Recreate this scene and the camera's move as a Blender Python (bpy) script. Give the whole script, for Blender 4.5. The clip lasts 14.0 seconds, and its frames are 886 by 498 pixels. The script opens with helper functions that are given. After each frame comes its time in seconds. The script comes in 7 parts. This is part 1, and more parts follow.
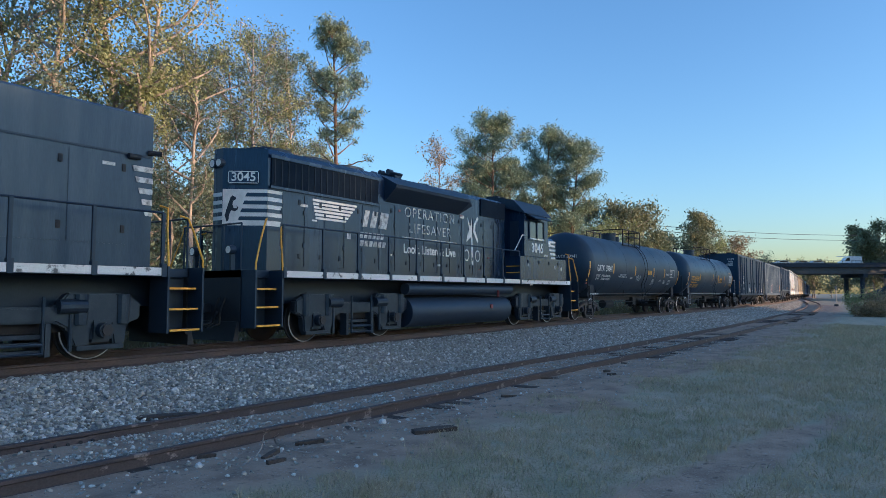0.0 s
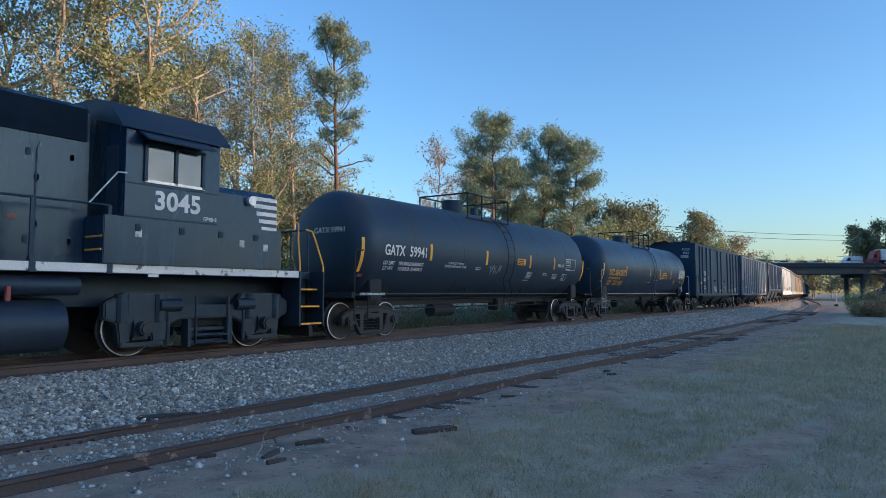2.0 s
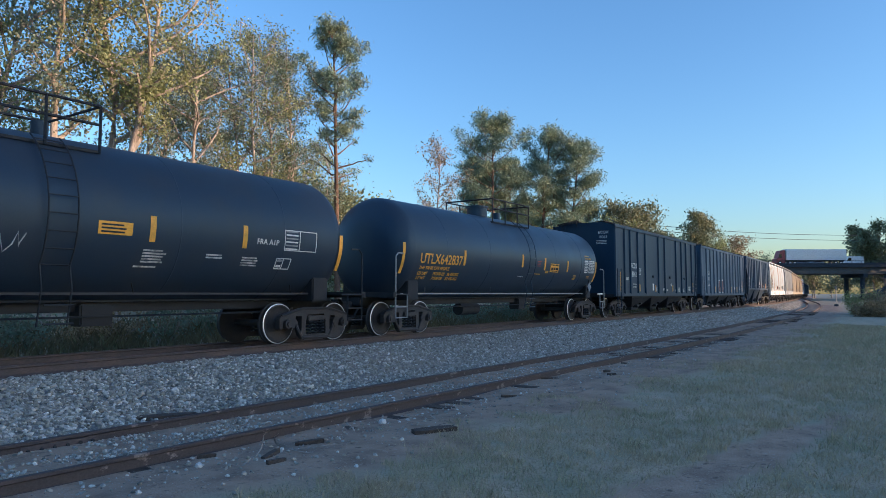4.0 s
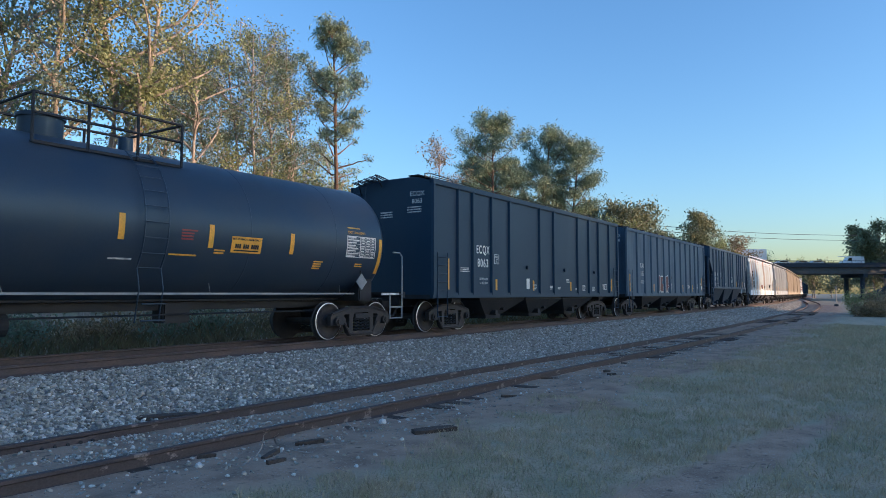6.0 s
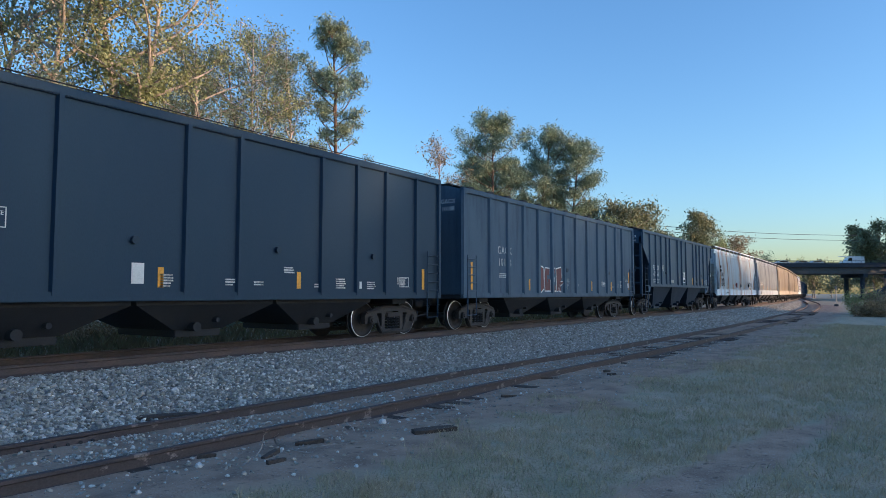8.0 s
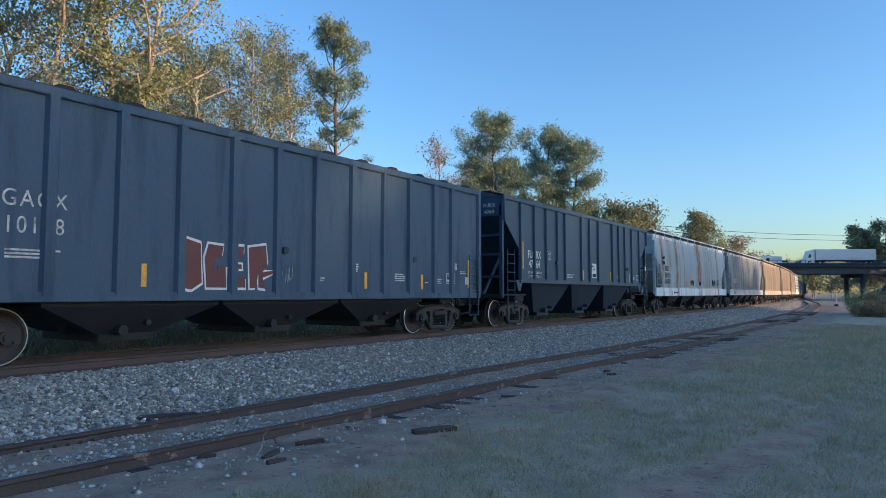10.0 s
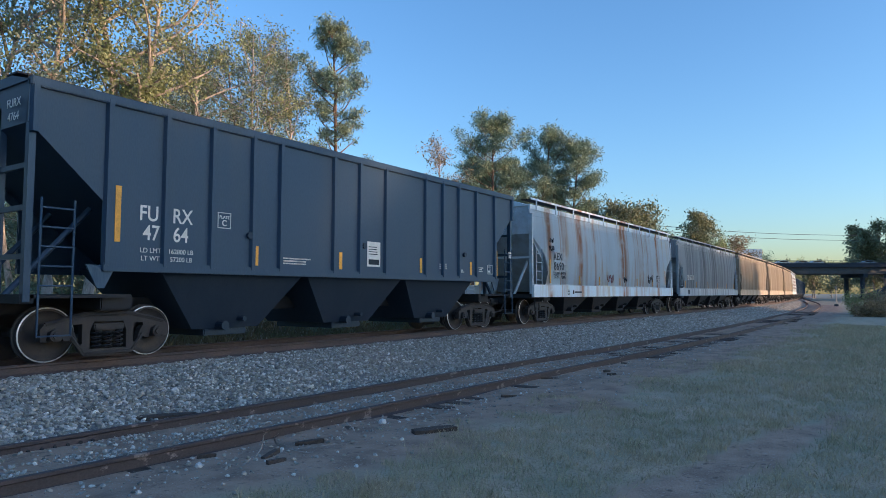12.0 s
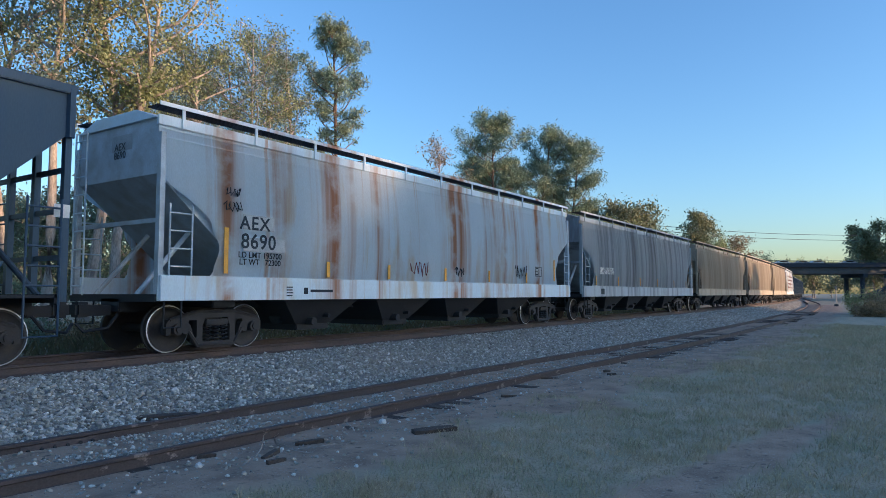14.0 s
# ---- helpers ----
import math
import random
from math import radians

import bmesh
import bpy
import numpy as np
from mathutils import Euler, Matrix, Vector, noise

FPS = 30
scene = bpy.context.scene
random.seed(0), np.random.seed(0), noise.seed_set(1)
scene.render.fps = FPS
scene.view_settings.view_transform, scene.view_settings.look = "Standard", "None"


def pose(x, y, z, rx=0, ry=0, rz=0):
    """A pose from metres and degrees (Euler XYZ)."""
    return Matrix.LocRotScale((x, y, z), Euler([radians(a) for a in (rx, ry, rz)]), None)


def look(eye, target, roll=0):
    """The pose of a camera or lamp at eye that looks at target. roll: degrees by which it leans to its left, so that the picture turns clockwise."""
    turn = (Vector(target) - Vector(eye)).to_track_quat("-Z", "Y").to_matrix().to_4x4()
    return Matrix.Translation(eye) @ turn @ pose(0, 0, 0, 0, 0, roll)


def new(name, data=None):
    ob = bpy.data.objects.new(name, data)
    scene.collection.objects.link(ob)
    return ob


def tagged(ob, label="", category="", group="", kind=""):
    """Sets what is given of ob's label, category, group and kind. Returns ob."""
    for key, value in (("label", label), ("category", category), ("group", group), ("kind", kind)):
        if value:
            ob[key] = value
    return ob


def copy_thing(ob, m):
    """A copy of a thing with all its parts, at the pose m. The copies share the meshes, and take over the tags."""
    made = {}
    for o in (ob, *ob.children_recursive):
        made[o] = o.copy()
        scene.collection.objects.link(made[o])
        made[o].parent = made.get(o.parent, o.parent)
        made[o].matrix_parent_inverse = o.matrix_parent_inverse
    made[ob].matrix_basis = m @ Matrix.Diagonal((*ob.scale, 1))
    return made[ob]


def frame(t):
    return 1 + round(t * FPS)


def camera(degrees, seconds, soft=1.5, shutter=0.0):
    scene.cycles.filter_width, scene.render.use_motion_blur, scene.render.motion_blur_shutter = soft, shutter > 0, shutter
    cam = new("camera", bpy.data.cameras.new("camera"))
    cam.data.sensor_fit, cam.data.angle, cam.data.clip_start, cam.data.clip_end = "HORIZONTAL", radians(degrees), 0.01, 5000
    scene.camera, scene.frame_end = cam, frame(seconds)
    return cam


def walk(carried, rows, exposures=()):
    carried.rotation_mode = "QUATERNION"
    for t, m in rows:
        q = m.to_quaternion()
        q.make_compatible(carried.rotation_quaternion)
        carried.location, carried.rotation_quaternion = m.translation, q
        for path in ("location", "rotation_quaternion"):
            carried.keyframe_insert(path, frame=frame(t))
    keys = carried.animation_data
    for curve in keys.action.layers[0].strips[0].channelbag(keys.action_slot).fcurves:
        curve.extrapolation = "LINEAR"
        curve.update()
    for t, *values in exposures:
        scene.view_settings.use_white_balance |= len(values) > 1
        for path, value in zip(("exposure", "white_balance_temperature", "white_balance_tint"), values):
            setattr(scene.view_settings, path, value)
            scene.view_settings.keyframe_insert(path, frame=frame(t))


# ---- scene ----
cam = camera(67.2, 14.0, soft=0.8)
EYE = (0.0, 0.0, 1.6)
HEAD = radians(34.21)                      # the view turns this far to the left of the main line
AIM = (EYE[0] + math.cos(HEAD), EYE[1] + math.sin(HEAD), EYE[2] + 0.0669)
walk(cam, [(0.0, look(EYE, AIM)), (14.0, look(EYE, AIM))],
     exposures=[(0.0, 1.26, 4640, 12), (14.0, 1.26, 4640, 12)])

# ---- world and sun ----
SUN_AZ, SUN_EL = radians(-76), radians(5)   # azimuth from +x, low afternoon sun over the field
world = bpy.data.worlds.new("sky")
scene.world = world
world.use_nodes = True
wn = world.node_tree
sky = wn.nodes.new("ShaderNodeTexSky")
sky.sky_type = "NISHITA"
sky.sun_disc = False
sky.sun_elevation = SUN_EL
sky.sun_rotation = radians(90) - SUN_AZ
sky.air_density, sky.dust_density, sky.ozone_density = 1.0, 1.1, 1.6
wn.nodes["Background"].inputs["Strength"].default_value = 0.15
wn.links.new(sky.outputs[0], wn.nodes["Background"].inputs["Color"])
sun = new("sun", bpy.data.lights.new("sun", "SUN"))
sun.data.energy, sun.data.angle, sun.data.color = 3.2, radians(0.6), (1.0, 0.54, 0.22)
sun.matrix_world = look((math.cos(SUN_EL) * math.cos(SUN_AZ) * 100, math.cos(SUN_EL) * math.sin(SUN_AZ) * 100,
                         math.sin(SUN_EL) * 100), (0, 0, 0))


# ---- materials ----
def material(name, base, rough=0.7, metal=0.0, spots=None, scale=3.0, amount=0.5, grain=0.15, fine=60.0, bump=0.2,
             stretch=(1, 1, 1), translucent=0.0, per_island=0.0, per_object=0.0, coat=0.0, island_tint=None, ramp_at=(0.42, 0.66), sheen=None):
    """A surface: base colour, blotches of a second colour, fine grain in value, and bump."""
    m = bpy.data.materials.new(name)
    m.use_nodes = True
    nt = m.node_tree
    n, l = nt.nodes, nt.links
    bsdf = n["Principled BSDF"]
    bsdf.inputs["Roughness"].default_value = rough
    bsdf.inputs["Metallic"].default_value = metal
    bsdf.inputs["Coat Weight"].default_value = coat
    if sheen:
        bsdf.inputs["Specular Tint"].default_value = (*sheen, 1)
    tc = n.new("ShaderNodeTexCoord")
    mp = n.new("ShaderNodeMapping")
    mp.inputs["Scale"].default_value = stretch
    l.new(tc.outputs["Object"], mp.inputs["Vector"])
    big = n.new("ShaderNodeTexNoise")
    big.inputs["Scale"].default_value = scale
    big.inputs["Detail"].default_value = 6
    big.inputs["Roughness"].default_value = 0.62
    l.new(mp.outputs[0], big.inputs["Vector"])
    small = n.new("ShaderNodeTexNoise")
    small.inputs["Scale"].default_value = fine
    small.inputs["Detail"].default_value = 4
    l.new(mp.outputs[0], small.inputs["Vector"])
    ramp = n.new("ShaderNodeMapRange")
    ramp.inputs["From Min"].default_value, ramp.inputs["From Max"].default_value = ramp_at
    ramp.inputs["To Max"].default_value = amount
    l.new(big.outputs["Fac"], ramp.inputs["Value"])
    mix = n.new("ShaderNodeMix")
    mix.data_type = "RGBA"
    mix.inputs["A"].default_value = (*base, 1)
    mix.inputs["B"].default_value = (*(spots or [c * 0.6 for c in base]), 1)
    l.new(ramp.outputs[0], mix.inputs["Factor"])
    colour = mix.outputs["Result"]
    hsv = n.new("ShaderNodeHueSaturation")
    l.new(colour, hsv.inputs["Color"])
    val = n.new("ShaderNodeMapRange")
    val.inputs["From Min"].default_value, val.inputs["From Max"].default_value = 0.3, 0.7
    val.inputs["To Min"].default_value, val.inputs["To Max"].default_value = 1 - grain, 1 + grain
    l.new(small.outputs["Fac"], val.inputs["Value"])
    value = val.outputs[0]
    rnd = None
    if per_island:
        geo = n.new("ShaderNodeNewGeometry")
        rnd, spread = geo.outputs["Random Per Island"], per_island
    elif per_object:
        info = n.new("ShaderNodeObjectInfo")
        rnd, spread = info.outputs["Random"], per_object
    if rnd:
        r2 = n.new("ShaderNodeMapRange")
        r2.inputs["To Min"].default_value, r2.inputs["To Max"].default_value = 1 - spread, 1 + spread
        l.new(rnd, r2.inputs["Value"])
        mul = n.new("ShaderNodeMath")
        mul.operation = "MULTIPLY"
        l.new(value, mul.inputs[0])
        l.new(r2.outputs[0], mul.inputs[1])
        value = mul.outputs[0]
    l.new(value, hsv.inputs["Value"])
    out = hsv.outputs[0]
    if island_tint and rnd:
        tint = n.new("ShaderNodeMix")
        tint.data_type = "RGBA"
        tint.blend_type = "MIX"
        scr = n.new("ShaderNodeMath")
        scr.operation = "MULTIPLY"
        scr.inputs[1].default_value = 7.31
        l.new(rnd, scr.inputs[0])
        frac = n.new("ShaderNodeMath")
        frac.operation = "FRACT"
        l.new(scr.outputs[0], frac.inputs[0])
        l.new(frac.outputs[0], tint.inputs["Factor"])
        l.new(out, tint.inputs["A"])
        tint.inputs["B"].default_value = (*island_tint, 1)
        out = tint.outputs["Result"]
    l.new(out, bsdf.inputs["Base Color"])
    rr = n.new("ShaderNodeMapRange")
    rr.inputs["To Min"].default_value, rr.inputs["To Max"].default_value = max(0.03, rough - 0.12), min(1, rough + 0.15)
    l.new(big.outputs["Fac"], rr.inputs["Value"])
    l.new(rr.outputs[0], bsdf.inputs["Roughness"])
    if bump:
        bp = n.new("ShaderNodeBump")
        bp.inputs["Strength"].default_value = bump
        bp.inputs["Distance"].default_value = 0.02
        l.new(small.outputs["Fac"], bp.inputs["Height"])
        l.new(bp.outputs[0], bsdf.inputs["Normal"])
    if translucent:
        tr = n.new("ShaderNodeBsdfTranslucent")
        l.new(out, tr.inputs["Color"])
        ms = n.new("ShaderNodeMixShader")
        ms.inputs[0].default_value = translucent
        l.new(bsdf.outputs[0], ms.inputs[1])
        l.new(tr.outputs[0], ms.inputs[2])
        l.new(ms.outputs[0], n["Material Output"].inputs["Surface"])
    return m


def rust_streaked(name, base):
    """Chalky pale paint with uneven rust runs: a few broad ones, many fine ones, and broken blotches."""
    m = material(name, base, 0.6, spots=[c * 0.86 for c in base], scale=1.1, amount=0.5, grain=0.06, bump=0.02, stretch=(1, 1, 0.3))
    n, l = m.node_tree.nodes, m.node_tree.links
    bsdf = n["Principled BSDF"]
    colour = bsdf.inputs["Base Color"].links[0].from_socket
    tc = n.new("ShaderNodeTexCoord")

    def field(scale, stretch, at, top, where):
        mp = n.new("ShaderNodeMapping")
        mp.inputs["Scale"].default_value = stretch
        mp.inputs["Location"].default_value = where
        l.new(tc.outputs["Object"], mp.inputs["Vector"])
        t = n.new("ShaderNodeTexNoise")
        t.inputs["Scale"].default_value, t.inputs["Detail"].default_value, t.inputs["Roughness"].default_value = scale, 7, 0.6
        t.inputs["Distortion"].default_value = 0.15
        l.new(mp.outputs[0], t.inputs["Vector"])
        r = n.new("ShaderNodeMapRange")
        r.inputs["From Min"].default_value, r.inputs["From Max"].default_value = at
        r.inputs["To Max"].default_value = top
        l.new(t.outputs["Fac"], r.inputs["Value"])
        return r.outputs[0]

    def times(a, b):
        k = n.new("ShaderNodeMath")
        k.operation = "MULTIPLY"
        l.new(a, k.inputs[0])
        l.new(b, k.inputs[1])
        return k.outputs[0]

    broken = field(0.8, (1, 1, 1), (0.30, 0.50), 1.0, (3, 0, 0))
    broad = times(field(0.75, (1, 0.02, 0.035), (0.485, 0.585), 1.0, (1.3, 0, 0)), field(3.0, (1, 0.02, 0.02), (0.34, 0.56), 1.0, (0, 0, 0)))
    fine = times(field(3.2, (1, 0.02, 0.02), (0.60, 0.69), 0.8, (7, 0, 0)), broken)
    ochre = times(field(1.6, (1, 0.05, 0.2), (0.54, 0.68), 0.6, (5, 0, 2)), broken)
    for fac, tone in ((ochre, (0.50, 0.36, 0.17)), (times(broad, broken), (0.34, 0.175, 0.095)), (fine, (0.42, 0.25, 0.14))):
        x = n.new("ShaderNodeMix")
        x.data_type = "RGBA"
        l.new(fac, x.inputs["Factor"])
        l.new(colour, x.inputs["A"])
        x.inputs["B"].default_value = (*tone, 1)
        colour = x.outputs["Result"]
    l.new(colour, bsdf.inputs["Base Color"])
    return m


COOL = (0.5, 0.74, 1.0)                    # blue tint painted into dark surfaces' reflections, against the warm sky
BLACK = material("black_enamel", (0.012, 0.024, 0.054), 0.24, spots=(0.04, 0.066, 0.115), scale=2.2, amount=0.75, grain=0.2, bump=0.04, stretch=(1, 1, 0.1), sheen=COOL, ramp_at=(0.47, 0.75))
BLACK_MATT = material("dusty_black_and_bay_shade", (0.018, 0.026, 0.044), 0.5, spots=(0.035, 0.042, 0.058), scale=1.5, amount=0.6, grain=0.15, bump=0.05, stretch=(1, 1, 0.3), sheen=COOL)
TANK_BLACK = material("tank_black", (0.026, 0.037, 0.058), 0.48, spots=(0.042, 0.045, 0.052), scale=0.9, amount=0.8, grain=0.12, bump=0.03, sheen=COOL)
TANK_GLOSS = material("semi_gloss_tank_black", (0.028, 0.041, 0.066), 0.4, spots=(0.045, 0.053, 0.066), scale=1.1, amount=0.6, grain=0.1, bump=0.02, sheen=COOL)
HOP_BLACK = material("hopper_black", (0.014, 0.028, 0.056), 0.5, spots=(0.024, 0.036, 0.06), scale=1.0, amount=0.6, grain=0.1, bump=0.03, stretch=(1, 1, 0.3), sheen=COOL)
LEAD_BLACK = material("road_worn_black_paint", (0.022, 0.038, 0.07), 0.34, spots=(0.075, 0.095, 0.13), scale=1.9, amount=0.8, grain=0.15, bump=0.04, stretch=(1, 1, 0.12), sheen=COOL, ramp_at=(0.47, 0.72))
HOP_DUSTY = material("faded_hopper_black", (0.062, 0.09, 0.135), 0.55, spots=(0.028, 0.04, 0.062), scale=2.6, amount=0.75, grain=0.12, bump=0.03, stretch=(1, 1, 0.14), sheen=COOL, ramp_at=(0.5, 0.72))
HOP_BLUEBLACK = material("blue_black_hopper_paint", (0.036, 0.058, 0.102), 0.46, spots=(0.055, 0.072, 0.1), scale=1.2, amount=0.6, grain=0.1, bump=0.03, stretch=(1, 1, 0.2), sheen=COOL)
HOP_PALE = rust_streaked("chalky_white_paint", (0.66, 0.755, 0.83))
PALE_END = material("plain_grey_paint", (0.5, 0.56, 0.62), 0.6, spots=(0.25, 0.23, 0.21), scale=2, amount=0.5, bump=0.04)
GRAFFITI = material("dull_red_graffiti", (0.13, 0.035, 0.035), 0.55, spots=(0.08, 0.04, 0.04), scale=3, amount=0.6, bump=0.02)
HOP_GREY = material("streaked_grey_paint", (0.40, 0.44, 0.48), 0.6, spots=(0.13, 0.14, 0.16), scale=2.0, amount=0.9, grain=0.12, bump=0.02, stretch=(1.0, 0.3, 0.06), ramp_at=(0.44, 0.66))
# weathered grey paint, with the warm low sun put into its tan
HOP_SUN_TAN = material("weathered_sun_warmed_grey_paint", (0.42, 0.36, 0.27), 0.6, spots=(0.24, 0.19, 0.13), scale=1.3, amount=0.7, grain=0.12, bump=0.02, stretch=(1.0, 0.3, 0.08))
IRON = material("dusty_cast_iron", (0.02, 0.021, 0.025), 0.65, spots=(0.048, 0.04, 0.036), scale=4, amount=0.8, grain=0.25, bump=0.15)
DARK_IRON = material("grimy_underframe_and_bay_shade", (0.011, 0.014, 0.02), 0.72, spots=(0.026, 0.027, 0.031), scale=3, amount=0.7, grain=0.25, bump=0.12)
LOCO_IRON = material("oily_truck_casting", (0.017, 0.022, 0.032), 0.45, spots=(0.04, 0.044, 0.052), scale=4, amount=0.7, grain=0.25, bump=0.12, sheen=COOL)
STEEL = material("worn_wheel_steel", (0.72, 0.72, 0.73), 0.42, metal=0.55, spots=(0.5, 0.48, 0.46), scale=6, amount=0.5, bump=0.03)
RAIL = material("rusty_rail", (0.062, 0.05, 0.05), 0.72, spots=(0.1, 0.073, 0.065), scale=5, amount=0.8, grain=0.25, bump=0.12, stretch=(0.3, 1, 1))
SIDING_RAIL = material("flaking_rusty_rail", (0.058, 0.047, 0.047), 0.75, spots=(0.26, 0.22, 0.2), scale=7, amount=0.8, grain=0.25, bump=0.15, stretch=(0.7, 1, 1), ramp_at=(0.6, 0.66))
WHITE = material("white_paint", (0.72, 0.72, 0.70), 0.5, spots=(0.45, 0.44, 0.42), scale=4, amount=0.45, grain=0.08, bump=0.02)
WHITE_CHIPPED = material("chipped_white_paint", (0.66, 0.66, 0.65), 0.5, spots=(0.05, 0.05, 0.055), scale=5, amount=0.9, grain=0.1, bump=0.02, ramp_at=(0.58, 0.64))
WHITE_WORN = material("worn_white_paint", (0.62, 0.62, 0.60), 0.55, spots=(0.10, 0.10, 0.10), scale=9, amount=0.9, grain=0.1, bump=0.02)
YELLOW = material("safety_yellow", (0.78, 0.40, 0.03), 0.5, spots=(0.45, 0.24, 0.04), scale=6, amount=0.5, bump=0.02)
RED = material("faded_red_paint", (0.24, 0.04, 0.04), 0.5, spots=(0.12, 0.05, 0.05), scale=6, amount=0.5, bump=0.02)
GREYMARK = material("grey_patch_paint", (0.27, 0.28, 0.29), 0.6, bump=0.02)
PATCH = material("light_grey_patch_paint", (0.40, 0.42, 0.44), 0.6, bump=0.02)
INK = material("black_lettering", (0.016, 0.019, 0.025), 0.6, bump=0.0, sheen=COOL)
TIE = material("weathered_tie_timber", (0.075, 0.058, 0.046), 0.9, spots=(0.03, 0.025, 0.022), scale=4, amount=0.8, grain=0.35, bump=0.5, stretch=(1, 0.2, 1), per_object=0.3)
BALLAST_BED = material("ballast_bed", (0.25, 0.25, 0.24), 0.95, spots=(0.12, 0.115, 0.11), scale=14, amount=0.9, grain=0.4, fine=45, bump=1.0)
STONE = material("granite_ballast", (0.45, 0.455, 0.44), 0.85, spots=(0.32, 0.30, 0.28), scale=12, amount=0.7, grain=0.2, bump=0.2, per_island=0.7, island_tint=(0.28, 0.265, 0.22))
BARK = material("tree_bark", (0.38, 0.33, 0.28), 0.95, spots=(0.13, 0.105, 0.085), scale=4, amount=0.8, grain=0.3, fine=25, bump=0.8, stretch=(1, 1, 0.25))
PINE_BARK = material("pine_bark", (0.17, 0.11, 0.075), 0.95, spots=(0.07, 0.05, 0.04), scale=4, amount=0.8, grain=0.3, fine=25, bump=0.8, stretch=(1, 1, 0.3))
LEAF_GREEN = material("green_leaves", (0.19, 0.265, 0.18), 0.6, spots=(0.10, 0.13, 0.07), scale=0.5, amount=0.7, grain=0.1, bump=0, translucent=0.35, per_island=0.4, island_tint=(0.2, 0.215, 0.14))
LEAF_GOLD = material("yellowing_leaves", (0.41, 0.43, 0.19), 0.6, spots=(0.20, 0.23, 0.09), scale=0.35, amount=0.9, grain=0.1, bump=0, translucent=0.4, per_island=0.4, island_tint=(0.22, 0.25, 0.10))
LEAF_RUST = material("russet_leaves", (0.32, 0.25, 0.15), 0.65, spots=(0.12, 0.10, 0.04), scale=0.5, amount=0.8, grain=0.1, bump=0, translucent=0.35, per_island=0.4)
NEEDLES = material("pine_needles", (0.22, 0.3, 0.22), 0.6, spots=(0.24, 0.27, 0.15), scale=0.5, amount=0.8, grain=0.1, bump=0, translucent=0.4, per_island=0.4)
FAR_LEAF = material("distant_leaves", (0.2, 0.24, 0.15), 0.7, spots=(0.18, 0.16, 0.06), scale=0.15, amount=0.9, grain=0.1, bump=0, translucent=0.3, per_island=0.4)
DRY_WEED = material("dry_weeds", (0.33, 0.25, 0.14), 0.8, spots=(0.12, 0.10, 0.04), scale=1, amount=0.8, bump=0, translucent=0.3, per_island=0.4)
WEEDS = material("rank_weeds", (0.12, 0.135, 0.06), 0.8, spots=(0.24, 0.19, 0.10), scale=0.6, amount=0.9, bump=0, translucent=0.25, per_island=0.45, island_tint=(0.16, 0.13, 0.07))
GRASS = material("autumn_grass_blades", (0.30, 0.32, 0.19), 0.7, spots=(0.52, 0.43, 0.28), scale=0.5, amount=0.9, bump=0, translucent=0.25, per_island=0.45, island_tint=(0.40, 0.34, 0.23))
# far below bare concrete's tone: the bridge's shade is put into this colour
CONCRETE = material("shaded_bridge_concrete", (0.032, 0.042, 0.058), 0.9, spots=(0.026, 0.033, 0.044), scale=0.7, amount=0.8, grain=0.15, fine=12, bump=0.2)
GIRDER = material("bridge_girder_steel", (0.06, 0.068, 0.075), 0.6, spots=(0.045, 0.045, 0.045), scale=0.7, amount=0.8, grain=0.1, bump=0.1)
TRAILER = material("white_trailer_panel", (0.75, 0.75, 0.75), 0.4, grain=0.05, bump=0.0)
CARPAINT = material("silver_car_paint", (0.45, 0.46, 0.48), 0.3, metal=0.3, grain=0.03, bump=0.0)
RUBBER = material("tyre_rubber", (0.02, 0.02, 0.02), 0.9, bump=0.1)
GLASS_DARK = material("dark_cab_glass", (0.02, 0.022, 0.024), 0.06, grain=0.0, bump=0.0)
WHITE_ROCK = material("quartz_rock", (0.6, 0.6, 0.58), 0.8, scale=8, bump=0.3)
CAB_GLASS = material("mirroring_cab_glass", (0.11, 0.12, 0.13), 0.05, metal=0.85, grain=0.0, bump=0.0)
WIRE = material("cable", (0.02, 0.02, 0.02), 0.7, bump=0)
# a stronger blue is painted into the grille's reflections of the warm sky
DARK_VOID = material("dark_mesh_grille", (0.006, 0.009, 0.016), 0.85, grain=0.3, bump=0.2, sheen=(0.3, 0.5, 0.8))


# ---- mesh tools ----
def link(name, bm, mat, parent=None, label="", smooth=False):
    me = bpy.data.meshes.new(name)
    bm.normal_update()
    bm.to_mesh(me)
    bm.free()
    if smooth:
        for p in me.polygons:
            p.use_smooth = True
        me.set_sharp_from_angle(angle=radians(38))
    me.materials.append(mat)
    ob = new(name, me)
    if parent:
        ob.parent = parent
    if label:
        tagged(ob, label)
    return ob


def part(name, bm, mat, parent, label="", smooth=False):
    return link(name, bm, mat, parent, label, smooth)


def raw(name, verts, faces, mat, parent=None, smooth=False):
    me = bpy.data.meshes.new(name)
    me.from_pydata([tuple(map(float, v)) for v in verts], [], [tuple(map(int, f)) for f in faces])
    me.materials.append(mat)
    if smooth:
        for p in me.polygons:
            p.use_smooth = True
    me.update()
    ob = new(name, me)
    if parent:
        ob.parent = parent
    return ob


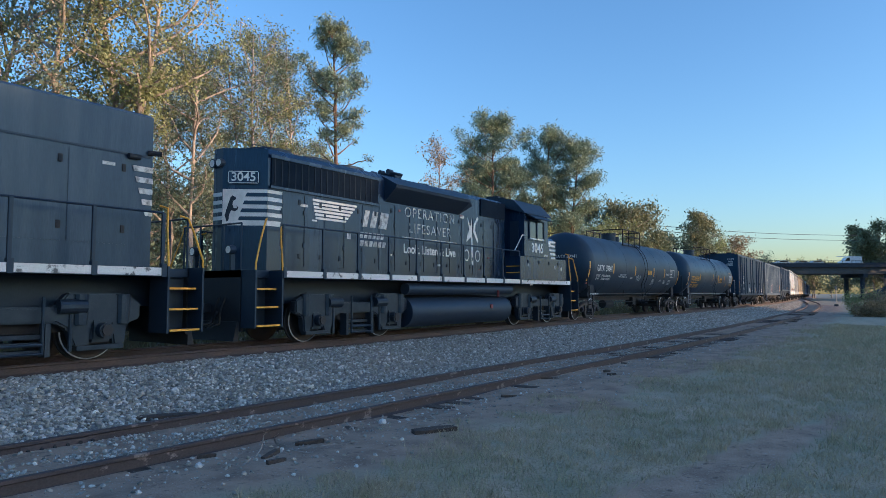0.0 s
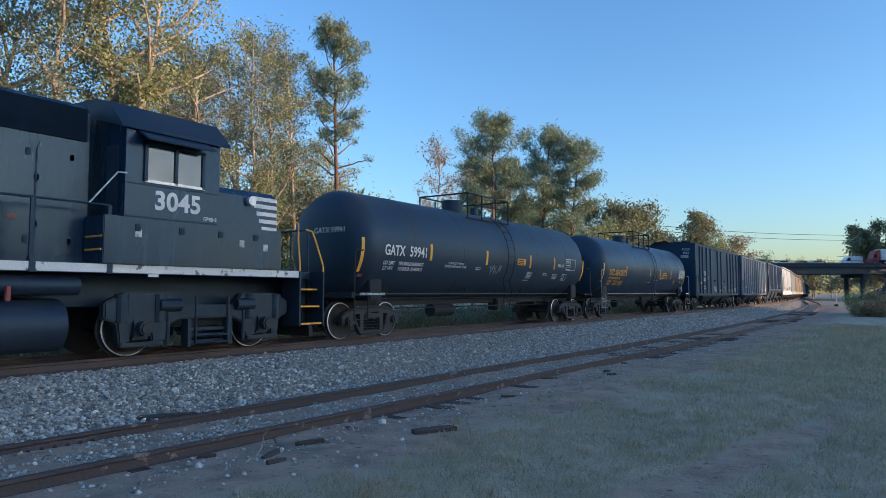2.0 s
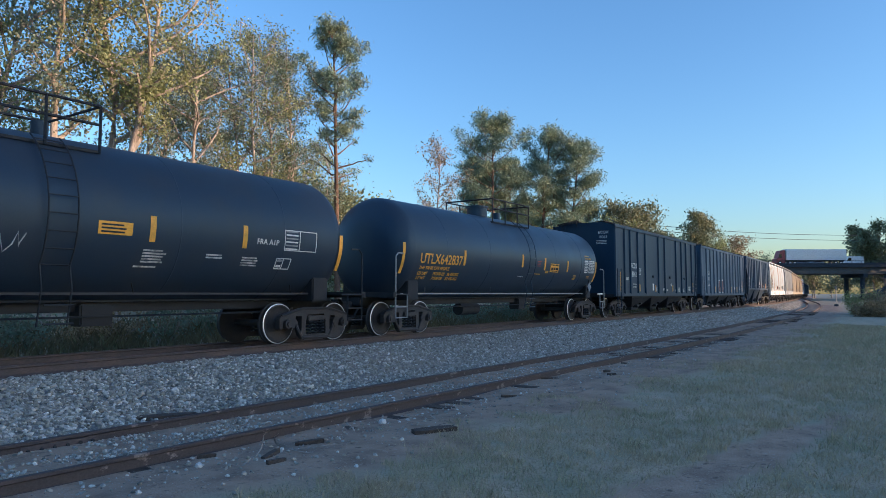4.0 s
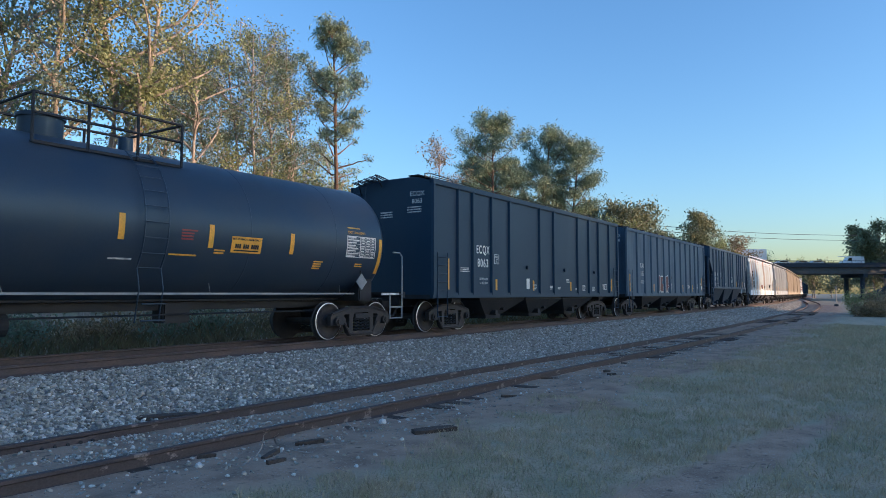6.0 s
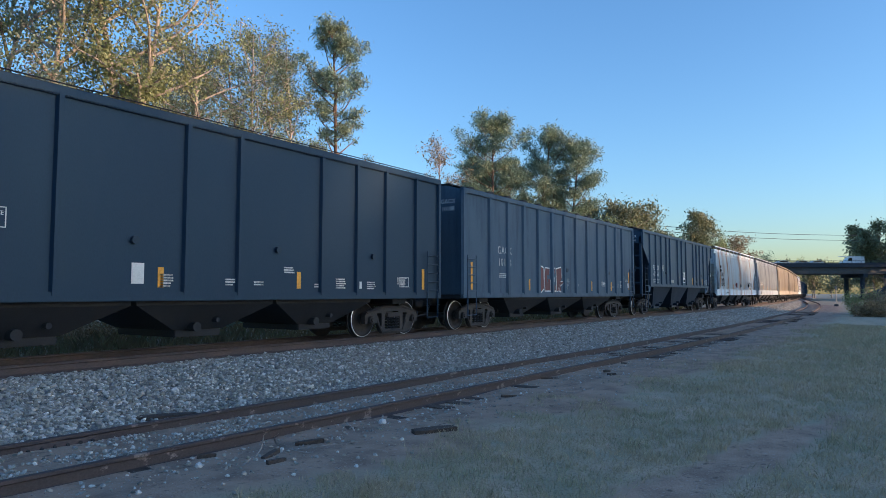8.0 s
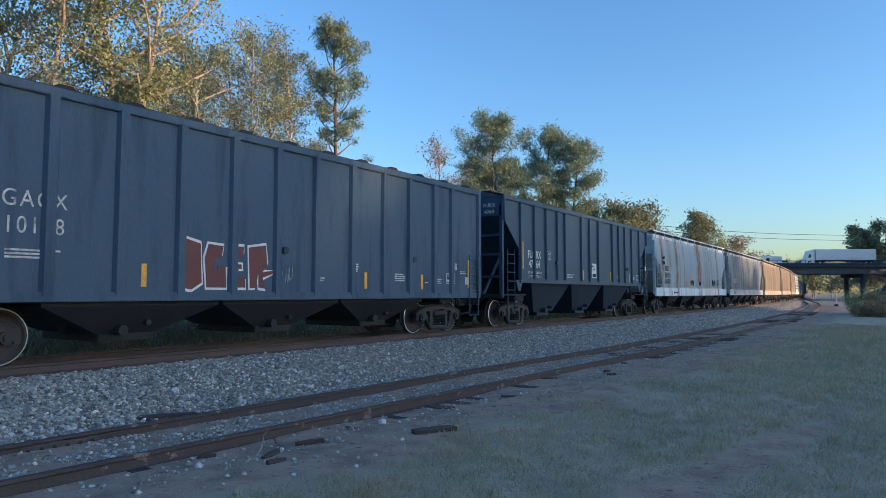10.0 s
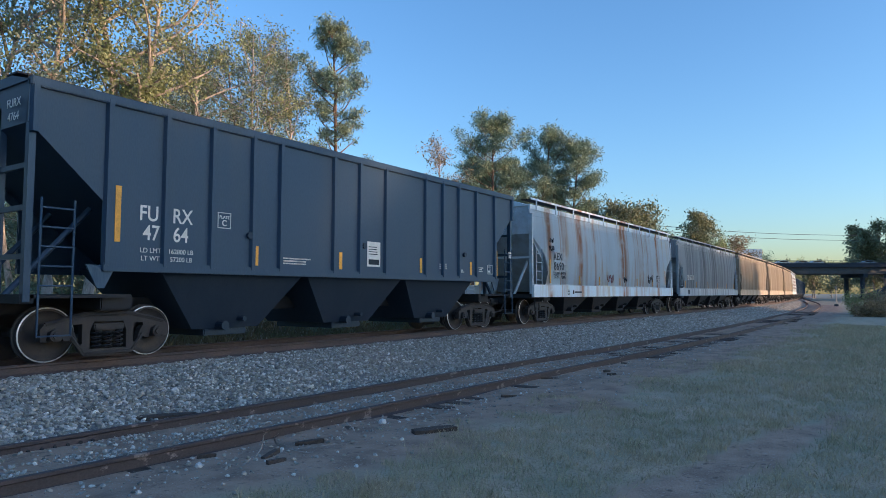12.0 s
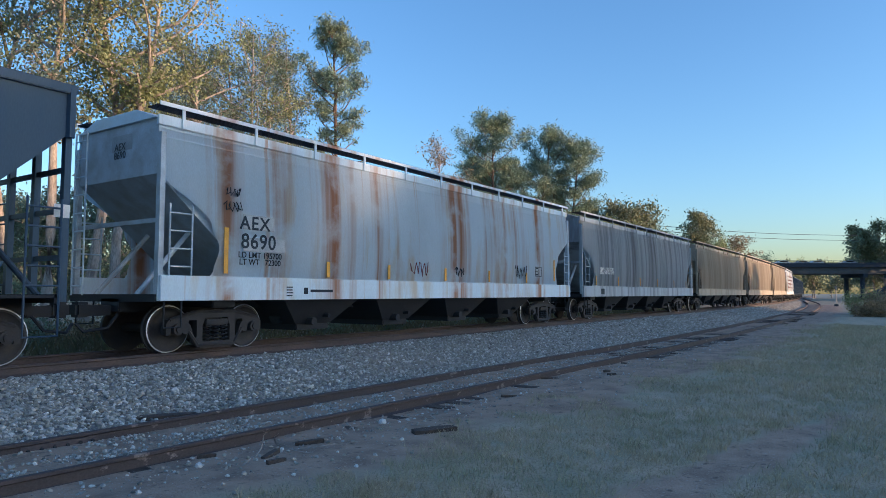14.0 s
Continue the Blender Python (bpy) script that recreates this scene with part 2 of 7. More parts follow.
def box(bm, x0, x1, y0, y1, z0, z1, bevel=0.0):
    m = Matrix.LocRotScale(((x0 + x1) / 2, (y0 + y1) / 2, (z0 + z1) / 2), None, (abs(x1 - x0), abs(y1 - y0), abs(z1 - z0)))
    g = bmesh.ops.create_cube(bm, size=1, matrix=m)
    if bevel:
        es = list({e for v in g["verts"] for e in v.link_edges})
        bmesh.ops.bevel(bm, geom=es, offset=bevel, segments=2, affect="EDGES", clamp_overlap=True)
    return bm


def rod(bm, a, b, r, seg=8, r2=None):
    a, b = Vector(a), Vector(b)
    d = b - a
    m = Matrix.Translation((a + b) / 2) @ d.to_track_quat("Z", "Y").to_matrix().to_4x4()
    bmesh.ops.create_cone(bm, cap_ends=True, segments=seg, radius1=r, radius2=r if r2 is None else r2, depth=d.length, matrix=m)
    return bm


def pipe(bm, pts, r, seg=6):
    """One continuous tube through the points."""
    pts = [Vector(p) for p in pts]
    rings, side = [], None
    for i, p in enumerate(pts):
        a = (p - pts[i - 1]).normalized() if i else (pts[1] - p).normalized()
        b = (pts[i + 1] - p).normalized() if i + 1 < len(pts) else a
        t = (a + b).normalized() if (a + b).length > 1e-3 else a
        if side is None:
            side = t.orthogonal().normalized()
        side = side - t * side.dot(t)
        side = side.normalized() if side.length > 1e-3 else t.orthogonal().normalized()
        up = t.cross(side)
        rings.append([bm.verts.new(p + (side * math.cos(2 * math.pi * k / seg) + up * math.sin(2 * math.pi * k / seg)) * r) for k in range(seg)])
    fs = [bm.faces.new((a[k], a[(k + 1) % seg], b[(k + 1) % seg], b[k])) for a, b in zip(rings, rings[1:]) for k in range(seg)]
    fs += [bm.faces.new(rings[0]), bm.faces.new(rings[-1])]
    bmesh.ops.recalc_face_normals(bm, faces=fs)
    return bm


def prism(bm, outline, axis, lo, hi):
    """A closed outline of 2D points pushed along one axis (0 x, 1 y, 2 z) from lo to hi."""
    def put(p, d):
        c = list(p)
        c.insert(axis, d)
        return bm.verts.new(c)
    a = [put(p, lo) for p in outline]
    b = [put(p, hi) for p in outline]
    k = len(a)
    fs = [bm.faces.new(a), bm.faces.new(list(reversed(b)))]
    fs += [bm.faces.new((a[i], b[i], b[(i + 1) % k], a[(i + 1) % k])) for i in range(k)]
    bmesh.ops.recalc_face_normals(bm, faces=fs)
    return bm


def lathe_x(bm, profile, seg=40, cy=0.0, cz=0.0):
    """Rings (x, radius) round an axis along x."""
    rings = []
    for x, r in profile:
        rings.append([bm.verts.new((x, cy + r * math.cos(2 * math.pi * i / seg), cz + r * math.sin(2 * math.pi * i / seg))) for i in range(seg)])
    fs = []
    for a, b in zip(rings, rings[1:]):
        for i in range(seg):
            fs.append(bm.faces.new((a[i], a[(i + 1) % seg], b[(i + 1) % seg], b[i])))
    fs.append(bm.faces.new(rings[0]))
    fs.append(bm.faces.new(rings[-1]))
    bmesh.ops.recalc_face_normals(bm, faces=fs)
    return bm


def BM():
    return bmesh.new()


# ---- the lines of the tracks ----
MAIN_Y, RAIL_Z = 12.30, 0.47               # main line's centre and rail top
SPEED = 7.35
CURVE = 45.0, 0.00053, 121.0               # where it begins to bend, how much, where it runs straight again


def main_line(s):
    """Centre and heading of the main line at s metres from abreast of the camera."""
    a, k, b = CURVE
    if s < a:
        y, g = 0.0, 0.0
    elif s < b:
        y, g = k * (s - a) ** 2, 2 * k * (s - a)
    else:
        g = 2 * k * (b - a)
        y = k * (b - a) ** 2 + g * (s - b)
    x = s - max(0.0, (s - a)) * 0.0012 if s > a else s
    return x, MAIN_Y + y, math.degrees(math.atan(g))


def away(u, depth):
    """A place on the plan by its bearing in the view and its depth."""
    x = (u - 784) / 1180 * depth
    return (depth * math.cos(HEAD) + x * math.sin(HEAD), depth * math.sin(HEAD) - x * math.cos(HEAD))


def tall(v, depth):
    return 1.6 + (520 - v) / 1180 * depth


# ---- ground ----
SIDING = ((-45, 9.0), (0, 7.38), (4, 7.24), (8, 7.1), (14, 6.88), (21, 6.64), (28, 6.53), (38, 6.5), (50, 6.72), (66, 7.2), (80, 7.8), (95, 8.75), (115, 10.5), (140, 13.7), (165, 17.2), (190, 20.3), (216, 22.9))


def siding(x):
    """Centre line of the siding: it runs beside the main line and joins it far off."""
    x = max(-44.9, min(215.9, x))
    for i in range(len(SIDING) - 1):
        (a, ya), (b, yb) = SIDING[i], SIDING[i + 1]
        if x <= b:
            k = len(SIDING) - 1
            ma = (yb - SIDING[max(0, i - 1)][1]) / (b - SIDING[max(0, i - 1)][0])
            mb = (SIDING[min(k, i + 2)][1] - ya) / (SIDING[min(k, i + 2)][0] - a)
            f, h = (x - a) / (b - a), b - a
            return (2 * f ** 3 - 3 * f ** 2 + 1) * ya + (f ** 3 - 2 * f ** 2 + f) * h * ma + (3 * f ** 2 - 2 * f ** 3) * yb + (f ** 3 - f ** 2) * h * mb


def ground_height(x, y):
    """Gently uneven field, a low bed under the main line."""
    c = main_line(x)[1]
    d = abs(y - c)
    z = -0.12 + 0.05 * noise.noise((x * 0.15, y * 0.15, 0.3)) + 0.025 * noise.noise((x * 0.7, y * 0.7, 2.0))
    e = abs(y - siding(x))
    if e < 2 and x < 110:
        z -= 0.075 * min(1.0, (2 - e) / 0.9)
    if d < 7:
        z += 0.05 * max(0, 1 - d / 7)
    if y > c + 4:
        z += min(0.5, 0.06 * (y - c - 4))
    return z


def build_ground():
    def axis(lo, hi, fine_lo, fine_hi, step):
        out, x = [], fine_lo
        while x < fine_hi:
            out.append(x)
            x += step
        g = step
        while x < hi:
            out.append(x)
            g *= 1.22
            x += g
        out.append(hi)
        x, g = fine_lo, step
        while x > lo:
            g *= 1.22
            x -= g
            out.insert(0, max(lo, x))
        return out
    xs, ys = axis(-1500, 3500, -4, 60, 0.4), axis(-1500, 2500, -14, 12, 0.4)
    verts = [(x, y, ground_height(x, y)) for x in xs for y in ys]
    k = len(ys)
    faces = [(i * k + j, (i + 1) * k + j, (i + 1) * k + j + 1, i * k + j + 1) for i in range(len(xs) - 1) for j in range(k - 1)]
    m = bpy.data.materials.new("field_soil_and_grass")
    m.use_nodes = True
    nt = m.node_tree
    n, l = nt.nodes, nt.links
    tc = n.new("ShaderNodeTexCoord")

    def noise_at(scale, detail=6):
        t = n.new("ShaderNodeTexNoise")
        t.inputs["Scale"].default_value, t.inputs["Detail"].default_value = scale, detail
        l.new(tc.outputs["Object"], t.inputs["Vector"])
        return t.outputs["Fac"]

    def blend(a, b, fac, lo, hi):
        r = n.new("ShaderNodeMapRange")
        r.inputs["From Min"].default_value, r.inputs["From Max"].default_value = lo, hi
        l.new(fac, r.inputs["Value"])
        x = n.new("ShaderNodeMix")
        x.data_type = "RGBA"
        l.new(r.outputs[0], x.inputs["Factor"])
        for key, c in (("A", a), ("B", b)):
            if isinstance(c, tuple):
                x.inputs[key].default_value = (*c, 1)
            else:
                l.new(c, x.inputs[key])
        return x.outputs["Result"]

    big, mid, tiny = noise_at(0.35), noise_at(2.2), noise_at(35)
    turf = blend((0.34, 0.33, 0.24), (0.47, 0.40, 0.30), mid, 0.35, 0.65)
    turf = blend(turf, (0.19, 0.165, 0.12), tiny, 0.5, 0.75)
    soil = blend((0.39, 0.30, 0.225), (0.23, 0.18, 0.14), mid, 0.4, 0.7)
    soil = blend(soil, (0.42, 0.38, 0.34), tiny, 0.58, 0.72)
    soil = blend(soil, (0.12, 0.1, 0.085), noise_at(9.0), 0.60, 0.74)
    # bare soil in a strip beside the siding and in a worn path
    at = n.new("ShaderNodeAttribute")
    at.attribute_name = "bare"
    add = n.new("ShaderNodeMath")
    add.operation = "MULTIPLY_ADD"
    add.inputs[1].default_value = 0.9
    l.new(big, add.inputs[0])
    l.new(at.outputs["Fac"], add.inputs[2])
    add2 = n.new("ShaderNodeMath")
    add2.operation = "MULTIPLY_ADD"
    add2.inputs[1].default_value = 0.5
    l.new(mid, add2.inputs[0])
    l.new(add.outputs[0], add2.inputs[2])
    col = blend(turf, soil, add2.outputs[0], 1.0, 1.3)
    b = n["Principled BSDF"]
    b.inputs["Roughness"].default_value = 0.95
    b.inputs["Specular IOR Level"].default_value = 0.15
    l.new(col, b.inputs["Base Color"])
    bp = n.new("ShaderNodeBump")
    bp.inputs["Strength"].default_value, bp.inputs["Distance"].default_value = 0.8, 0.03
    l.new(tiny, bp.inputs["Height"])
    l.new(bp.outputs[0], b.inputs["Normal"])
    g = raw("ground", verts, faces, m, smooth=True)
    layer = g.data.attributes.new("bare", "FLOAT", "POINT")
    for i, v in enumerate(verts):
        layer.data[i].value = bareness(v[0], v[1])
    tagged(g, "patchy autumn grass field with bare soil", "ground", kind="structure")
    return g


def bareness(x, y):
    """How worn the turf is: most beside the siding, and along a footpath."""
    d = siding(x) - y
    b = 0.0
    if x < 120 and d > -6:
        b = max(b, 1.2 - max(0.0, d - 1.0) / (2.3 if x < 9 else 2.9))
    path_y = 1.72 - 0.185 * (x - 6.0)
    if 3.0 < x < 13:
        b = max(b, 1.3 - abs(y - path_y) / 0.42 - max(0.0, x - 8.5) * 0.2)
    return max(0.0, min(1.0, b))


def rail_profile():
    return [(-0.07, -0.18), (0.07, -0.18), (0.07, -0.165), (0.012, -0.14), (0.012, -0.05), (0.037, -0.035), (0.037, -0.006),
            (0.03, 0), (-0.03, 0), (-0.037, -0.006), (-0.037, -0.035), (-0.012, -0.05), (-0.012, -0.14), (-0.07, -0.165)]


def build_rail(name, line, z, offset, x0, x1, label, mat):
    prof = rail_profile()
    xs, x = [], x0
    while x < x1:
        xs.append(x)
        x += 2.0 if x > -20 else 10.0
    xs.append(x1)
    verts, faces = [], []
    for x in xs:
        c = line(x)
        g = (line(x + 0.5) - line(x - 0.5))
        nx, ny = -g, 1.0
        k = math.hypot(nx, ny)
        zz = z(x) if callable(z) else z
        for a, b in prof:
            verts.append((x + nx / k * (offset + a), c + ny / k * (offset + a), zz + b))
    p = len(prof)
    for i in range(len(xs) - 1):
        for j in range(p):
            faces.append((i * p + j, i * p + (j + 1) % p, (i + 1) * p + (j + 1) % p, (i + 1) * p + j))
    faces.append(tuple(range(p)))
    ob = raw(name, verts, faces, mat)
    return tagged(ob, label, "rail", kind="structure")


def main_y(x):
    return main_line(x)[1]


def build_ballast():
    """The raised bed of the main line: a crowned bank whose near shoulder runs down to the siding."""
    xs = [-60 + 1.5 * i for i in range(60)] + [30 + 4 * i for i in range(95)]
    verts, faces = [], []
    cols = [(-4.5, -0.40), (-3.7, -0.26), (-2.9, -0.06), (-2.2, 0.19), (-1.6, 0.27), (0, 0.30), (1.6, 0.27), (2.3, 0.15), (3.6, -0.25), (4.2, -0.5)]
    for x in xs:
        c = main_y(x)
        near = siding(x) + 0.98
        for d, z in cols:
            y = c + d
            if d < -2 and x < 100 and c - 2.2 > near:
                # the near slope reaches to the siding's far rail
                reach = c - 2.2 - near
                f = (-2.2 - d) / 2.3
                y = c - 2.2 - f * reach
                z = 0.19 - f * 0.37
            verts.append((x, y, z + 0.02 * noise.noise((x * 0.8, y * 0.8, 5))))
    k = len(cols)
    for i in range(len(xs) - 1):
        for j in range(k - 1):
            faces.append((i * k + j, (i + 1) * k + j, (i + 1) * k + j + 1, i * k + j + 1))
    ob = raw("ballast_bed", verts, faces, BALLAST_BED, smooth=True)
    return tagged(ob, "grey crushed stone bed under the main line", "ballast", kind="structure")


def stone_shapes(rng, count, coarse=False):
    out = []
    for _ in range(count):
        bm = BM()
        if coarse:
            bmesh.ops.create_uvsphere(bm, u_segments=4, v_segments=2, radius=0.54)
            bmesh.ops.triangulate(bm, faces=bm.faces[:])
            bm.verts.index_update()
        else:
            bmesh.ops.create_icosphere(bm, subdivisions=1, radius=0.5)
        sc = (rng.uniform(0.8, 1.3), rng.uniform(0.6, 1.0), rng.uniform(0.5, 0.8))
        for v in bm.verts:
            k = 1 + rng.uniform(-0.42, 0.24)
            v.co = Vector((v.co.x * sc[0] * k, v.co.y * sc[1] * k, v.co.z * sc[2] * k))
        out.append((np.array([v.co[:] for v in bm.verts]), np.array([[v.index for v in f.verts] for f in bm.faces])))
        bm.free()
    return out


def scatter(name, shapes, places, mat, rng, label, category, coarse=None, reach=9.5):
    """places: rows of x, y, z, size. One mesh of many small pieces, plainer ones past reach."""
    vs, fs, base = [], [], 0
    for x, y, z, s in places:
        kinds = coarse if coarse and (x > reach or s < 0.03) else shapes
        v, f = kinds[rng.randrange(len(kinds))]
        e = Euler((rng.uniform(-0.5, 0.5), rng.uniform(-0.5, 0.5), rng.uniform(0, 6.28))).to_matrix()
        vs.append(v @ np.array(e).T * s + np.array((x, y, z)))
        fs.append(f + base)
        base += len(v)
    v, f = np.concatenate(vs), np.concatenate(fs)
    me = bpy.data.meshes.new(name)
    me.vertices.add(len(v))
    me.vertices.foreach_set("co", v.astype(np.float32).ravel())
    k = f.shape[1]
    me.loops.add(f.size)
    me.loops.foreach_set("vertex_index", f.astype(np.int32).ravel())
    me.polygons.add(len(f))
    me.polygons.foreach_set("loop_start", np.arange(0, f.size, k, dtype=np.int32))
    me.update(calc_edges=True)
    me.validate()
    me.polygons.foreach_set("use_smooth", np.zeros(len(me.polygons), dtype=bool))
    me.materials.append(mat)
    return tagged(new(name, me), label, category, kind="stuff")


def bank_height(x, y):
    c = main_y(x)
    near = siding(x) + 0.98
    d = y - c
    if d > -2.2:
        return 0.19 + (d + 2.2) / 0.6 * 0.08 if d < -1.6 else 0.27
    f = min(1.0, (c - 2.2 - y) / max(0.1, c - 2.2 - near))
    return 0.19 - f * 0.37


def build_stones():
    rng = random.Random(3)
    shapes = stone_shapes(rng, 14)
    rows = []
    for _ in range(50000):
        x = 2.0 + 46 * rng.random() ** 1.7
        c = main_y(x)
        lo, hi = siding(x) + 0.9, c - 0.86
        y = rng.uniform(lo, hi)
        s = (0.03 + 0.065 * rng.random() ** 1.6) * (1 + 0.014 * x)
        rows.append((x, y, bank_height(x, y) + rng.uniform(-0.012, 0.03), s))
    for _ in range(17000):                     # plainer ones farther along
        x = 44 + 86 * rng.random() ** 1.3
        c = main_y(x)
        y = rng.uniform(min(siding(x) + 0.9, c - 2.4), c - 0.9)
        rows.append((x, y, bank_height(x, y) + rng.uniform(-0.01, 0.03), 0.09 + 0.09 * rng.random()))
    for _ in range(7000):                      # strays between the siding's rails and in the dirt
        x = 1.5 + 28 * rng.random() ** 1.4
        y = siding(x) - 0.5 + rng.gauss(0, 1.0)
        if abs(abs(y - siding(x)) - 0.755) < 0.09:
            continue
        rows.append((x, y, ground_height(x, y) + 0.008, 0.012 + 0.06 * rng.random() ** 3))
    for _ in range(9000):                      # ballast spilled between the siding's rails
        x = 2.0 + 24 * rng.random() ** 1.5
        y = siding(x) + rng.uniform(-0.62, 0.66)
        if noise.noise((x * 1.6, y * 2.0, 5)) + rng.uniform(-0.12, 0.12) < 0.02:
            continue
        rows.append((x, y, ground_height(x, y) + 0.01, 0.025 + 0.045 * rng.random() ** 2))
    plain = stone_shapes(rng, 14, True)
    scatter("ballast_stones", shapes, rows, STONE, rng, "loose grey crushed granite ballast stones", "stones", plain)


def build_rail_joint():
    """Bolted bars that join two lengths of the siding's rail."""
    x = 3.95
    c = siding(x) + 0.7525 - 0.022
    joint = tagged(new("rail_joint"), "rusty bolted joint bar on the siding rail", "rail joint")
    joint.matrix_basis = pose(x, c, siding_level(x) - 0.1, 0, 0, math.degrees(math.atan(siding(x + 0.5) - siding(x - 0.5))))
    bm = BM()
    prism(bm, [(-0.028, -0.05), (0.006, -0.06), (0.006, 0.055), (-0.014, 0.05)], 0, -0.42, 0.42)
    part("joint_bar", bm, RAIL, joint)
    for i in range(6):
        bm = BM()
        xx = -0.35 + i * 0.14
        rod(bm, (xx, -0.05, 0), (xx, -0.01, 0), 0.02, 6)
        part("bolt", bm, DARK_IRON, joint)


def build_ties():
    bm = BM()
    box(bm, -0.115, 0.115, -1.3, 1.3, -0.18, 0.0, 0.012)
    first = link("tie", bm, TIE)
    owner = tagged(new("siding_ties"), "weathered timber ties sunk in dirt", "railway ties", kind="structure")
    owner2 = tagged(new("main_line_ties"), "dark timber ties in the ballast", "railway ties", kind="structure")
    rng = random.Random(8)
    x, used = 0.3, False
    while x < 75:
        c = siding(x)
        g = math.degrees(math.atan(siding(x + 0.5) - siding(x - 0.5)))
        m = pose(x, c + rng.uniform(-0.06, 0.06), -0.185 + rng.uniform(-0.02, 0.012), rng.uniform(-1.0, 1.0), 0, g + rng.uniform(-2, 2))
        ob = first if not used else copy_thing(first, m)
        ob.matrix_basis = m
        used = True
        ob.parent = owner
        x += 0.54 + rng.uniform(-0.04, 0.04)
    x = -6.0
    while x < 60:
        c, g = main_line(x)[1:]
        ob = copy_thing(first, pose(x, c, RAIL_Z - 0.185, 0, 0, g))
        ob.parent = owner2
        x += 0.53


def build_debris():
    """Broken tie pieces, twigs and pale stones lying beside the siding."""
    rng = random.Random(31)
    for i in range(9):
        x = rng.uniform(4.5, 17)
        y = siding(x) - rng.choice([1.0, 1.25, 1.5, 1.9, -1.25, -1.5]) + rng.uniform(-0.1, 0.1)
        z = bank_height(x, y) + 0.02 if y > siding(x) + 0.8 else ground_height(x, y) + 0.015
        bm = BM()
        ln, w = rng.uniform(0.08, 0.24), rng.uniform(0.02, 0.05)
        prism(bm, [(-ln, -w), (-ln * 0.3, -w * 1.3), (ln, -w * 0.6), (ln * 0.9, w * 0.8), (ln * 0.1, w), (-ln * 0.95, w * 0.7)], 2, -0.03, rng.uniform(0.01, 0.03))
        ob = tagged(link("wood_scrap", bm, TIE), "dark broken piece of railway tie", "wood scrap", "wood scraps")
        ob.matrix_basis = pose(x, y, z, rng.uniform(-6, 6), rng.uniform(-6, 6), rng.uniform(-40, 40))
    # longer timbers lying on the ballast and in the dirt
    for x, y, ln, turn in ((5.57, 8.42, 0.42, -33), (8.98, 8.06, 0.26, -20), (6.94, 4.85, 0.3, -28)):
        bm = BM()
        prism(bm, [(-ln, -0.07), (-ln * 0.4, -0.09), (ln, -0.06), (ln * 0.93, 0.05), (ln * 0.2, 0.085), (-ln * 0.96, 0.06)], 2, -0.06, 0.015)
        z = bank_height(x, y) + 0.05 if y > siding(x) + 0.8 else ground_height(x, y) + 0.03
        ob = tagged(link("wood_scrap", bm, TIE), "dark split length of old railway tie", "wood scrap", "wood scraps")
        ob.matrix_basis = pose(x, y, z, 3, 0, turn)
    for i in range(14):
        x = rng.uniform(4, 14)
        y = siding(x) - rng.uniform(1.2, 3.0)
        v, f = [], []
        tube(v, f, bend(rng, (0, 0, 0), (rng.gauss(0, 1), rng.gauss(0, 1), 0.15), rng.uniform(0.4, 1.3), 6, 0.25, -0.02), [0.012, 0.011, 0.01, 0.009, 0.007, 0.005, 0.003], 5)
        v = [(a.x, a.y, max(0.006, a.z * 0.4)) for a in v]
        ob = tagged(raw("fallen_twig", v, f, BARK), "thin dry fallen twig", "twig", "fallen twigs")
        ob.matrix_basis = pose(x, y, ground_height(x, y) + 0.004)
    shapes = stone_shapes(rng, 3)
    for x, y, s in ((7.22, 5.92, 0.13), (6.35, 9.35, 0.17), (4.3, 5.9, 0.1)):
        vv, ff = rng.choice(shapes)
        z = bank_height(x, y) if y > siding(x) + 0.8 else ground_height(x, y)
        ob = tagged(raw("pale_rock", vv * s, ff, WHITE_ROCK), "single pale quartz rock", "rock", "pale rocks")
        ob.matrix_basis = pose(x, y, z + s * 0.2, 0, 0, rng.uniform(0, 90))


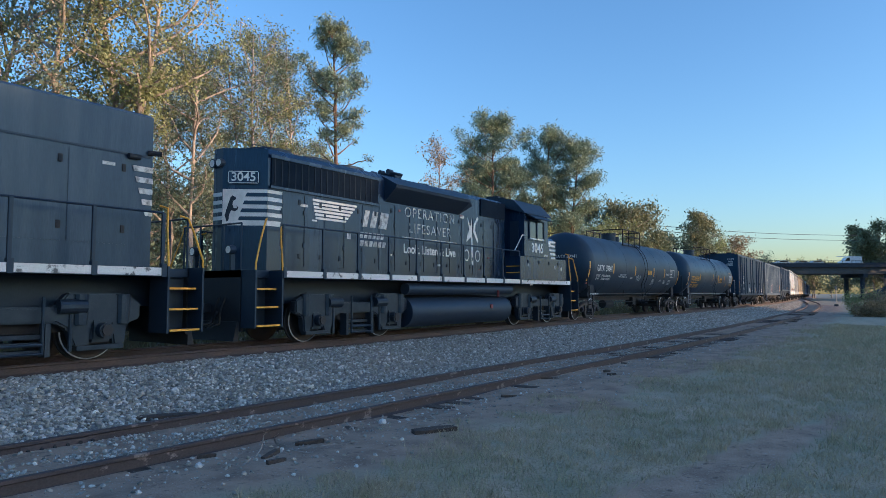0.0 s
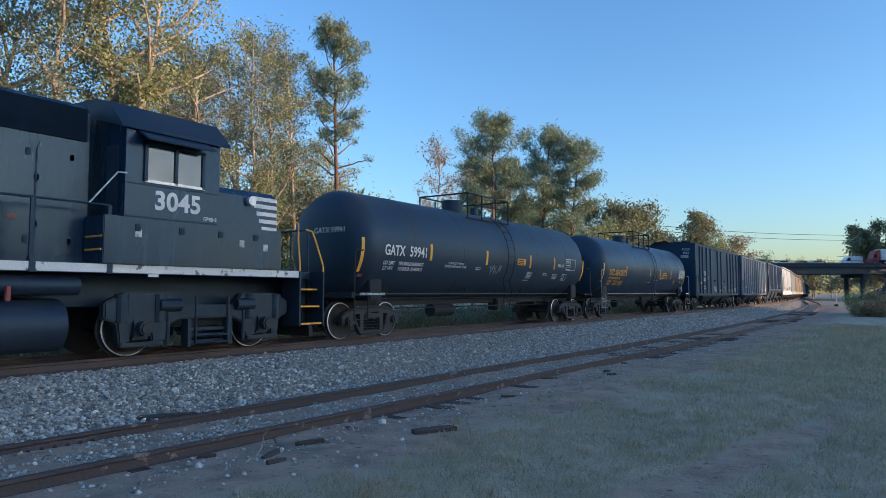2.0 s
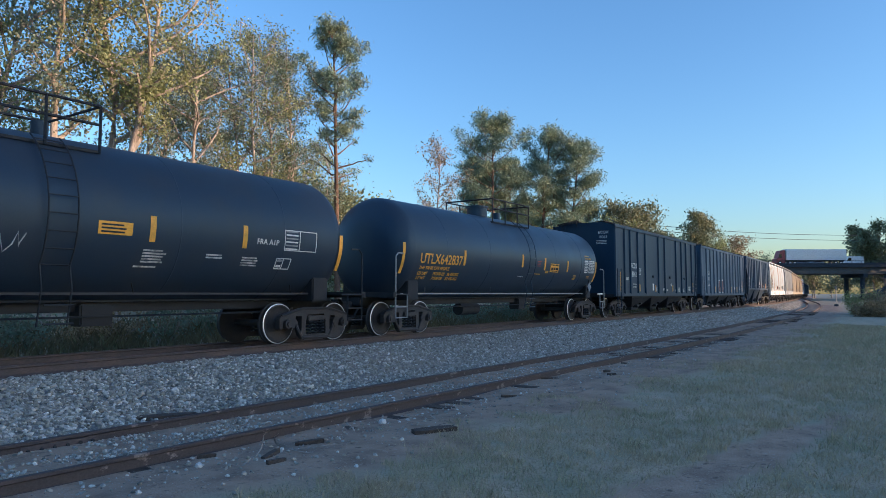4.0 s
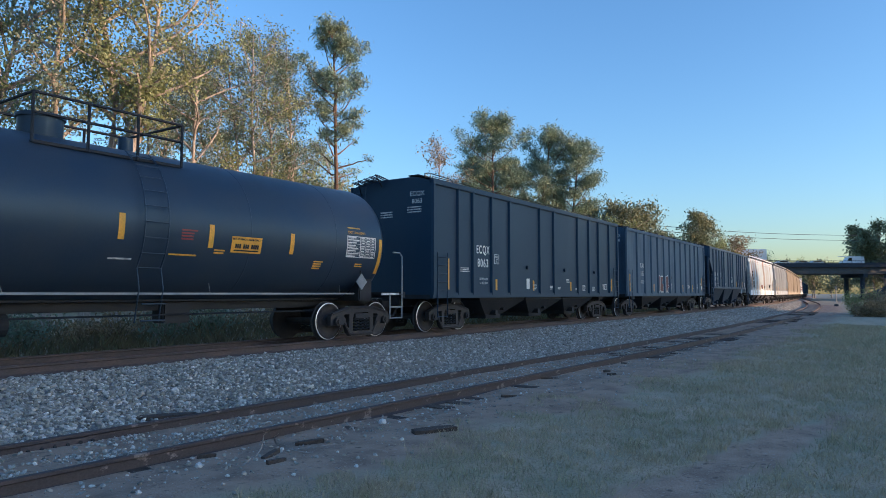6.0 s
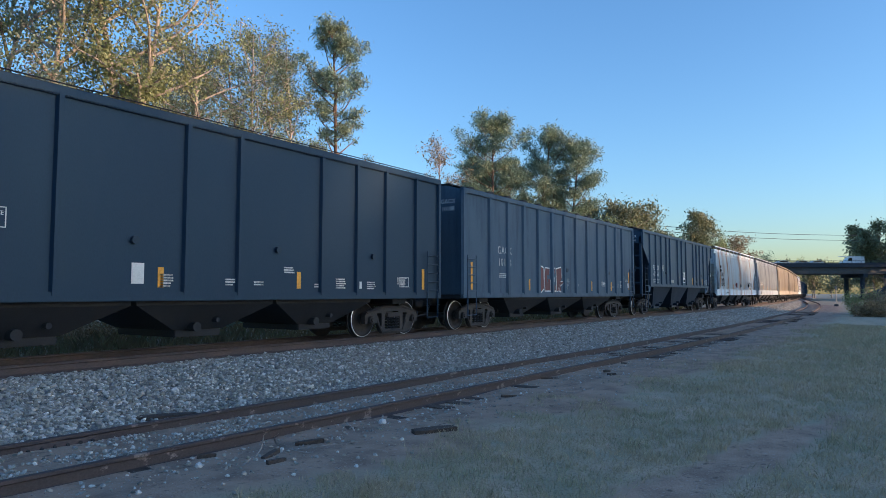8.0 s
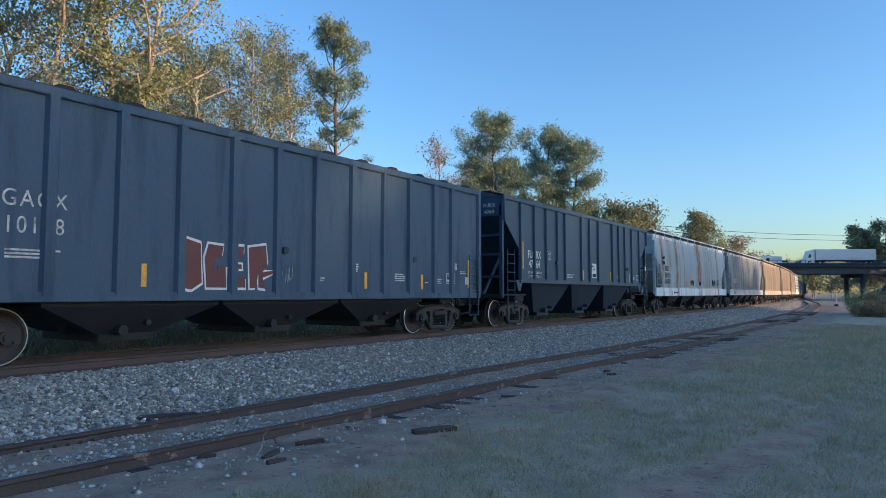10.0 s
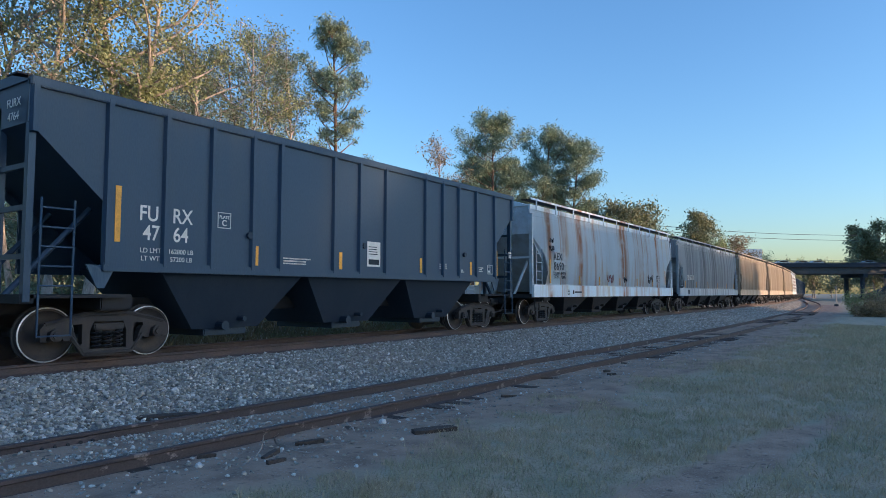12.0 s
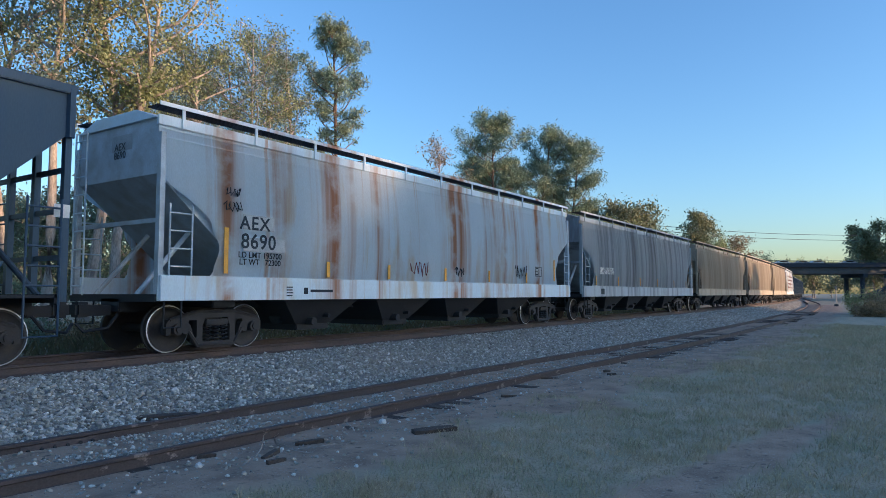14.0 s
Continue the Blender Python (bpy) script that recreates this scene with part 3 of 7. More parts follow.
def build_grass():
    """Tufts of short blades, thick near by, thinning on the worn ground."""
    rng = np.random.RandomState(4)
    places = []
    for x, k in zip(2.4 + 40 * rng.rand(64000) ** 1.75, rng.rand(64000)):
        y0, y1 = -0.55 * x - 2.2, siding(x) - 1.2
        y = y0 + (y1 - y0) * k
        b = bareness(x, y) + 0.45 * noise.noise((x * 0.5, y * 0.5, 7)) + 0.4 * noise.noise((x * 1.7, y * 1.7, 1))
        if b > 0.2 + 0.45 * rng.rand():
            continue
        lush = 1 + 0.6 * noise.noise((x * 0.55, y * 0.55, 3)) + 0.3 * noise.noise((x * 2.5, y * 2.5, 4))
        places.append((x, y, ground_height(x, y) - 0.004, lush * (1 + 0.018 * x)))
    for x, y in zip(rng.uniform(-10, 3, 9000), rng.uniform(-11, 5.6, 9000)):
        places.append((x, y, ground_height(x, y) - 0.004, 1 + 0.5 * noise.noise((x * 0.55, y * 0.55, 3))))
    p = np.array(places)
    per = 7
    p = np.repeat(p, per, axis=0)
    k = len(p)
    spread = 0.035 * (1 + 0.06 * p[:, 0])
    p[:, 0] += rng.normal(0, 1, k) * spread
    p[:, 1] += rng.normal(0, 1, k) * spread
    h = rng.uniform(0.02, 0.075, k) * p[:, 3]
    w = rng.uniform(0.0016, 0.0036, k) * (1 + 0.09 * p[:, 0])
    a = rng.uniform(0, 2 * np.pi, k)
    d = np.stack([np.cos(a) * w, np.sin(a) * w, np.zeros(k)], 1)
    root = p[:, :3]
    v = np.empty((k * 3, 3), dtype=np.float32)
    v[0::3], v[1::3] = root - d, root + d
    v[2::3] = root + np.stack([rng.normal(0, 0.55, k) * h, rng.normal(0, 0.55, k) * h, h], 1)
    me = bpy.data.meshes.new("grass")
    me.vertices.add(len(v))
    me.vertices.foreach_set("co", v.ravel())
    me.loops.add(k * 3)
    me.loops.foreach_set("vertex_index", np.arange(k * 3, dtype=np.int32))
    me.polygons.add(k)
    me.polygons.foreach_set("loop_start", np.arange(0, k * 3, 3, dtype=np.int32))
    me.update(calc_edges=True)
    me.materials.append(GRASS)
    tagged(new("grass", me), "short patchy green and straw-coloured grass", "grass", kind="stuff")


def build_weeds():
    """Rank weeds and dry stalks beyond the main line."""
    rng = np.random.RandomState(9)
    verts, faces, n = [], [], 0
    for i in range(26000):
        x = -3 + 66 * rng.rand() ** 1.4
        y = main_y(x) + 3.4 + 9 * rng.rand() ** 1.3
        h = rng.uniform(0.15, 0.75) * (0.7 + 0.6 * abs(noise.noise((x * 0.4, y * 0.4, 8))))
        w = rng.uniform(0.006, 0.018)
        a = rng.uniform(0, 6.283)
        lx, ly = rng.normal(0, 0.35, 2) * h
        z = ground_height(x, y) - 0.02
        dx, dy = math.cos(a) * w, math.sin(a) * w
        verts += [(x - dx, y - dy, z), (x + dx, y + dy, z), (x + lx * 0.4 + dx, y + ly * 0.4 + dy, z + h * 0.6), (x + lx, y + ly, z + h)]
        faces += [(n, n + 1, n + 2), (n, n + 2, n + 3)]
        n += 4
    tagged(raw("weeds", verts, faces, WEEDS), "rank green weeds and dry stalks beside the line", "weeds", kind="stuff")


# ---- trees ----
def tube(verts, faces, pts, radii, seg=6):
    base = len(verts)
    for i, p in enumerate(pts):
        p = Vector(p)
        d = (Vector(pts[min(i + 1, len(pts) - 1)]) - Vector(pts[max(i - 1, 0)]))
        q = d.to_track_quat("Z", "Y")
        for j in range(seg):
            a = 2 * math.pi * j / seg
            verts.append(p + q @ Vector((radii[i] * math.cos(a), radii[i] * math.sin(a), 0)))
    for i in range(len(pts) - 1):
        for j in range(seg):
            faces.append((base + i * seg + j, base + i * seg + (j + 1) % seg, base + (i + 1) * seg + (j + 1) % seg, base + (i + 1) * seg + j))


def bend(rng, start, way, length, steps, wander, lift):
    pts, p, d = [Vector(start)], Vector(start), Vector(way).normalized()
    for _ in range(steps):
        d = (d + Vector((rng.gauss(0, wander), rng.gauss(0, wander), rng.gauss(0, wander) + lift))).normalized()
        p = p + d * (length / steps)
        pts.append(p.copy())
    return pts


def leaves_mesh(name, centres, spread, per, size, mat, parent, seed, long=1.0, up=0.0):
    """Many small leaf blades round the given twig ends."""
    r = np.random.RandomState(seed)
    c = np.repeat(np.array([tuple(p) for p in centres]), per, axis=0)
    k = len(c)
    c = c + r.normal(0, 1, (k, 3)) * np.array(spread)
    a = r.normal(0, 1, (k, 3))
    a[:, 2] += up
    a /= np.linalg.norm(a, axis=1)[:, None] + 1e-9
    b = np.cross(a, r.normal(0, 1, (k, 3)))
    b /= np.linalg.norm(b, axis=1)[:, None] + 1e-9
    s = (size * r.uniform(0.6, 1.3, k))[:, None]
    v = np.empty((k * 4, 3))
    v[0::4], v[1::4] = c - a * s * 0.5 * long, c + b * s * 0.32 / long
    v[2::4], v[3::4] = c + a * s * 0.5 * long, c - b * s * 0.32 / long
    me = bpy.data.meshes.new(name)
    me.vertices.add(len(v))
    me.vertices.foreach_set("co", v.astype(np.float32).ravel())
    me.loops.add(k * 4)
    me.loops.foreach_set("vertex_index", np.arange(k * 4, dtype=np.int32))
    me.polygons.add(k)
    me.polygons.foreach_set("loop_start", np.arange(0, k * 4, 4, dtype=np.int32))
    me.update(calc_edges=True)
    me.materials.append(mat)
    ob = new(name, me)
    ob.parent = parent
    return ob


def broadleaf(name, x, y, h, crown_w, seed, leaf, label, leaves=9000, size=0.16, fork=0.35, trunk=0.16, lean=(0, 0), low=0.3, clump=0.27, grow=1.08, twigs=True):
    rng = random.Random(seed)
    z0 = ground_height(x, y) - 0.1
    h *= grow
    tree = tagged(new(name), label, "tree")
    tree.matrix_basis = pose(x, y, z0)
    v, f, tips = [], [], []
    stem = bend(rng, (0, 0, 0), (lean[0], lean[1], 1), h * 0.93, 9, 0.06, 0.05)
    tube(v, f, stem, [trunk * (1 - 0.88 * i / 9) + 0.012 for i in range(10)], 8)
    limbs = 15
    for i in range(limbs):
        t = low + (0.96 - low) * (i + rng.random() * 0.7) / limbs
        k = t * 9
        a = stem[int(k)].lerp(stem[min(9, int(k) + 1)], k - int(k))
        ang = i * 2.4 + rng.uniform(-0.5, 0.5)
        reach = crown_w * (0.62 if t > 0.88 else 1.0) * rng.uniform(0.6, 1.08) * (0.75 + 0.5 * math.sin(math.pi * min(1, (t - low) / (1 - low) * 0.9 + 0.1)))
        limb = bend(rng, a, (math.cos(ang), math.sin(ang), rng.uniform(0.35, 1.0)), reach, 5, 0.16, 0.06)
        r0 = trunk * (1 - 0.72 * t) * 0.8
        tube(v, f, limb, [r0 * (1 - 0.8 * j / 5) + 0.008 for j in range(6)], 5)
        for j in range(2, 6):
            for _ in range(3):
                twig = bend(rng, limb[j], (rng.gauss(0, 1), rng.gauss(0, 1), rng.gauss(0.3, 0.7)), reach * rng.uniform(0.18, 0.42), 3, 0.25, 0.03)
                if twigs:
                    tube(v, f, twig, [0.016, 0.012, 0.008, 0.004], 3)
                tips += twig[1:]
    tips += stem[8:]
    raw("trunk", v, f, BARK, tree, smooth=True)
    leaves_mesh("crown", tips, (clump, clump, clump * 0.8), max(1, leaves // len(tips)), size, leaf, tree, seed)
    return tree


def pine(name, x, y, h, seed, label, spread=2.4, low=0.5, trunk=0.2, limbs=24, size=0.17, per=60, clump=0.3, bare=0.0):
    """A loblolly pine: bare straight stem, uneven upswept limbs that end in dense clumps of needles."""
    rng = random.Random(seed)
    z0 = ground_height(x, y) - 0.1
    tree = tagged(new(name), label, "pine tree")
    tree.matrix_basis = pose(x, y, z0)
    v, f, tips = [], [], []
    stem = bend(rng, (0, 0, 0), (0, 0, 1), h * 0.96, 10, 0.03, 0.05)
    tube(v, f, stem, [trunk * (1 - 0.85 * i / 10) + 0.015 for i in range(11)], 8)
    for i in range(limbs):
        q = (i + rng.random()) / limbs
        t = low + (0.99 - low) * q
        k = min(9.99, t * 10)
        a = stem[int(k)].lerp(stem[int(k) + 1], k - int(k))
        ang = i * 2.4 + rng.uniform(-0.9, 0.9)
        swell = 0.62 + 0.5 * math.sin(math.pi * min(1.0, 0.15 + q * 0.85)) - 0.35 * max(0.0, q - 0.75) / 0.25
        reach = spread * rng.choice((0.45, 0.8, 1.0, 1.25)) * swell
        limb = bend(rng, a, (math.cos(ang), math.sin(ang), rng.uniform(0.05, 0.5) + 0.5 * q), reach, 6, 0.15, 0.09)
        r0 = 0.055 * (1 - 0.55 * q)
        tube(v, f, limb, [r0 * (1 - 0.75 * j / 6) + 0.007 for j in range(7)], 4)
        if q < bare:
            tips += [limb[-1]]
            continue
        for j in (3, 4, 5, 6):
            for _ in range(1 if j < 4 else 3):
                twig = bend(rng, limb[j], (rng.gauss(0, 1), rng.gauss(0, 1), rng.gauss(0.7, 0.5)), spread * rng.uniform(0.1, 0.24), 2, 0.2, 0.06)
                tube(v, f, twig, [0.014, 0.009, 0.005], 3)
                tips.append(twig[2])
    for _ in range(5):
        tips.append(stem[-1] + Vector((rng.gauss(0, 0.25), rng.gauss(0, 0.25), rng.gauss(0.05, 0.3))))
    raw("trunk", v, f, PINE_BARK, tree, smooth=True)
    leaves_mesh("crown", tips, (clump, clump, clump * 0.72), per, size, NEEDLES, tree, seed, long=1.9, up=0.5)
    return tree


def shrub(x, y, h, w, seed, leaf, label, leaves=900, size=0.1):
    rng = random.Random(seed)
    sh = tagged(new("shrub"), label, "shrub")
    sh.matrix_basis = pose(x, y, ground_height(x, y) - 0.05)
    v, f, tips = [], [], []
    for i in range(9):
        a = rng.uniform(0, 6.28)
        st = bend(rng, (rng.gauss(0, w * 0.2), rng.gauss(0, w * 0.2), 0), (math.cos(a) * w / h, math.sin(a) * w / h, 1.2), h * rng.uniform(0.6, 1.05), 4, 0.2, 0.02)
        tube(v, f, st, [0.02, 0.016, 0.012, 0.008, 0.004], 3)
        tips += st[1:]
    raw("stem", v, f, BARK, sh)
    leaves_mesh("foliage", tips, (w * 0.2, w * 0.2, h * 0.13), max(1, leaves // len(tips)), size, leaf, sh, seed)
    return sh


def build_trees():
    # broadleaved trees beyond the main line
    tall_row = (
            (82, 25, -150, 2.6, LEAF_GREEN, 1, 9500, 0.15, 0.2, "tall broadleaved tree with thinning green leaves"),
            (148, 26, -170, 3.0, LEAF_GOLD, 2, 11000, 0.145, 0.23, "tall broadleaved tree with yellowing leaves"),
            (205, 25, -120, 3.9, LEAF_GOLD, 3, 15000, 0.145, 0.2, "leaning broadleaved tree with golden upper leaves"),
            (-40, 26, -120, 3.2, LEAF_GOLD, 4, 12000, 0.14, 0.2, "tall broadleaved tree with yellowing leaves"),
            (20, 31, -60, 3.0, LEAF_RUST, 5, 9000, 0.14, 0.15, "broadleaved tree with russet leaves"))
    slender_row = (
            (330, 31, 70, 3.0, LEAF_GREEN, 6, 12000, 0.125, 0.13, "slender tree with small grey-green leaves"),
            (260, 35, 90, 3.0, LEAF_GREEN, 7, 11000, 0.125, 0.13, "slender tree with small grey-green leaves"),
            (425, 33, 50, 2.7, LEAF_GREEN, 8, 12000, 0.125, 0.13, "slender tree with small bronze-green leaves"),
            (485, 36, 62, 2.6, LEAF_GREEN, 9, 12000, 0.125, 0.13, "slender tree with small bronze-green leaves"),
            (528, 38, 95, 2.3, LEAF_GREEN, 10, 11000, 0.125, 0.12, "slender tree with small grey-green leaves"),
            (385, 38, 110, 3.0, LEAF_GREEN, 11, 14000, 0.125, 0.12, "slender tree with small grey-green leaves"),
            (560, 42, 235, 2.6, LEAF_GOLD, 12, 7000, 0.13, 0.1, "small tree with yellow-green leaves"),
            (625, 44, 245, 1.8, LEAF_GOLD, 13, 4500, 0.13, 0.1, "small tree with yellow-green leaves"),
            (300, 33, 120, 2.6, LEAF_GREEN, 15, 9000, 0.125, 0.1, "slender tree with small grey-green leaves"),
            (455, 34, 70, 2.6, LEAF_GOLD, 16, 9000, 0.125, 0.11, "slender tree with small bronze leaves"),
            (768, 55, 262, 2.4, LEAF_RUST, 14, 5000, 0.16, 0.12, "thin tree with russet leaves"))
    for rows, low in ((tall_row, 0.44), (slender_row, 0.3)):
        for u, z, v, w, mat, seed, n, sz, fork, lab in rows:
            x, y = away(u, z)
            broadleaf("broadleaf_tree", x, y, tall(v, z), w, seed, mat, lab, int(n * (0.7 if low > 0.4 else 0.8)), sz, trunk=fork, low=low)
    x, y = away(598, 38)
    pine("tall_pine", x, y, tall(24, 38), 21, "tall lone pine with a sparse dark crown", 2.1, 0.46, 0.17, 30, 0.16, 44, 0.19, 0.2)
    for u, z, v, seed, sp, low in ((872, 60, 216, 22, 3.0, 0.5), (952, 62, 236, 23, 2.9, 0.42), (1006, 61, 246, 24, 2.3, 0.4), (915, 66, 280, 25, 2.6, 0.4), (836, 64, 282, 26, 2.0, 0.45)):
        x, y = away(u, z)
        pine("tall_pine", x, y, tall(v, z), seed, "tall pine with dense clumps of needles in low sun", sp, low, 0.2, 30, 0.2, 50, 0.3)
    wood_row = (
            (940, 72, 375, 4.5, LEAF_GOLD, 31, 7000), (1000, 78, 385, 4.0, LEAF_GREEN, 32, 6000), (880, 70, 390, 4.0, LEAF_GOLD, 33, 6000), (1060, 84, 400, 4.5, LEAF_GOLD, 43, 6000),
            (1058, 95, 345, 3.8, FAR_LEAF, 34, 9000), (1110, 96, 352, 5.0, FAR_LEAF, 35, 10000), (1150, 98, 378, 4.0, FAR_LEAF, 36, 8000), (1170, 100, 410, 3.5, LEAF_GREEN, 37, 5000))
    far_row = (
            (1228, 112, 370, 3.6, FAR_LEAF, 38, 9000), (1243, 114, 372, 2.8, FAR_LEAF, 39, 6000), (1205, 112, 400, 3.0, FAR_LEAF, 40, 5000),
            (1262, 128, 425, 4.0, LEAF_GOLD, 41, 5000), (1300, 130, 415, 3.8, LEAF_RUST, 42, 5000),
            (1345, 190, 455, 5.0, FAR_LEAF, 44, 4000), (1368, 195, 453, 3.4, FAR_LEAF, 45, 4000), (1400, 230, 458, 6.0, LEAF_GOLD, 46, 4000), (1437, 240, 458, 4.0, FAR_LEAF, 47, 3000))
    for u, z, v, w, mat, seed, n in wood_row + far_row:
        x, y = away(u, z)
        broadleaf("far_tree", x, y, tall(v, z), w * 0.86, seed, mat, "rounded tree in a distant wood", int(n * 0.95), 0.34, trunk=0.2, low=0.2, clump=0.5, grow=0.97, twigs=False)
    for u, z, v, w, seed in ((1525, 205, 398, 4.6, 51), (1566, 205, 396, 6.0, 52), (1610, 200, 388, 8.0, 53), (1546, 212, 420, 6.0, 54), (1655, 200, 380, 8, 55)):
        x, y = away(u, z)
        broadleaf("far_tree", x, y, tall(v, z), w, seed, FAR_LEAF, "large dark tree beyond the road bridge", 7500, 0.6, trunk=0.4, low=0.2, clump=0.8, grow=1.04, twigs=False)
    for i in range(16):
        u, z = 1290 + i * 30, 235 + (i * 37) % 60
        x, y = away(u, z)
        broadleaf("far_tree", x, y, tall(480 - (i * 7) % 12, z), 6.0, 60 + i, FAR_LEAF, "tree in the far wood behind the bridge", 1500, 1.0, trunk=0.25, low=0.1, clump=0.75, twigs=False)
    rng = random.Random(5)
    for i in range(26):                       # the wood behind, low and dense
        u, z = -170 + i * 31, rng.uniform(40, 58)
        x, y = away(u, z)
        broadleaf("wood_tree", x, y, rng.uniform(6.5, 10), 2.6, 500 + i, rng.choice([LEAF_GREEN, LEAF_GREEN, LEAF_GOLD, FAR_LEAF]), "small leafy tree in the wood behind the line", 3300, 0.255, trunk=0.09, low=0.06, clump=0.5, twigs=False)
    for i in range(13):                       # unseen wood beside the line behind the camera, added to darken the engine's end
        x, y = -62 + i * 5 + rng.uniform(-1, 1), rng.uniform(21, 34)
        broadleaf("wood_tree", x, y, rng.uniform(13, 17), 3.4, 540 + i, LEAF_GREEN, "unseen leafy tree added to darken reflections", 1700, 0.7, trunk=0.2, low=0.1, clump=0.8, twigs=False)
    # undergrowth along the far side of the line
    rng = random.Random(12)
    for i in range(64):
        x = 1 + i * 1.15 + rng.uniform(-0.5, 0.5)
        y = main_y(x) + rng.uniform(5.2, 9.5)
        shrub(x, y, rng.uniform(0.7, 2.2), rng.uniform(0.8, 1.5), 100 + i, rng.choice([LEAF_GREEN, LEAF_GREEN, DRY_WEED]), "tangled green undergrowth beside the line", 900, 0.11)
    for i in range(26):
        x = 72 + i * 4 + rng.uniform(-1, 1)
        y = main_y(x) + rng.uniform(6, 12)
        shrub(x, y, rng.uniform(2, 4), rng.uniform(2, 3), 200 + i, FAR_LEAF, "tall green undergrowth beside the line", 500, 0.38)
    for u, z, v, w, mat, seed in ((1512, 55, 508, 1.0, LEAF_GOLD, 301), (1535, 54, 517, 1.0, LEAF_GOLD, 302), (1558, 53, 513, 1.2, LEAF_RUST, 303), (1585, 52, 512, 1.2, LEAF_RUST, 304), (1525, 50, 532, 0.9, DRY_WEED, 305), (1555, 49, 530, 1.0, DRY_WEED, 306)):
        x, y = away(u, z)
        shrub(x, y, tall(v, z) + 0.1, w, seed, mat, "leafy roadside shrub with autumn colour", 2200, 0.12)


def build_shade_trees():
    # unseen tree belt added across the field to keep low sun off the ground
    rng = random.Random(77)
    for i in range(32):
        x = 3 + i * 3.35
        tallness = rng.uniform(18.4, 19.8) * (1.0 if x < 99 else 0.88)
        broadleaf("shade_tree", x, -150 + rng.uniform(-4, 4), tallness, 4.2, 400 + i, FAR_LEAF, "tall unseen tree added to shade the field", 1900, 1.35, trunk=0.3, low=0.06, clump=0.95, twigs=False)
    for i in range(9):                        # and a few more out of view, added to shade the far bridge
        broadleaf("far_tree", 192 + i * 4.2, -27 + rng.uniform(-2, 2), rng.uniform(18, 20), 4.4, 470 + i, FAR_LEAF, "large dark tree beyond the road bridge", 1500, 1.3, trunk=0.3, low=0.08, clump=0.9, twigs=False)


def build_bridge():
    """A road bridge across the line, far off."""
    depth = 178.0
    br = tagged(new("road_bridge"), "long concrete road bridge with dark girders", "bridge")
    ax, ay = away(1400, depth)
    br.matrix_basis = pose(ax, ay, 0, 0, 0, math.degrees(HEAD) - 90)      # local x runs to the right of the view
    sc = depth / 1180
    x0, x1 = (500 - 1400) * sc, (2480 - 1400) * sc
    deck, sof = tall(470, depth), tall(486, depth)
    bm = BM()
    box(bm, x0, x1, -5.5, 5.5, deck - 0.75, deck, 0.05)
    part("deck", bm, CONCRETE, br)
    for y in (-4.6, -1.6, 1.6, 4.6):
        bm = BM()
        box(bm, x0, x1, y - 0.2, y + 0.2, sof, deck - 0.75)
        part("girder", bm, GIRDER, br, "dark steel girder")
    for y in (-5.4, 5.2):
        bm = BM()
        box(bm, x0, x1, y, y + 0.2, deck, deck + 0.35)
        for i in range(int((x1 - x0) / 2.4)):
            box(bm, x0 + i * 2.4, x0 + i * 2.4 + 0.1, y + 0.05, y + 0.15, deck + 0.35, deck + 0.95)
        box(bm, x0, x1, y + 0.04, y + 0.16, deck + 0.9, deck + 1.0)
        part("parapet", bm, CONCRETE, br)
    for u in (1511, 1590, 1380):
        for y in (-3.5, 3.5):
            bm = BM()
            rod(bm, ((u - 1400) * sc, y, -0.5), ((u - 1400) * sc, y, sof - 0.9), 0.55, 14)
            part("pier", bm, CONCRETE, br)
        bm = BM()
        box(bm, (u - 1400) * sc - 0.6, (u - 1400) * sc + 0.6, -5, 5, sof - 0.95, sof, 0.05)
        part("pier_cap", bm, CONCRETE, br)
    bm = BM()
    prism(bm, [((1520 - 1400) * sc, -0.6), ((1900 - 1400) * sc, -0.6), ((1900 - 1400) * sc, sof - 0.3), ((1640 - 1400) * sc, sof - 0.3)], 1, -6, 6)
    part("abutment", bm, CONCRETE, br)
    return depth, deck


def build_signal_post():
    x, y = away(1478, 92)
    post = tagged(new("signal_post"), "slim pale trackside signal post", "signal post")
    post.matrix_basis = pose(x, y, ground_height(x, y))
    bm = BM()
    rod(bm, (0, 0, -0.1), (0, 0, 2.6), 0.06, 10)
    part("post", bm, GREYMARK, post)
    bm = BM()
    box(bm, -0.12, 0.12, -0.12, 0.12, 2.3, 2.75, 0.03)
    part("head", bm, GREYMARK, post)
    bm = BM()
    box(bm, -0.35, 0.35, -0.25, 0.25, -0.1, 0.25, 0.03)
    part("base", bm, CONCRETE, post)


def build_wires():
    for k, (va, vb, vm) in enumerate(((396, 417, 411), (405, 426, 420))):
        w = tagged(new("overhead_cable"), "thin black overhead cable", "cable")
        pts = []
        for i in range(17):
            f = i / 16
            u = 1130 + f * (1520 - 1130)
            d = 100 + 70 * f
            v = va + (vb - va) * f + 5 * math.sin(math.pi * f)
            x, y = away(u, d)
            pts.append((x, y, tall(v, d)))
        bm = BM()
        pipe(bm, pts, 0.05, 5)
        part("strand", bm, WIRE, w)


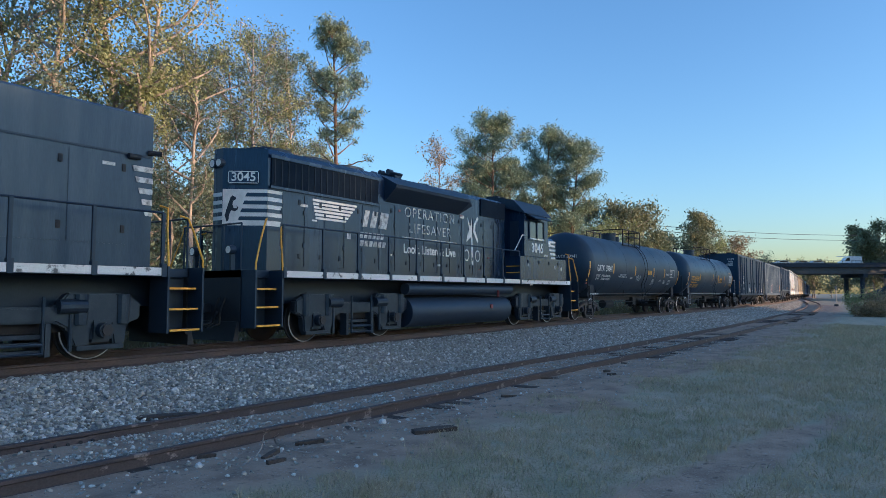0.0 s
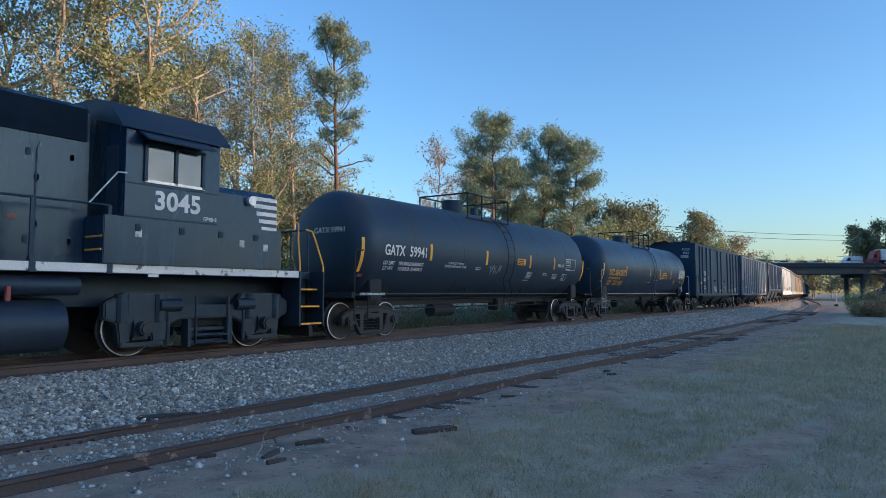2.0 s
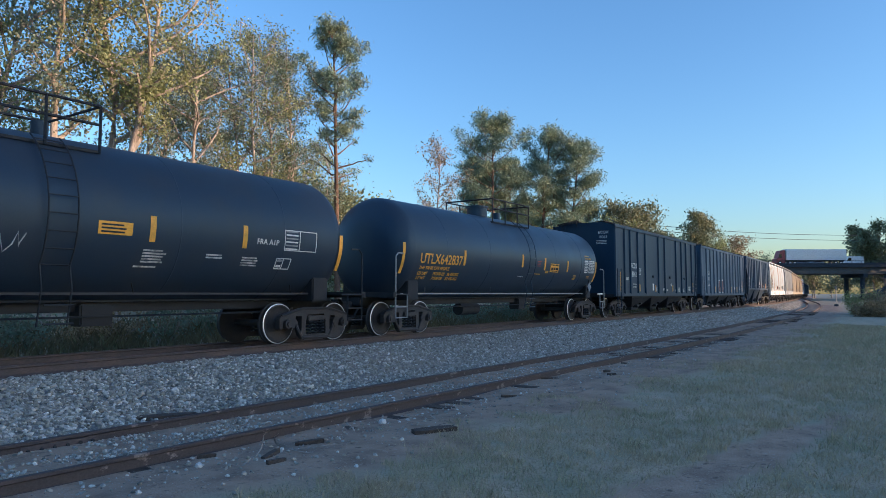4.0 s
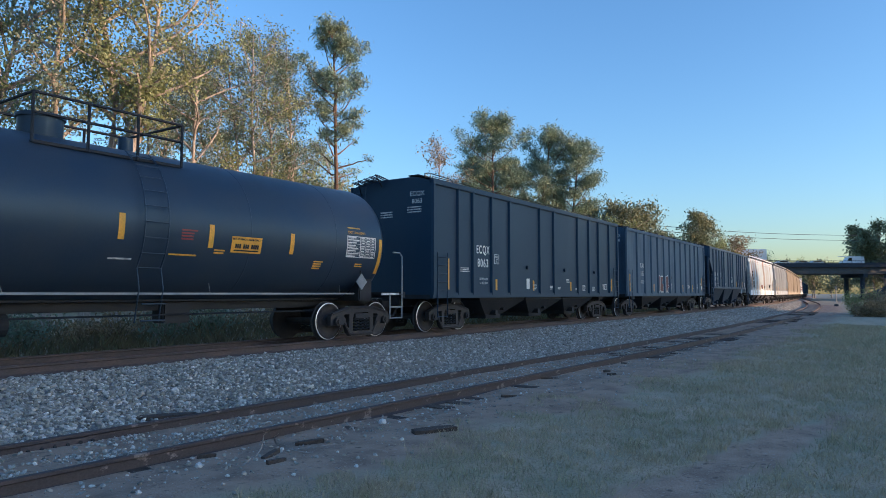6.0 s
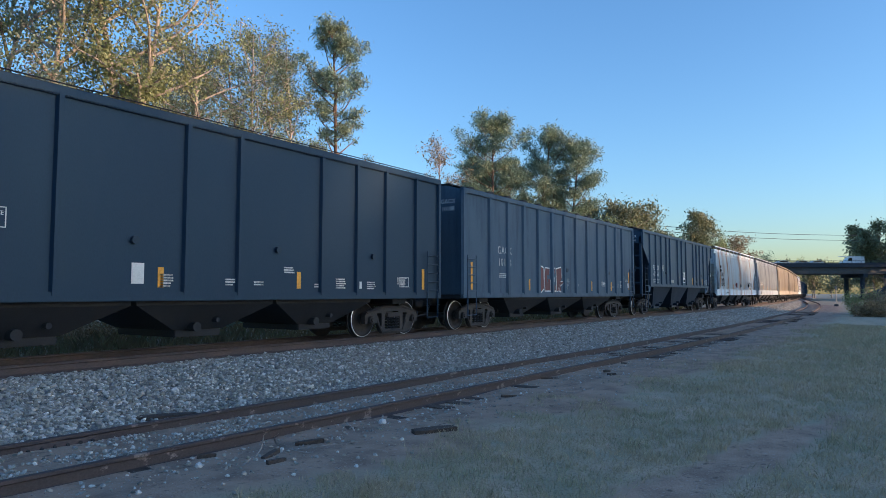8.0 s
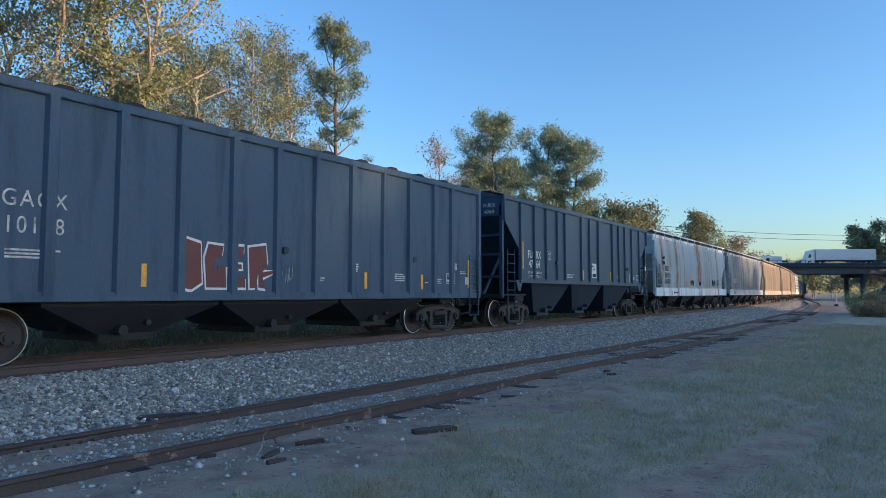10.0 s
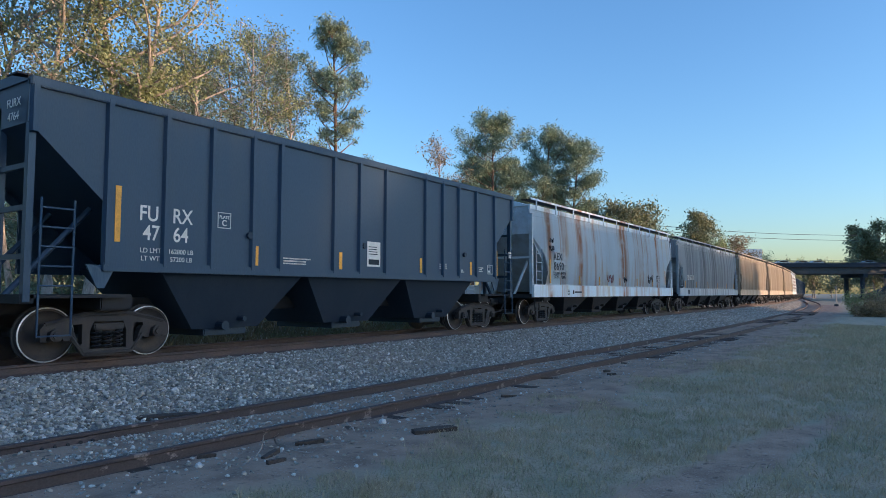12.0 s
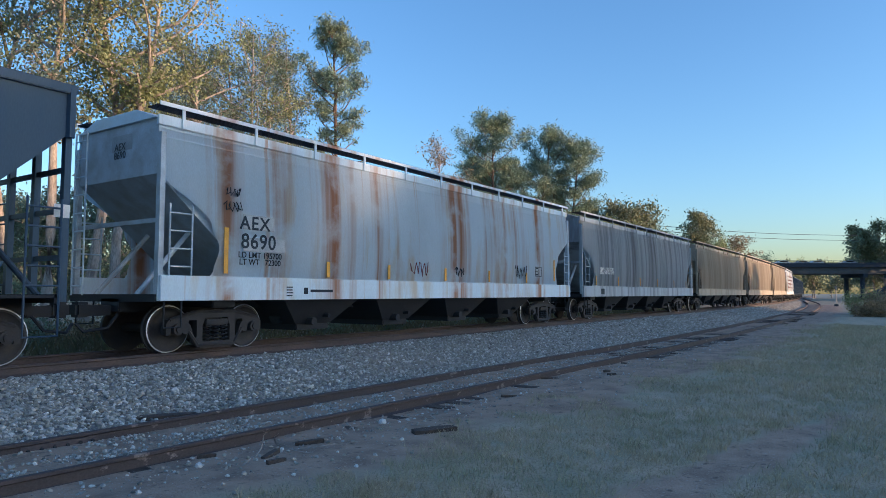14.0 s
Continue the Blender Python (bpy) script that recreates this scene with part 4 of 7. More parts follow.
# ---- the train: every car is built about its own middle, x along the line, rail top at zero ----
def wheelset(parent, x, r=0.457):
    bm = BM()
    for s in (-1, 1):
        prof = [(0.655, r * 0.30), (0.665, r * 0.80), (0.66, r * 0.85), (0.655, r * 1.06), (0.69, r * 1.055), (0.70, r), (0.79, r * 0.985), (0.80, r * 0.94),
                (0.80, r * 0.86), (0.785, r * 0.82), (0.755, r * 0.62), (0.77, r * 0.34), (0.80, r * 0.28), (0.80, r * 0.22)]
        lathe_x(bm, [(s * a, b) for a, b in prof], 32)
    lathe_x(bm, [(-1.0, 0.08), (1.0, 0.08)], 14)
    # a bolted cap with marks on the hub, so that the turning shows
    for s in (-1, 1):
        for a in (0, 2.09, 4.19):
            rod(bm, (s * 0.80, 0.055 * math.cos(a), 0.055 * math.sin(a)), (s * 1.01, 0.055 * math.cos(a), 0.055 * math.sin(a)), 0.018, 6)
    for v in bm.verts:
        v.co = Vector((-v.co.y, v.co.x, v.co.z))
    bm.normal_update()
    ob = part("wheelset", bm, IRON, parent, "rusty wheels with bright worn rims", True)
    ob.data.materials.append(STEEL)
    for p in ob.data.polygons:
        c = p.center
        rad = math.hypot(c.x, c.z)
        if rad > r * 0.93 and abs(c.y) > 0.78:
            p.material_index = 1
    ob.matrix_basis = pose(x, 0, r)
    SPINNERS.append((ob, x, r))
    return ob


SPINNERS = []


def pierced(bm, outer, holes, axis, lo, hi):
    """A plate with openings: an outline with inner outlines, pushed along one axis."""
    def loop(pts, d):
        vs = []
        for p in pts:
            c = list(p)
            c.insert(axis, d)
            vs.append(bm.verts.new(c))
        return vs
    edges, pairs = [], []
    for d in (lo, hi):
        for pts in [outer] + holes:
            vs = loop(pts, d)
            pairs.append(vs)
    k = len(pairs) // 2
    for half in (pairs[:k], pairs[k:]):
        es = [bm.edges.new((vs[i], vs[(i + 1) % len(vs)])) for vs in half for i in range(len(vs))]
        bmesh.ops.triangle_fill(bm, edges=es, use_beauty=True)
    fs = []
    for a, b in zip(pairs[:k], pairs[k:]):
        for i in range(len(a)):
            m = (i + 1) % len(a)
            fs.append(bm.faces.new((a[i], a[m], b[m], b[i])))
    bmesh.ops.recalc_face_normals(bm, faces=bm.faces[:])
    return bm


def side_frame(bm, y, base):
    """The cast side of a freight truck: a bowed beam with two slanted openings and a spring nest."""
    h = base / 2
    right = [(0.42, 0.80), (0.62, 0.76), (h - 0.08, 0.70), (h + 0.16, 0.64), (h + 0.22, 0.56), (h + 0.22, 0.36), (h + 0.13, 0.36), (h + 0.11, 0.52), (h - 0.11, 0.52), (h - 0.14, 0.36), (h - 0.24, 0.36),
             (h - 0.30, 0.44), (0.46, 0.16), (0.36, 0.08)]
    outer = right + [(-a, b) for a, b in reversed(right)]
    win = [(0.45, 0.62), (0.62, 0.62), (h - 0.25, 0.57), (h - 0.30, 0.52), (0.50, 0.27), (0.45, 0.29)]
    nest = [(-0.32, 0.20), (0.32, 0.20), (0.32, 0.50), (0.26, 0.66), (-0.26, 0.66), (-0.32, 0.50)]
    pierced(bm, outer, [win, [(-a, b) for a, b in win], nest], 1, y - 0.07, y + 0.07)
    s = 1 if y > 0 else -1
    # flanges along the upper and lower members
    pipe(bm, [(-h - 0.14, y + s * 0.05, 0.63), (-h + 0.08, y + s * 0.05, 0.69), (-0.42, y + s * 0.06, 0.785), (0.42, y + s * 0.06, 0.785), (h - 0.08, y + s * 0.05, 0.69), (h + 0.14, y + s * 0.05, 0.63)], 0.04, 6)
    pipe(bm, [(-h + 0.26, y + s * 0.05, 0.42), (-0.42, y + s * 0.06, 0.13), (0.42, y + s * 0.06, 0.13), (h - 0.26, y + s * 0.05, 0.42)], 0.04, 6)
    box(bm, -0.27, 0.27, y - 0.11, y + 0.11, 0.51, 0.63, 0.02)
    for q in (-1, 1):
        rod(bm, (q * h, y - s * 0.1, 0.457), (q * h, y + s * 0.14, 0.457), 0.105, 16)
        rod(bm, (q * h, y + s * 0.14, 0.457), (q * h, y + s * 0.17, 0.457), 0.06, 12)


def coil(v, f, x, y, z0, z1, r, turns=5, t=0.02):
    pts = []
    for i in range(turns * 8 + 1):
        a = i / 8 * 2 * math.pi
        pts.append((x + r * math.cos(a), y + r * math.sin(a), z0 + (z1 - z0) * i / (turns * 8)))
    tube(v, f, pts, [t] * len(pts), 4)


def freight_truck(parent, x):
    tr = tagged(new("truck"), "rusty cast freight truck with coil springs")
    tr.parent = parent
    tr.matrix_basis = pose(x, 0, 0)
    for y in (-1.0, 1.0):
        bm = BM()
        side_frame(bm, y, 1.778)
        part("side_frame", bm, IRON, tr)
    bm = BM()
    box(bm, -0.2, 0.2, -0.95, 0.95, 0.42, 0.72, 0.03)
    rod(bm, (0, 0, 0.6), (0, 0, 0.95), 0.2, 16)
    part("bolster", bm, DARK_IRON, tr)
    for y in (-1.0, 1.0):
        for dx in (-0.19, 0, 0.19):
            v, f = [], []
            coil(v, f, dx, y - 0.03, 0.2, 0.5, 0.075, 4, 0.017)
            raw("spring", v, f, DARK_IRON, tr)
    for dx in (-0.889, 0.889):
        wheelset(tr, dx)
    return tr


def coupler(parent, x, s):
    bm = BM()
    box(bm, x, x + s * 0.5, -0.09, 0.09, 0.72, 0.92, 0.02)
    box(bm, x + s * 0.42, x + s * 0.7, -0.17, 0.15, 0.70, 0.98, 0.05)
    pipe(bm, [(x, -0.3, 0.75), (x + s * 0.2, -0.3, 0.5), (x + s * 0.6, -0.25, 0.45), (x + s * 0.72, -0.2, 0.6)], 0.03, 6)
    part("coupler", bm, DARK_IRON, parent)


def ladder(parent, name, mat, x, y, z0, z1, w=0.42, rungs=4, r=0.018, ax=0, stirrup=0.0):
    """Two stiles and their rungs; stirrup: how far a foot loop hangs below."""
    lad = new(name)
    lad.parent = parent

    def at(d, z):
        return (x + d, y, z) if ax == 0 else (x, y + d, z)
    for d in (-w / 2, w / 2):
        part("stile", rod(BM(), at(d, z0), at(d, z1), r, 6), mat, lad)
    first = None
    for i in range(rungs):
        dz = (z1 - z0) * i / rungs
        if first is None:
            z = z0 + (z1 - z0) * 0.5 / rungs
            first = part("rung", rod(BM(), at(-w / 2, z), at(w / 2, z), r * 0.9, 6), mat, lad)
        else:
            ob = new("rung", first.data)
            ob.parent = lad
            ob.matrix_basis = pose(0, 0, dz)
    if stirrup:
        part("stirrup", pipe(BM(), [at(-w / 2, z0), at(-w / 2, z0 - stirrup), at(w / 2, z0 - stirrup), at(w / 2, z0)], 0.02, 6), mat, lad)
    return lad


def text(parent, words, x, z, size, mat, y=-1.53, align="CENTER", name="lettering", wide=1.0, shear=0.0, thin=0.0, wrap=None, gap=1.0):
    """Painted lettering on the near side, or wrapped round a tank (wrap: axis height and radius)."""
    cu = bpy.data.curves.new("lettering", "FONT")
    cu.body, cu.size, cu.align_x, cu.align_y = words, size, align, "CENTER"
    cu.extrude, cu.offset, cu.shear, cu.space_character = 0.002, thin, shear, gap
    tmp = bpy.data.objects.new("lettering", cu)
    scene.collection.objects.link(tmp)
    bpy.context.view_layer.update()
    me = bpy.data.meshes.new_from_object(tmp.evaluated_get(bpy.context.evaluated_depsgraph_get()))
    bpy.data.objects.remove(tmp)
    for v in me.vertices:
        px, pz, d = x + v.co.x * wide, z + v.co.y, v.co.z
        if wrap:
            cz, r = wrap
            a = (pz - cz) / r
            v.co = (px, -(r + 0.004 + d) * math.cos(a), cz + (r + 0.004 + d) * math.sin(a))
        else:
            v.co = (px, y - d, pz)
    me.materials.clear()
    me.materials.append(mat)
    ob = new(name, me)
    ob.parent = parent
    return ob


def plate(parent, name, x0, x1, z0, z1, mat, y=-1.53, wrap=None, label="", thick=0.003):
    bm = BM()
    if wrap:
        cz, r = wrap
        k = 8
        rows = []
        for i in range(k + 1):
            z = z0 + (z1 - z0) * i / k
            a = (z - cz) / r
            rows.append([bm.verts.new((x, -(r + t) * math.cos(a), cz + (r + t) * math.sin(a))) for x, t in ((x0, 0.006), (x1, 0.006), (x1, 0.0), (x0, 0.0))])
        for a, b in zip(rows, rows[1:]):
            for j in range(4):
                bm.faces.new((a[j], a[(j + 1) % 4], b[(j + 1) % 4], b[j]))
        bm.faces.new(rows[0])
        bm.faces.new(rows[-1])
        bmesh.ops.recalc_face_normals(bm, faces=bm.faces[:])
    else:
        box(bm, x0, x1, y - thick, y + 0.004, z0, z1)
    return part(name, bm, mat, parent, label)


def bars(parent, x, z, w, rows, mat=None, h=0.035, gap=0.05, y=-1.53, wrap=None, seed=0):
    """Small writing that cannot be read: plain bars."""
    rng = random.Random(seed)
    for i in range(rows):
        plate(parent, "small_print", x, x + w * rng.uniform(0.7, 1.0), z - i * gap - h, z - i * gap, mat or WHITE_WORN, y, wrap)


def tank_car(label, length, mat, shiny=False):
    car = tagged(new("tank_car"), label, "tank car", "cars of the freight train")
    half, r, cz = length / 2, 1.47, 2.40
    hx = half - 0.42
    prof = [(-hx, 0.05)]
    for i in range(1, 10):
        a = i / 9 * math.pi / 2
        prof.append((-hx + 0.62 * (1 - math.cos(a)), r * math.sin(a) ** 0.72))
    prof += [(-2.6, r), (2.6, r)]
    prof += [(-x, q) for x, q in reversed(prof[:10])]
    bm = BM()
    lathe_x(bm, prof, 72, 0, cz)
    part("tank_shell", bm, mat, car, "", True)
    for x in (-5.0, -2.5, 2.5, 5.0):
        bm = BM()
        lathe_x(bm, [(x - 0.012, r + 0.001), (x, r + 0.006), (x + 0.012, r + 0.001)], 56, 0, cz)
        part("weld_seam", bm, mat, car, "", True)
    bm = BM()
    for y in (-1, 1):
        # edge channel along the jacket's foot
        box(bm, -hx + 0.5, hx - 0.5, y * 1.03 - 0.02, y * 1.03 + 0.02, 1.11, 1.15)
        for i in range(4):
            xx = -hx + 1.6 + i * (2 * hx - 3.2) / 3
            rod(bm, (xx, y * 1.03, 1.12), (xx - 0.12, y * 1.14, 1.32), 0.012, 5)
    part("edge_rail", bm, GREYMARK if shiny else IRON, car)
    bm = BM()
    box(bm, -half, half, -0.33, 0.33, 0.80, 1.08, 0.02)
    box(bm, -half + 1.0, half - 1.0, -0.5, 0.5, 0.98, 1.2)
    for s in (-1, 1):
        box(bm, s * (half - 1.25) - 0.25, s * (half - 1.25) + 0.25, -1.2, 1.2, 0.95, 1.5, 0.03)
        box(bm, s * (half - 0.06) - 0.06, s * (half - 0.06) + 0.06, -1.5, 1.5, 1.03, 1.17)
        box(bm, s * (half - 0.45) - 0.4, s * (half - 0.45) + 0.4, -1.5, 1.5, 1.09, 1.13)
    # brake gear hung under the middle
    rod(bm, (-2.6, -0.25, 0.62), (-1.5, -0.25, 0.62), 0.2, 16)
    box(bm, 1.2, 1.8, -0.5, -0.1, 0.55, 0.95, 0.03)
    rod(bm, (-5.2, -0.55, 0.72), (5.2, -0.55, 0.72), 0.02, 5)
    part("underframe", bm, DARK_IRON, car)
    # manway with its platform and railings
    bm = BM()
    rod(bm, (-0.95, 0, cz + r - 0.1), (-0.95, 0, cz + r + 0.30), 0.36, 24)
    rod(bm, (-0.95, 0, cz + r + 0.30), (-0.95, 0, cz + r + 0.36), 0.4, 24)
    part("manway", bm, mat, car, "", True)
    bm = BM()
    rod(bm, (0.7, 0.15, cz + r - 0.1), (0.7, 0.15, cz + r + 0.3), 0.14, 14)
    part("safety_valve", bm, mat, car, "", True)
    bm = BM()
    zt = cz + r - 0.04
    box(bm, -1.5, 1.2, -0.95, -0.5, zt - 0.28, zt - 0.23)
    box(bm, -1.5, 1.2, 0.5, 0.95, zt - 0.28, zt - 0.23)
    for y in (-0.95, 0.95):
        for xx in (-1.5, -0.6, 0.3, 1.2):
            rod(bm, (xx, y, zt - 0.28), (xx, y, zt + 0.55), 0.026, 6)
        for dz in (0.22, 0.55):
            rod(bm, (-1.5, y, zt + dz), (1.2, y, zt + dz), 0.026, 6)
    for xx in (-1.5, 1.2):
        rod(bm, (xx, -0.95, zt + 0.55), (xx, 0.95, zt + 0.55), 0.026, 6)
    part("walkway_railing", bm, DARK_IRON, car)
    # side ladder curved over the shell
    bm = BM()
    for dx in (0.12, 0.58):
        pts = [(dx, -1.3, 0.62), (dx, -1.42, 1.2)]
        for i in range(10):
            a = -0.55 + i / 9 * 1.55
            pts.append((dx, -(r + 0.09) * math.cos(a), cz + (r + 0.09) * math.sin(a)))
        pipe(bm, pts, 0.014, 6)
    for i in range(9):
        a = -0.55 + i / 8 * 1.45
        q = (-(r + 0.09) * math.cos(a), cz + (r + 0.09) * math.sin(a))
        rod(bm, (0.12, *q), (0.58, *q), 0.011, 6)
    for z in (0.66, 0.95):
        rod(bm, (0.12, -1.5, z), (0.58, -1.5, z), 0.016, 6)
    part("side_ladder", bm, DARK_IRON if not shiny else mat, car)
    # corner handrails and end steps
    for s in (-1, 1):
        for y in (-1.48, 1.48):
            bm = BM()
            x = s * (half - 0.12)
            pipe(bm, [(x, y, 0.5), (x, y, 1.1), (x, y, 2.1), (x - s * 0.1, y, 2.2), (x - s * 0.35, y * 0.98, 2.2)], 0.022, 6)
            pipe(bm, [(x - s * 0.5, y, 1.1), (x - s * 0.5, y, 0.5), (x, y, 0.5)], 0.02, 6)
            rod(bm, (x, y, 0.78), (x - s * 0.5, y, 0.78), 0.018, 6)
            part("handrail", bm, GREYMARK if shiny else DARK_IRON, car)
        coupler(car, s * half, s)
        freight_truck(car, s * (half - 1.25))
    return car, (cz, r)


CUT = [(1.40, 1.05), (1.55, 1.15), (2.0, 1.27), (2.43, 1.08), (3.35, 0.0), (9.0, 0.0)]


def hopper_car(label, length, mat, height=4.32, ribs=14, style="flat", trim=None, belly_shade=None, rib_at=None, rib_w=0.07):
    """A covered hopper. style flat: outside ribs; round: smooth curved sides."""
    car = tagged(new("hopper_car"), label, "hopper car", "cars of the freight train")
    half, w = length / 2, 1.5
    zs = 1.10
    # discharge bays go near-black: the shade under the car is in their colour
    trim, belly_shade = trim or mat, belly_shade or DARK_IRON
    bm = BM()
    if style == "flat":
        prism(bm, [(-w, zs), (w, zs), (w, height), (0.9, height + 0.16), (-0.9, height + 0.16), (-w, height)], 0, -half, half)
    elif style == "cut":
        lo, e = zs + 0.5, half - 1.2
        for y0, y1 in ((w - 0.04, w), (-w, -w + 0.04)):
            if y0 < 0:
                part("side_sheet", bm, mat, car)
                bm = BM()
            prism(bm, [(-half, height), (half, height), (half, 3.75), (e, 2.65), (e, lo), (-e, lo), (-e, 2.65), (-half, 3.75)], 1, y0, y1)
        part("side_sheet", bm, mat, car)
        bm = BM()
        prism(bm, [(-half + 0.03, 3.75), (-half + 0.03, height), (half - 0.03, height), (half - 0.03, 3.75), (half - 2.9, lo), (-half + 2.9, lo)], 1, -w + 0.03, w - 0.03)
        top = BM()
        prism(top, [(-w, height), (w, height), (0.9, height + 0.16), (-0.9, height + 0.16)], 0, -half, half)
        part("roof", top, mat, car)
    else:
        # thin curved side sheets, cut back in a curve at both ends, over a sloped inner body
        def cut(z):
            for (za, ea), (zb, eb) in zip(CUT, CUT[1:]):
                if z <= zb:
                    f = (z - za) / (zb - za)
                    return ea + (eb - ea) * (f * f * (3 - 2 * f))
            return 0.0
        lo = zs + 0.34
        for sy in (-1, 1):
            rows = []
            for j in range(29):
                z = lo + (height - lo) * j / 28
                f = (z - lo) / (height - lo)
                b = w * (1 - 0.10 * max(0.0, (f - 0.3) / 0.7) ** 2.0 - 0.03 * max(0.0, (0.3 - f) / 0.3) ** 2)
                xe = half - 0.04 - cut(z)
                rows.append([bm.verts.new((-xe + 2 * xe * i / 24, sy * b, z)) for i in range(25)])
            fs = []
            for a, b in zip(rows, rows[1:]):
                for i in range(24):
                    fs.append(bm.faces.new((a[i], a[i + 1], b[i + 1], b[i]) if sy < 0 else (a[i + 1], a[i], b[i], b[i + 1])))
            bmesh.ops.solidify(bm, geom=fs, thickness=0.03)
            part("side_sheet", bm, mat, car, "", True)
            bm = BM()
            box(bm, -half + 0.05, half - 0.05, sy * w - 0.04, sy * w + 0.04, zs - 0.10, zs + 0.36, 0.01)
            box(bm, -half + 0.02, half - 0.02, sy * 1.36 - 0.05, sy * 1.36 + 0.03, height - 0.16, height + 0.03, 0.01)
            part("side_sill", bm, mat, car)
            bm = BM()
        we = 1.33
        prism(bm, [(-we, height - 0.02), (we, height - 0.02), (0.7, height + 0.2), (-0.7, height + 0.2)], 0, -half, half)
        inner = BM()
        prism(inner, [(-half + 0.06, 3.3), (-half + 0.06, height - 0.02), (half - 0.06, height - 0.02), (half - 0.06, 3.3), (half - 2.5, zs + 0.1), (-half + 2.5, zs + 0.1)], 1, -1.34, 1.34)
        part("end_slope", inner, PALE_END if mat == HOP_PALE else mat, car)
    part("body" if style != "round" else "roof", bm, mat, car)
    if style in ("flat", "cut"):
        rng = random.Random(int(length * 100))
        for xx in rib_at or [-half + 0.06 + i / ribs * (length - 0.12) for i in range(ribs + 1)]:
            lo = zs
            if style == "cut":
                lo = zs + 0.5
                if half - abs(xx) < 1.2:
                    lo = 3.6
            for y in (-w, w):
                bm = BM()
                s = 1 if y > 0 else -1
                rw = rib_w
                prism(bm, [(xx - rw, y), (xx - rw * 0.6, y + s * 0.075), (xx + rw * 0.6, y + s * 0.075), (xx + rw, y)], 2, lo, height - 0.03)
                part("rib", bm, trim, car)
        for y in (-1, 1):
            bm = BM()
            lo = zs if style == "flat" else zs + 0.5
            xe = half if style == "flat" else half - 1.2
            box(bm, -xe, xe, y * w - 0.06, y * w + 0.06, lo - 0.1, lo + 0.06, 0.01)
            box(bm, -half, half, y * w - 0.07, y * w + 0.07, height - 0.1, height + 0.05, 0.015)
            part("side_sill", bm, trim, car)
    # roof hatches and running board
    for i in range(7):
        bm = BM()
        xx = -half + 1.2 + i * (length - 2.4) / 6
        box(bm, xx - 0.45, xx + 0.45, -0.45, 0.45, height + 0.12, height + (0.27 if style == "round" else 0.21), 0.03)
        part("roof_hatch", bm, trim, car)
    if style == "round":
        for sy in (-1, 1):
            zr = height + 0.21
            bm = BM()
            for i in range(6):
                y = sy * (1.06 + i * 0.07)
                box(bm, -half + 0.02, half - 0.02, y - 0.02, y + 0.02, zr - 0.02, zr + 0.01)
            for i in range(int(length / 0.16)):
                xx = -half + 0.1 + i * 0.16
                box(bm, xx - 0.03, xx + 0.03, sy * 1.04, sy * 1.44, zr - 0.012, zr + 0.004)
            board = part("running_board", bm, DARK_IRON, car, "dark steel grating")
            bm = BM()
            box(bm, -half, half, sy * 1.455 - 0.012, sy * 1.455 + 0.012, zr - 0.025, zr + 0.045)
            part("edge_strip", bm, trim, board)
            for i in range(11):
                xx = -half + 0.5 + i * (length - 1.0) / 10
                bm = BM()
                box(bm, xx - 0.03, xx + 0.03, sy * 1.40 - 0.02, sy * 1.47 + 0.02, height - 0.16, zr + 0.03)
                part("bracket", bm, trim, board)
            for z in (height - 0.22, height - 0.38):
                bm = BM()
                yy = 1.5 * (1 - 0.10 * ((z - 1.44) / (height - 1.44) - 0.3) ** 2 / 0.49) + 0.004
                box(bm, -half + 0.1, half - 0.1, sy * yy - 0.006, sy * yy + 0.006, z, z + 0.018)
                part("sheet_seam", bm, trim, car)
    else:
        bm = BM()
        for y in (-0.85, 0.85):
            zr = height + 0.19
            box(bm, -half + 0.02, half - 0.02, y - 0.18, y + 0.18, zr, zr + 0.03)
            for i in range(12):
                xx = -half + 0.2 + i * (length - 0.4) / 11
                box(bm, xx - 0.02, xx + 0.02, y - 0.17, y + 0.17, height, zr)
        part("running_board", bm, DARK_IRON, car)
    # discharge hoppers
    n = {"cut": 3, "flat": 3}.get(style, 4)
    span = length - (5.6 if style != "cut" else 4.6)
    for i in range(n):
        bm = BM()
        c = -span / 2 + span * (i + 0.5) / n
        a = span / n * 0.5
        ztop = zs + (0.5 if style == "cut" else 0.15)
        k = 0.86 if style == "round" else 0.995
        bot = 0.8 if style == "cut" else 0.55
        zb = {"flat": 0.92, "cut": ztop - 0.06}.get(style, ztop - 0.18)
        prism(bm, [(c - a * k, ztop), (c + a * k, ztop), (c + a * k * 0.97, zb), (c - a * k * 0.97, zb)], 1, -1.36, 1.36)
        prism(bm, [(c - a * k * 0.97, zb), (c + a * k * 0.97, zb), (c + bot, 0.44), (c - bot, 0.44)], 1, -1.36, 1.36)
        for v in bm.verts:                     # the chute leans in below
            if v.co.z < 0.5:
                v.co.y *= 0.72
        box(bm, c - 0.52, c + 0.52, -0.97, 0.97, 0.30, 0.44, 0.02)
        rod(bm, (c - 0.2, -1.22, 0.5), (c - 0.2, -0.85, 0.5), 0.09, 10)
        rod(bm, (c + 0.25, -1.25, 0.62), (c + 0.25, -1.0, 0.62), 0.05, 10)
        part("discharge_hopper", bm, belly_shade, car)
    bm = BM()
    box(bm, -half, half, -0.32, 0.32, 0.78, 1.06, 0.02)
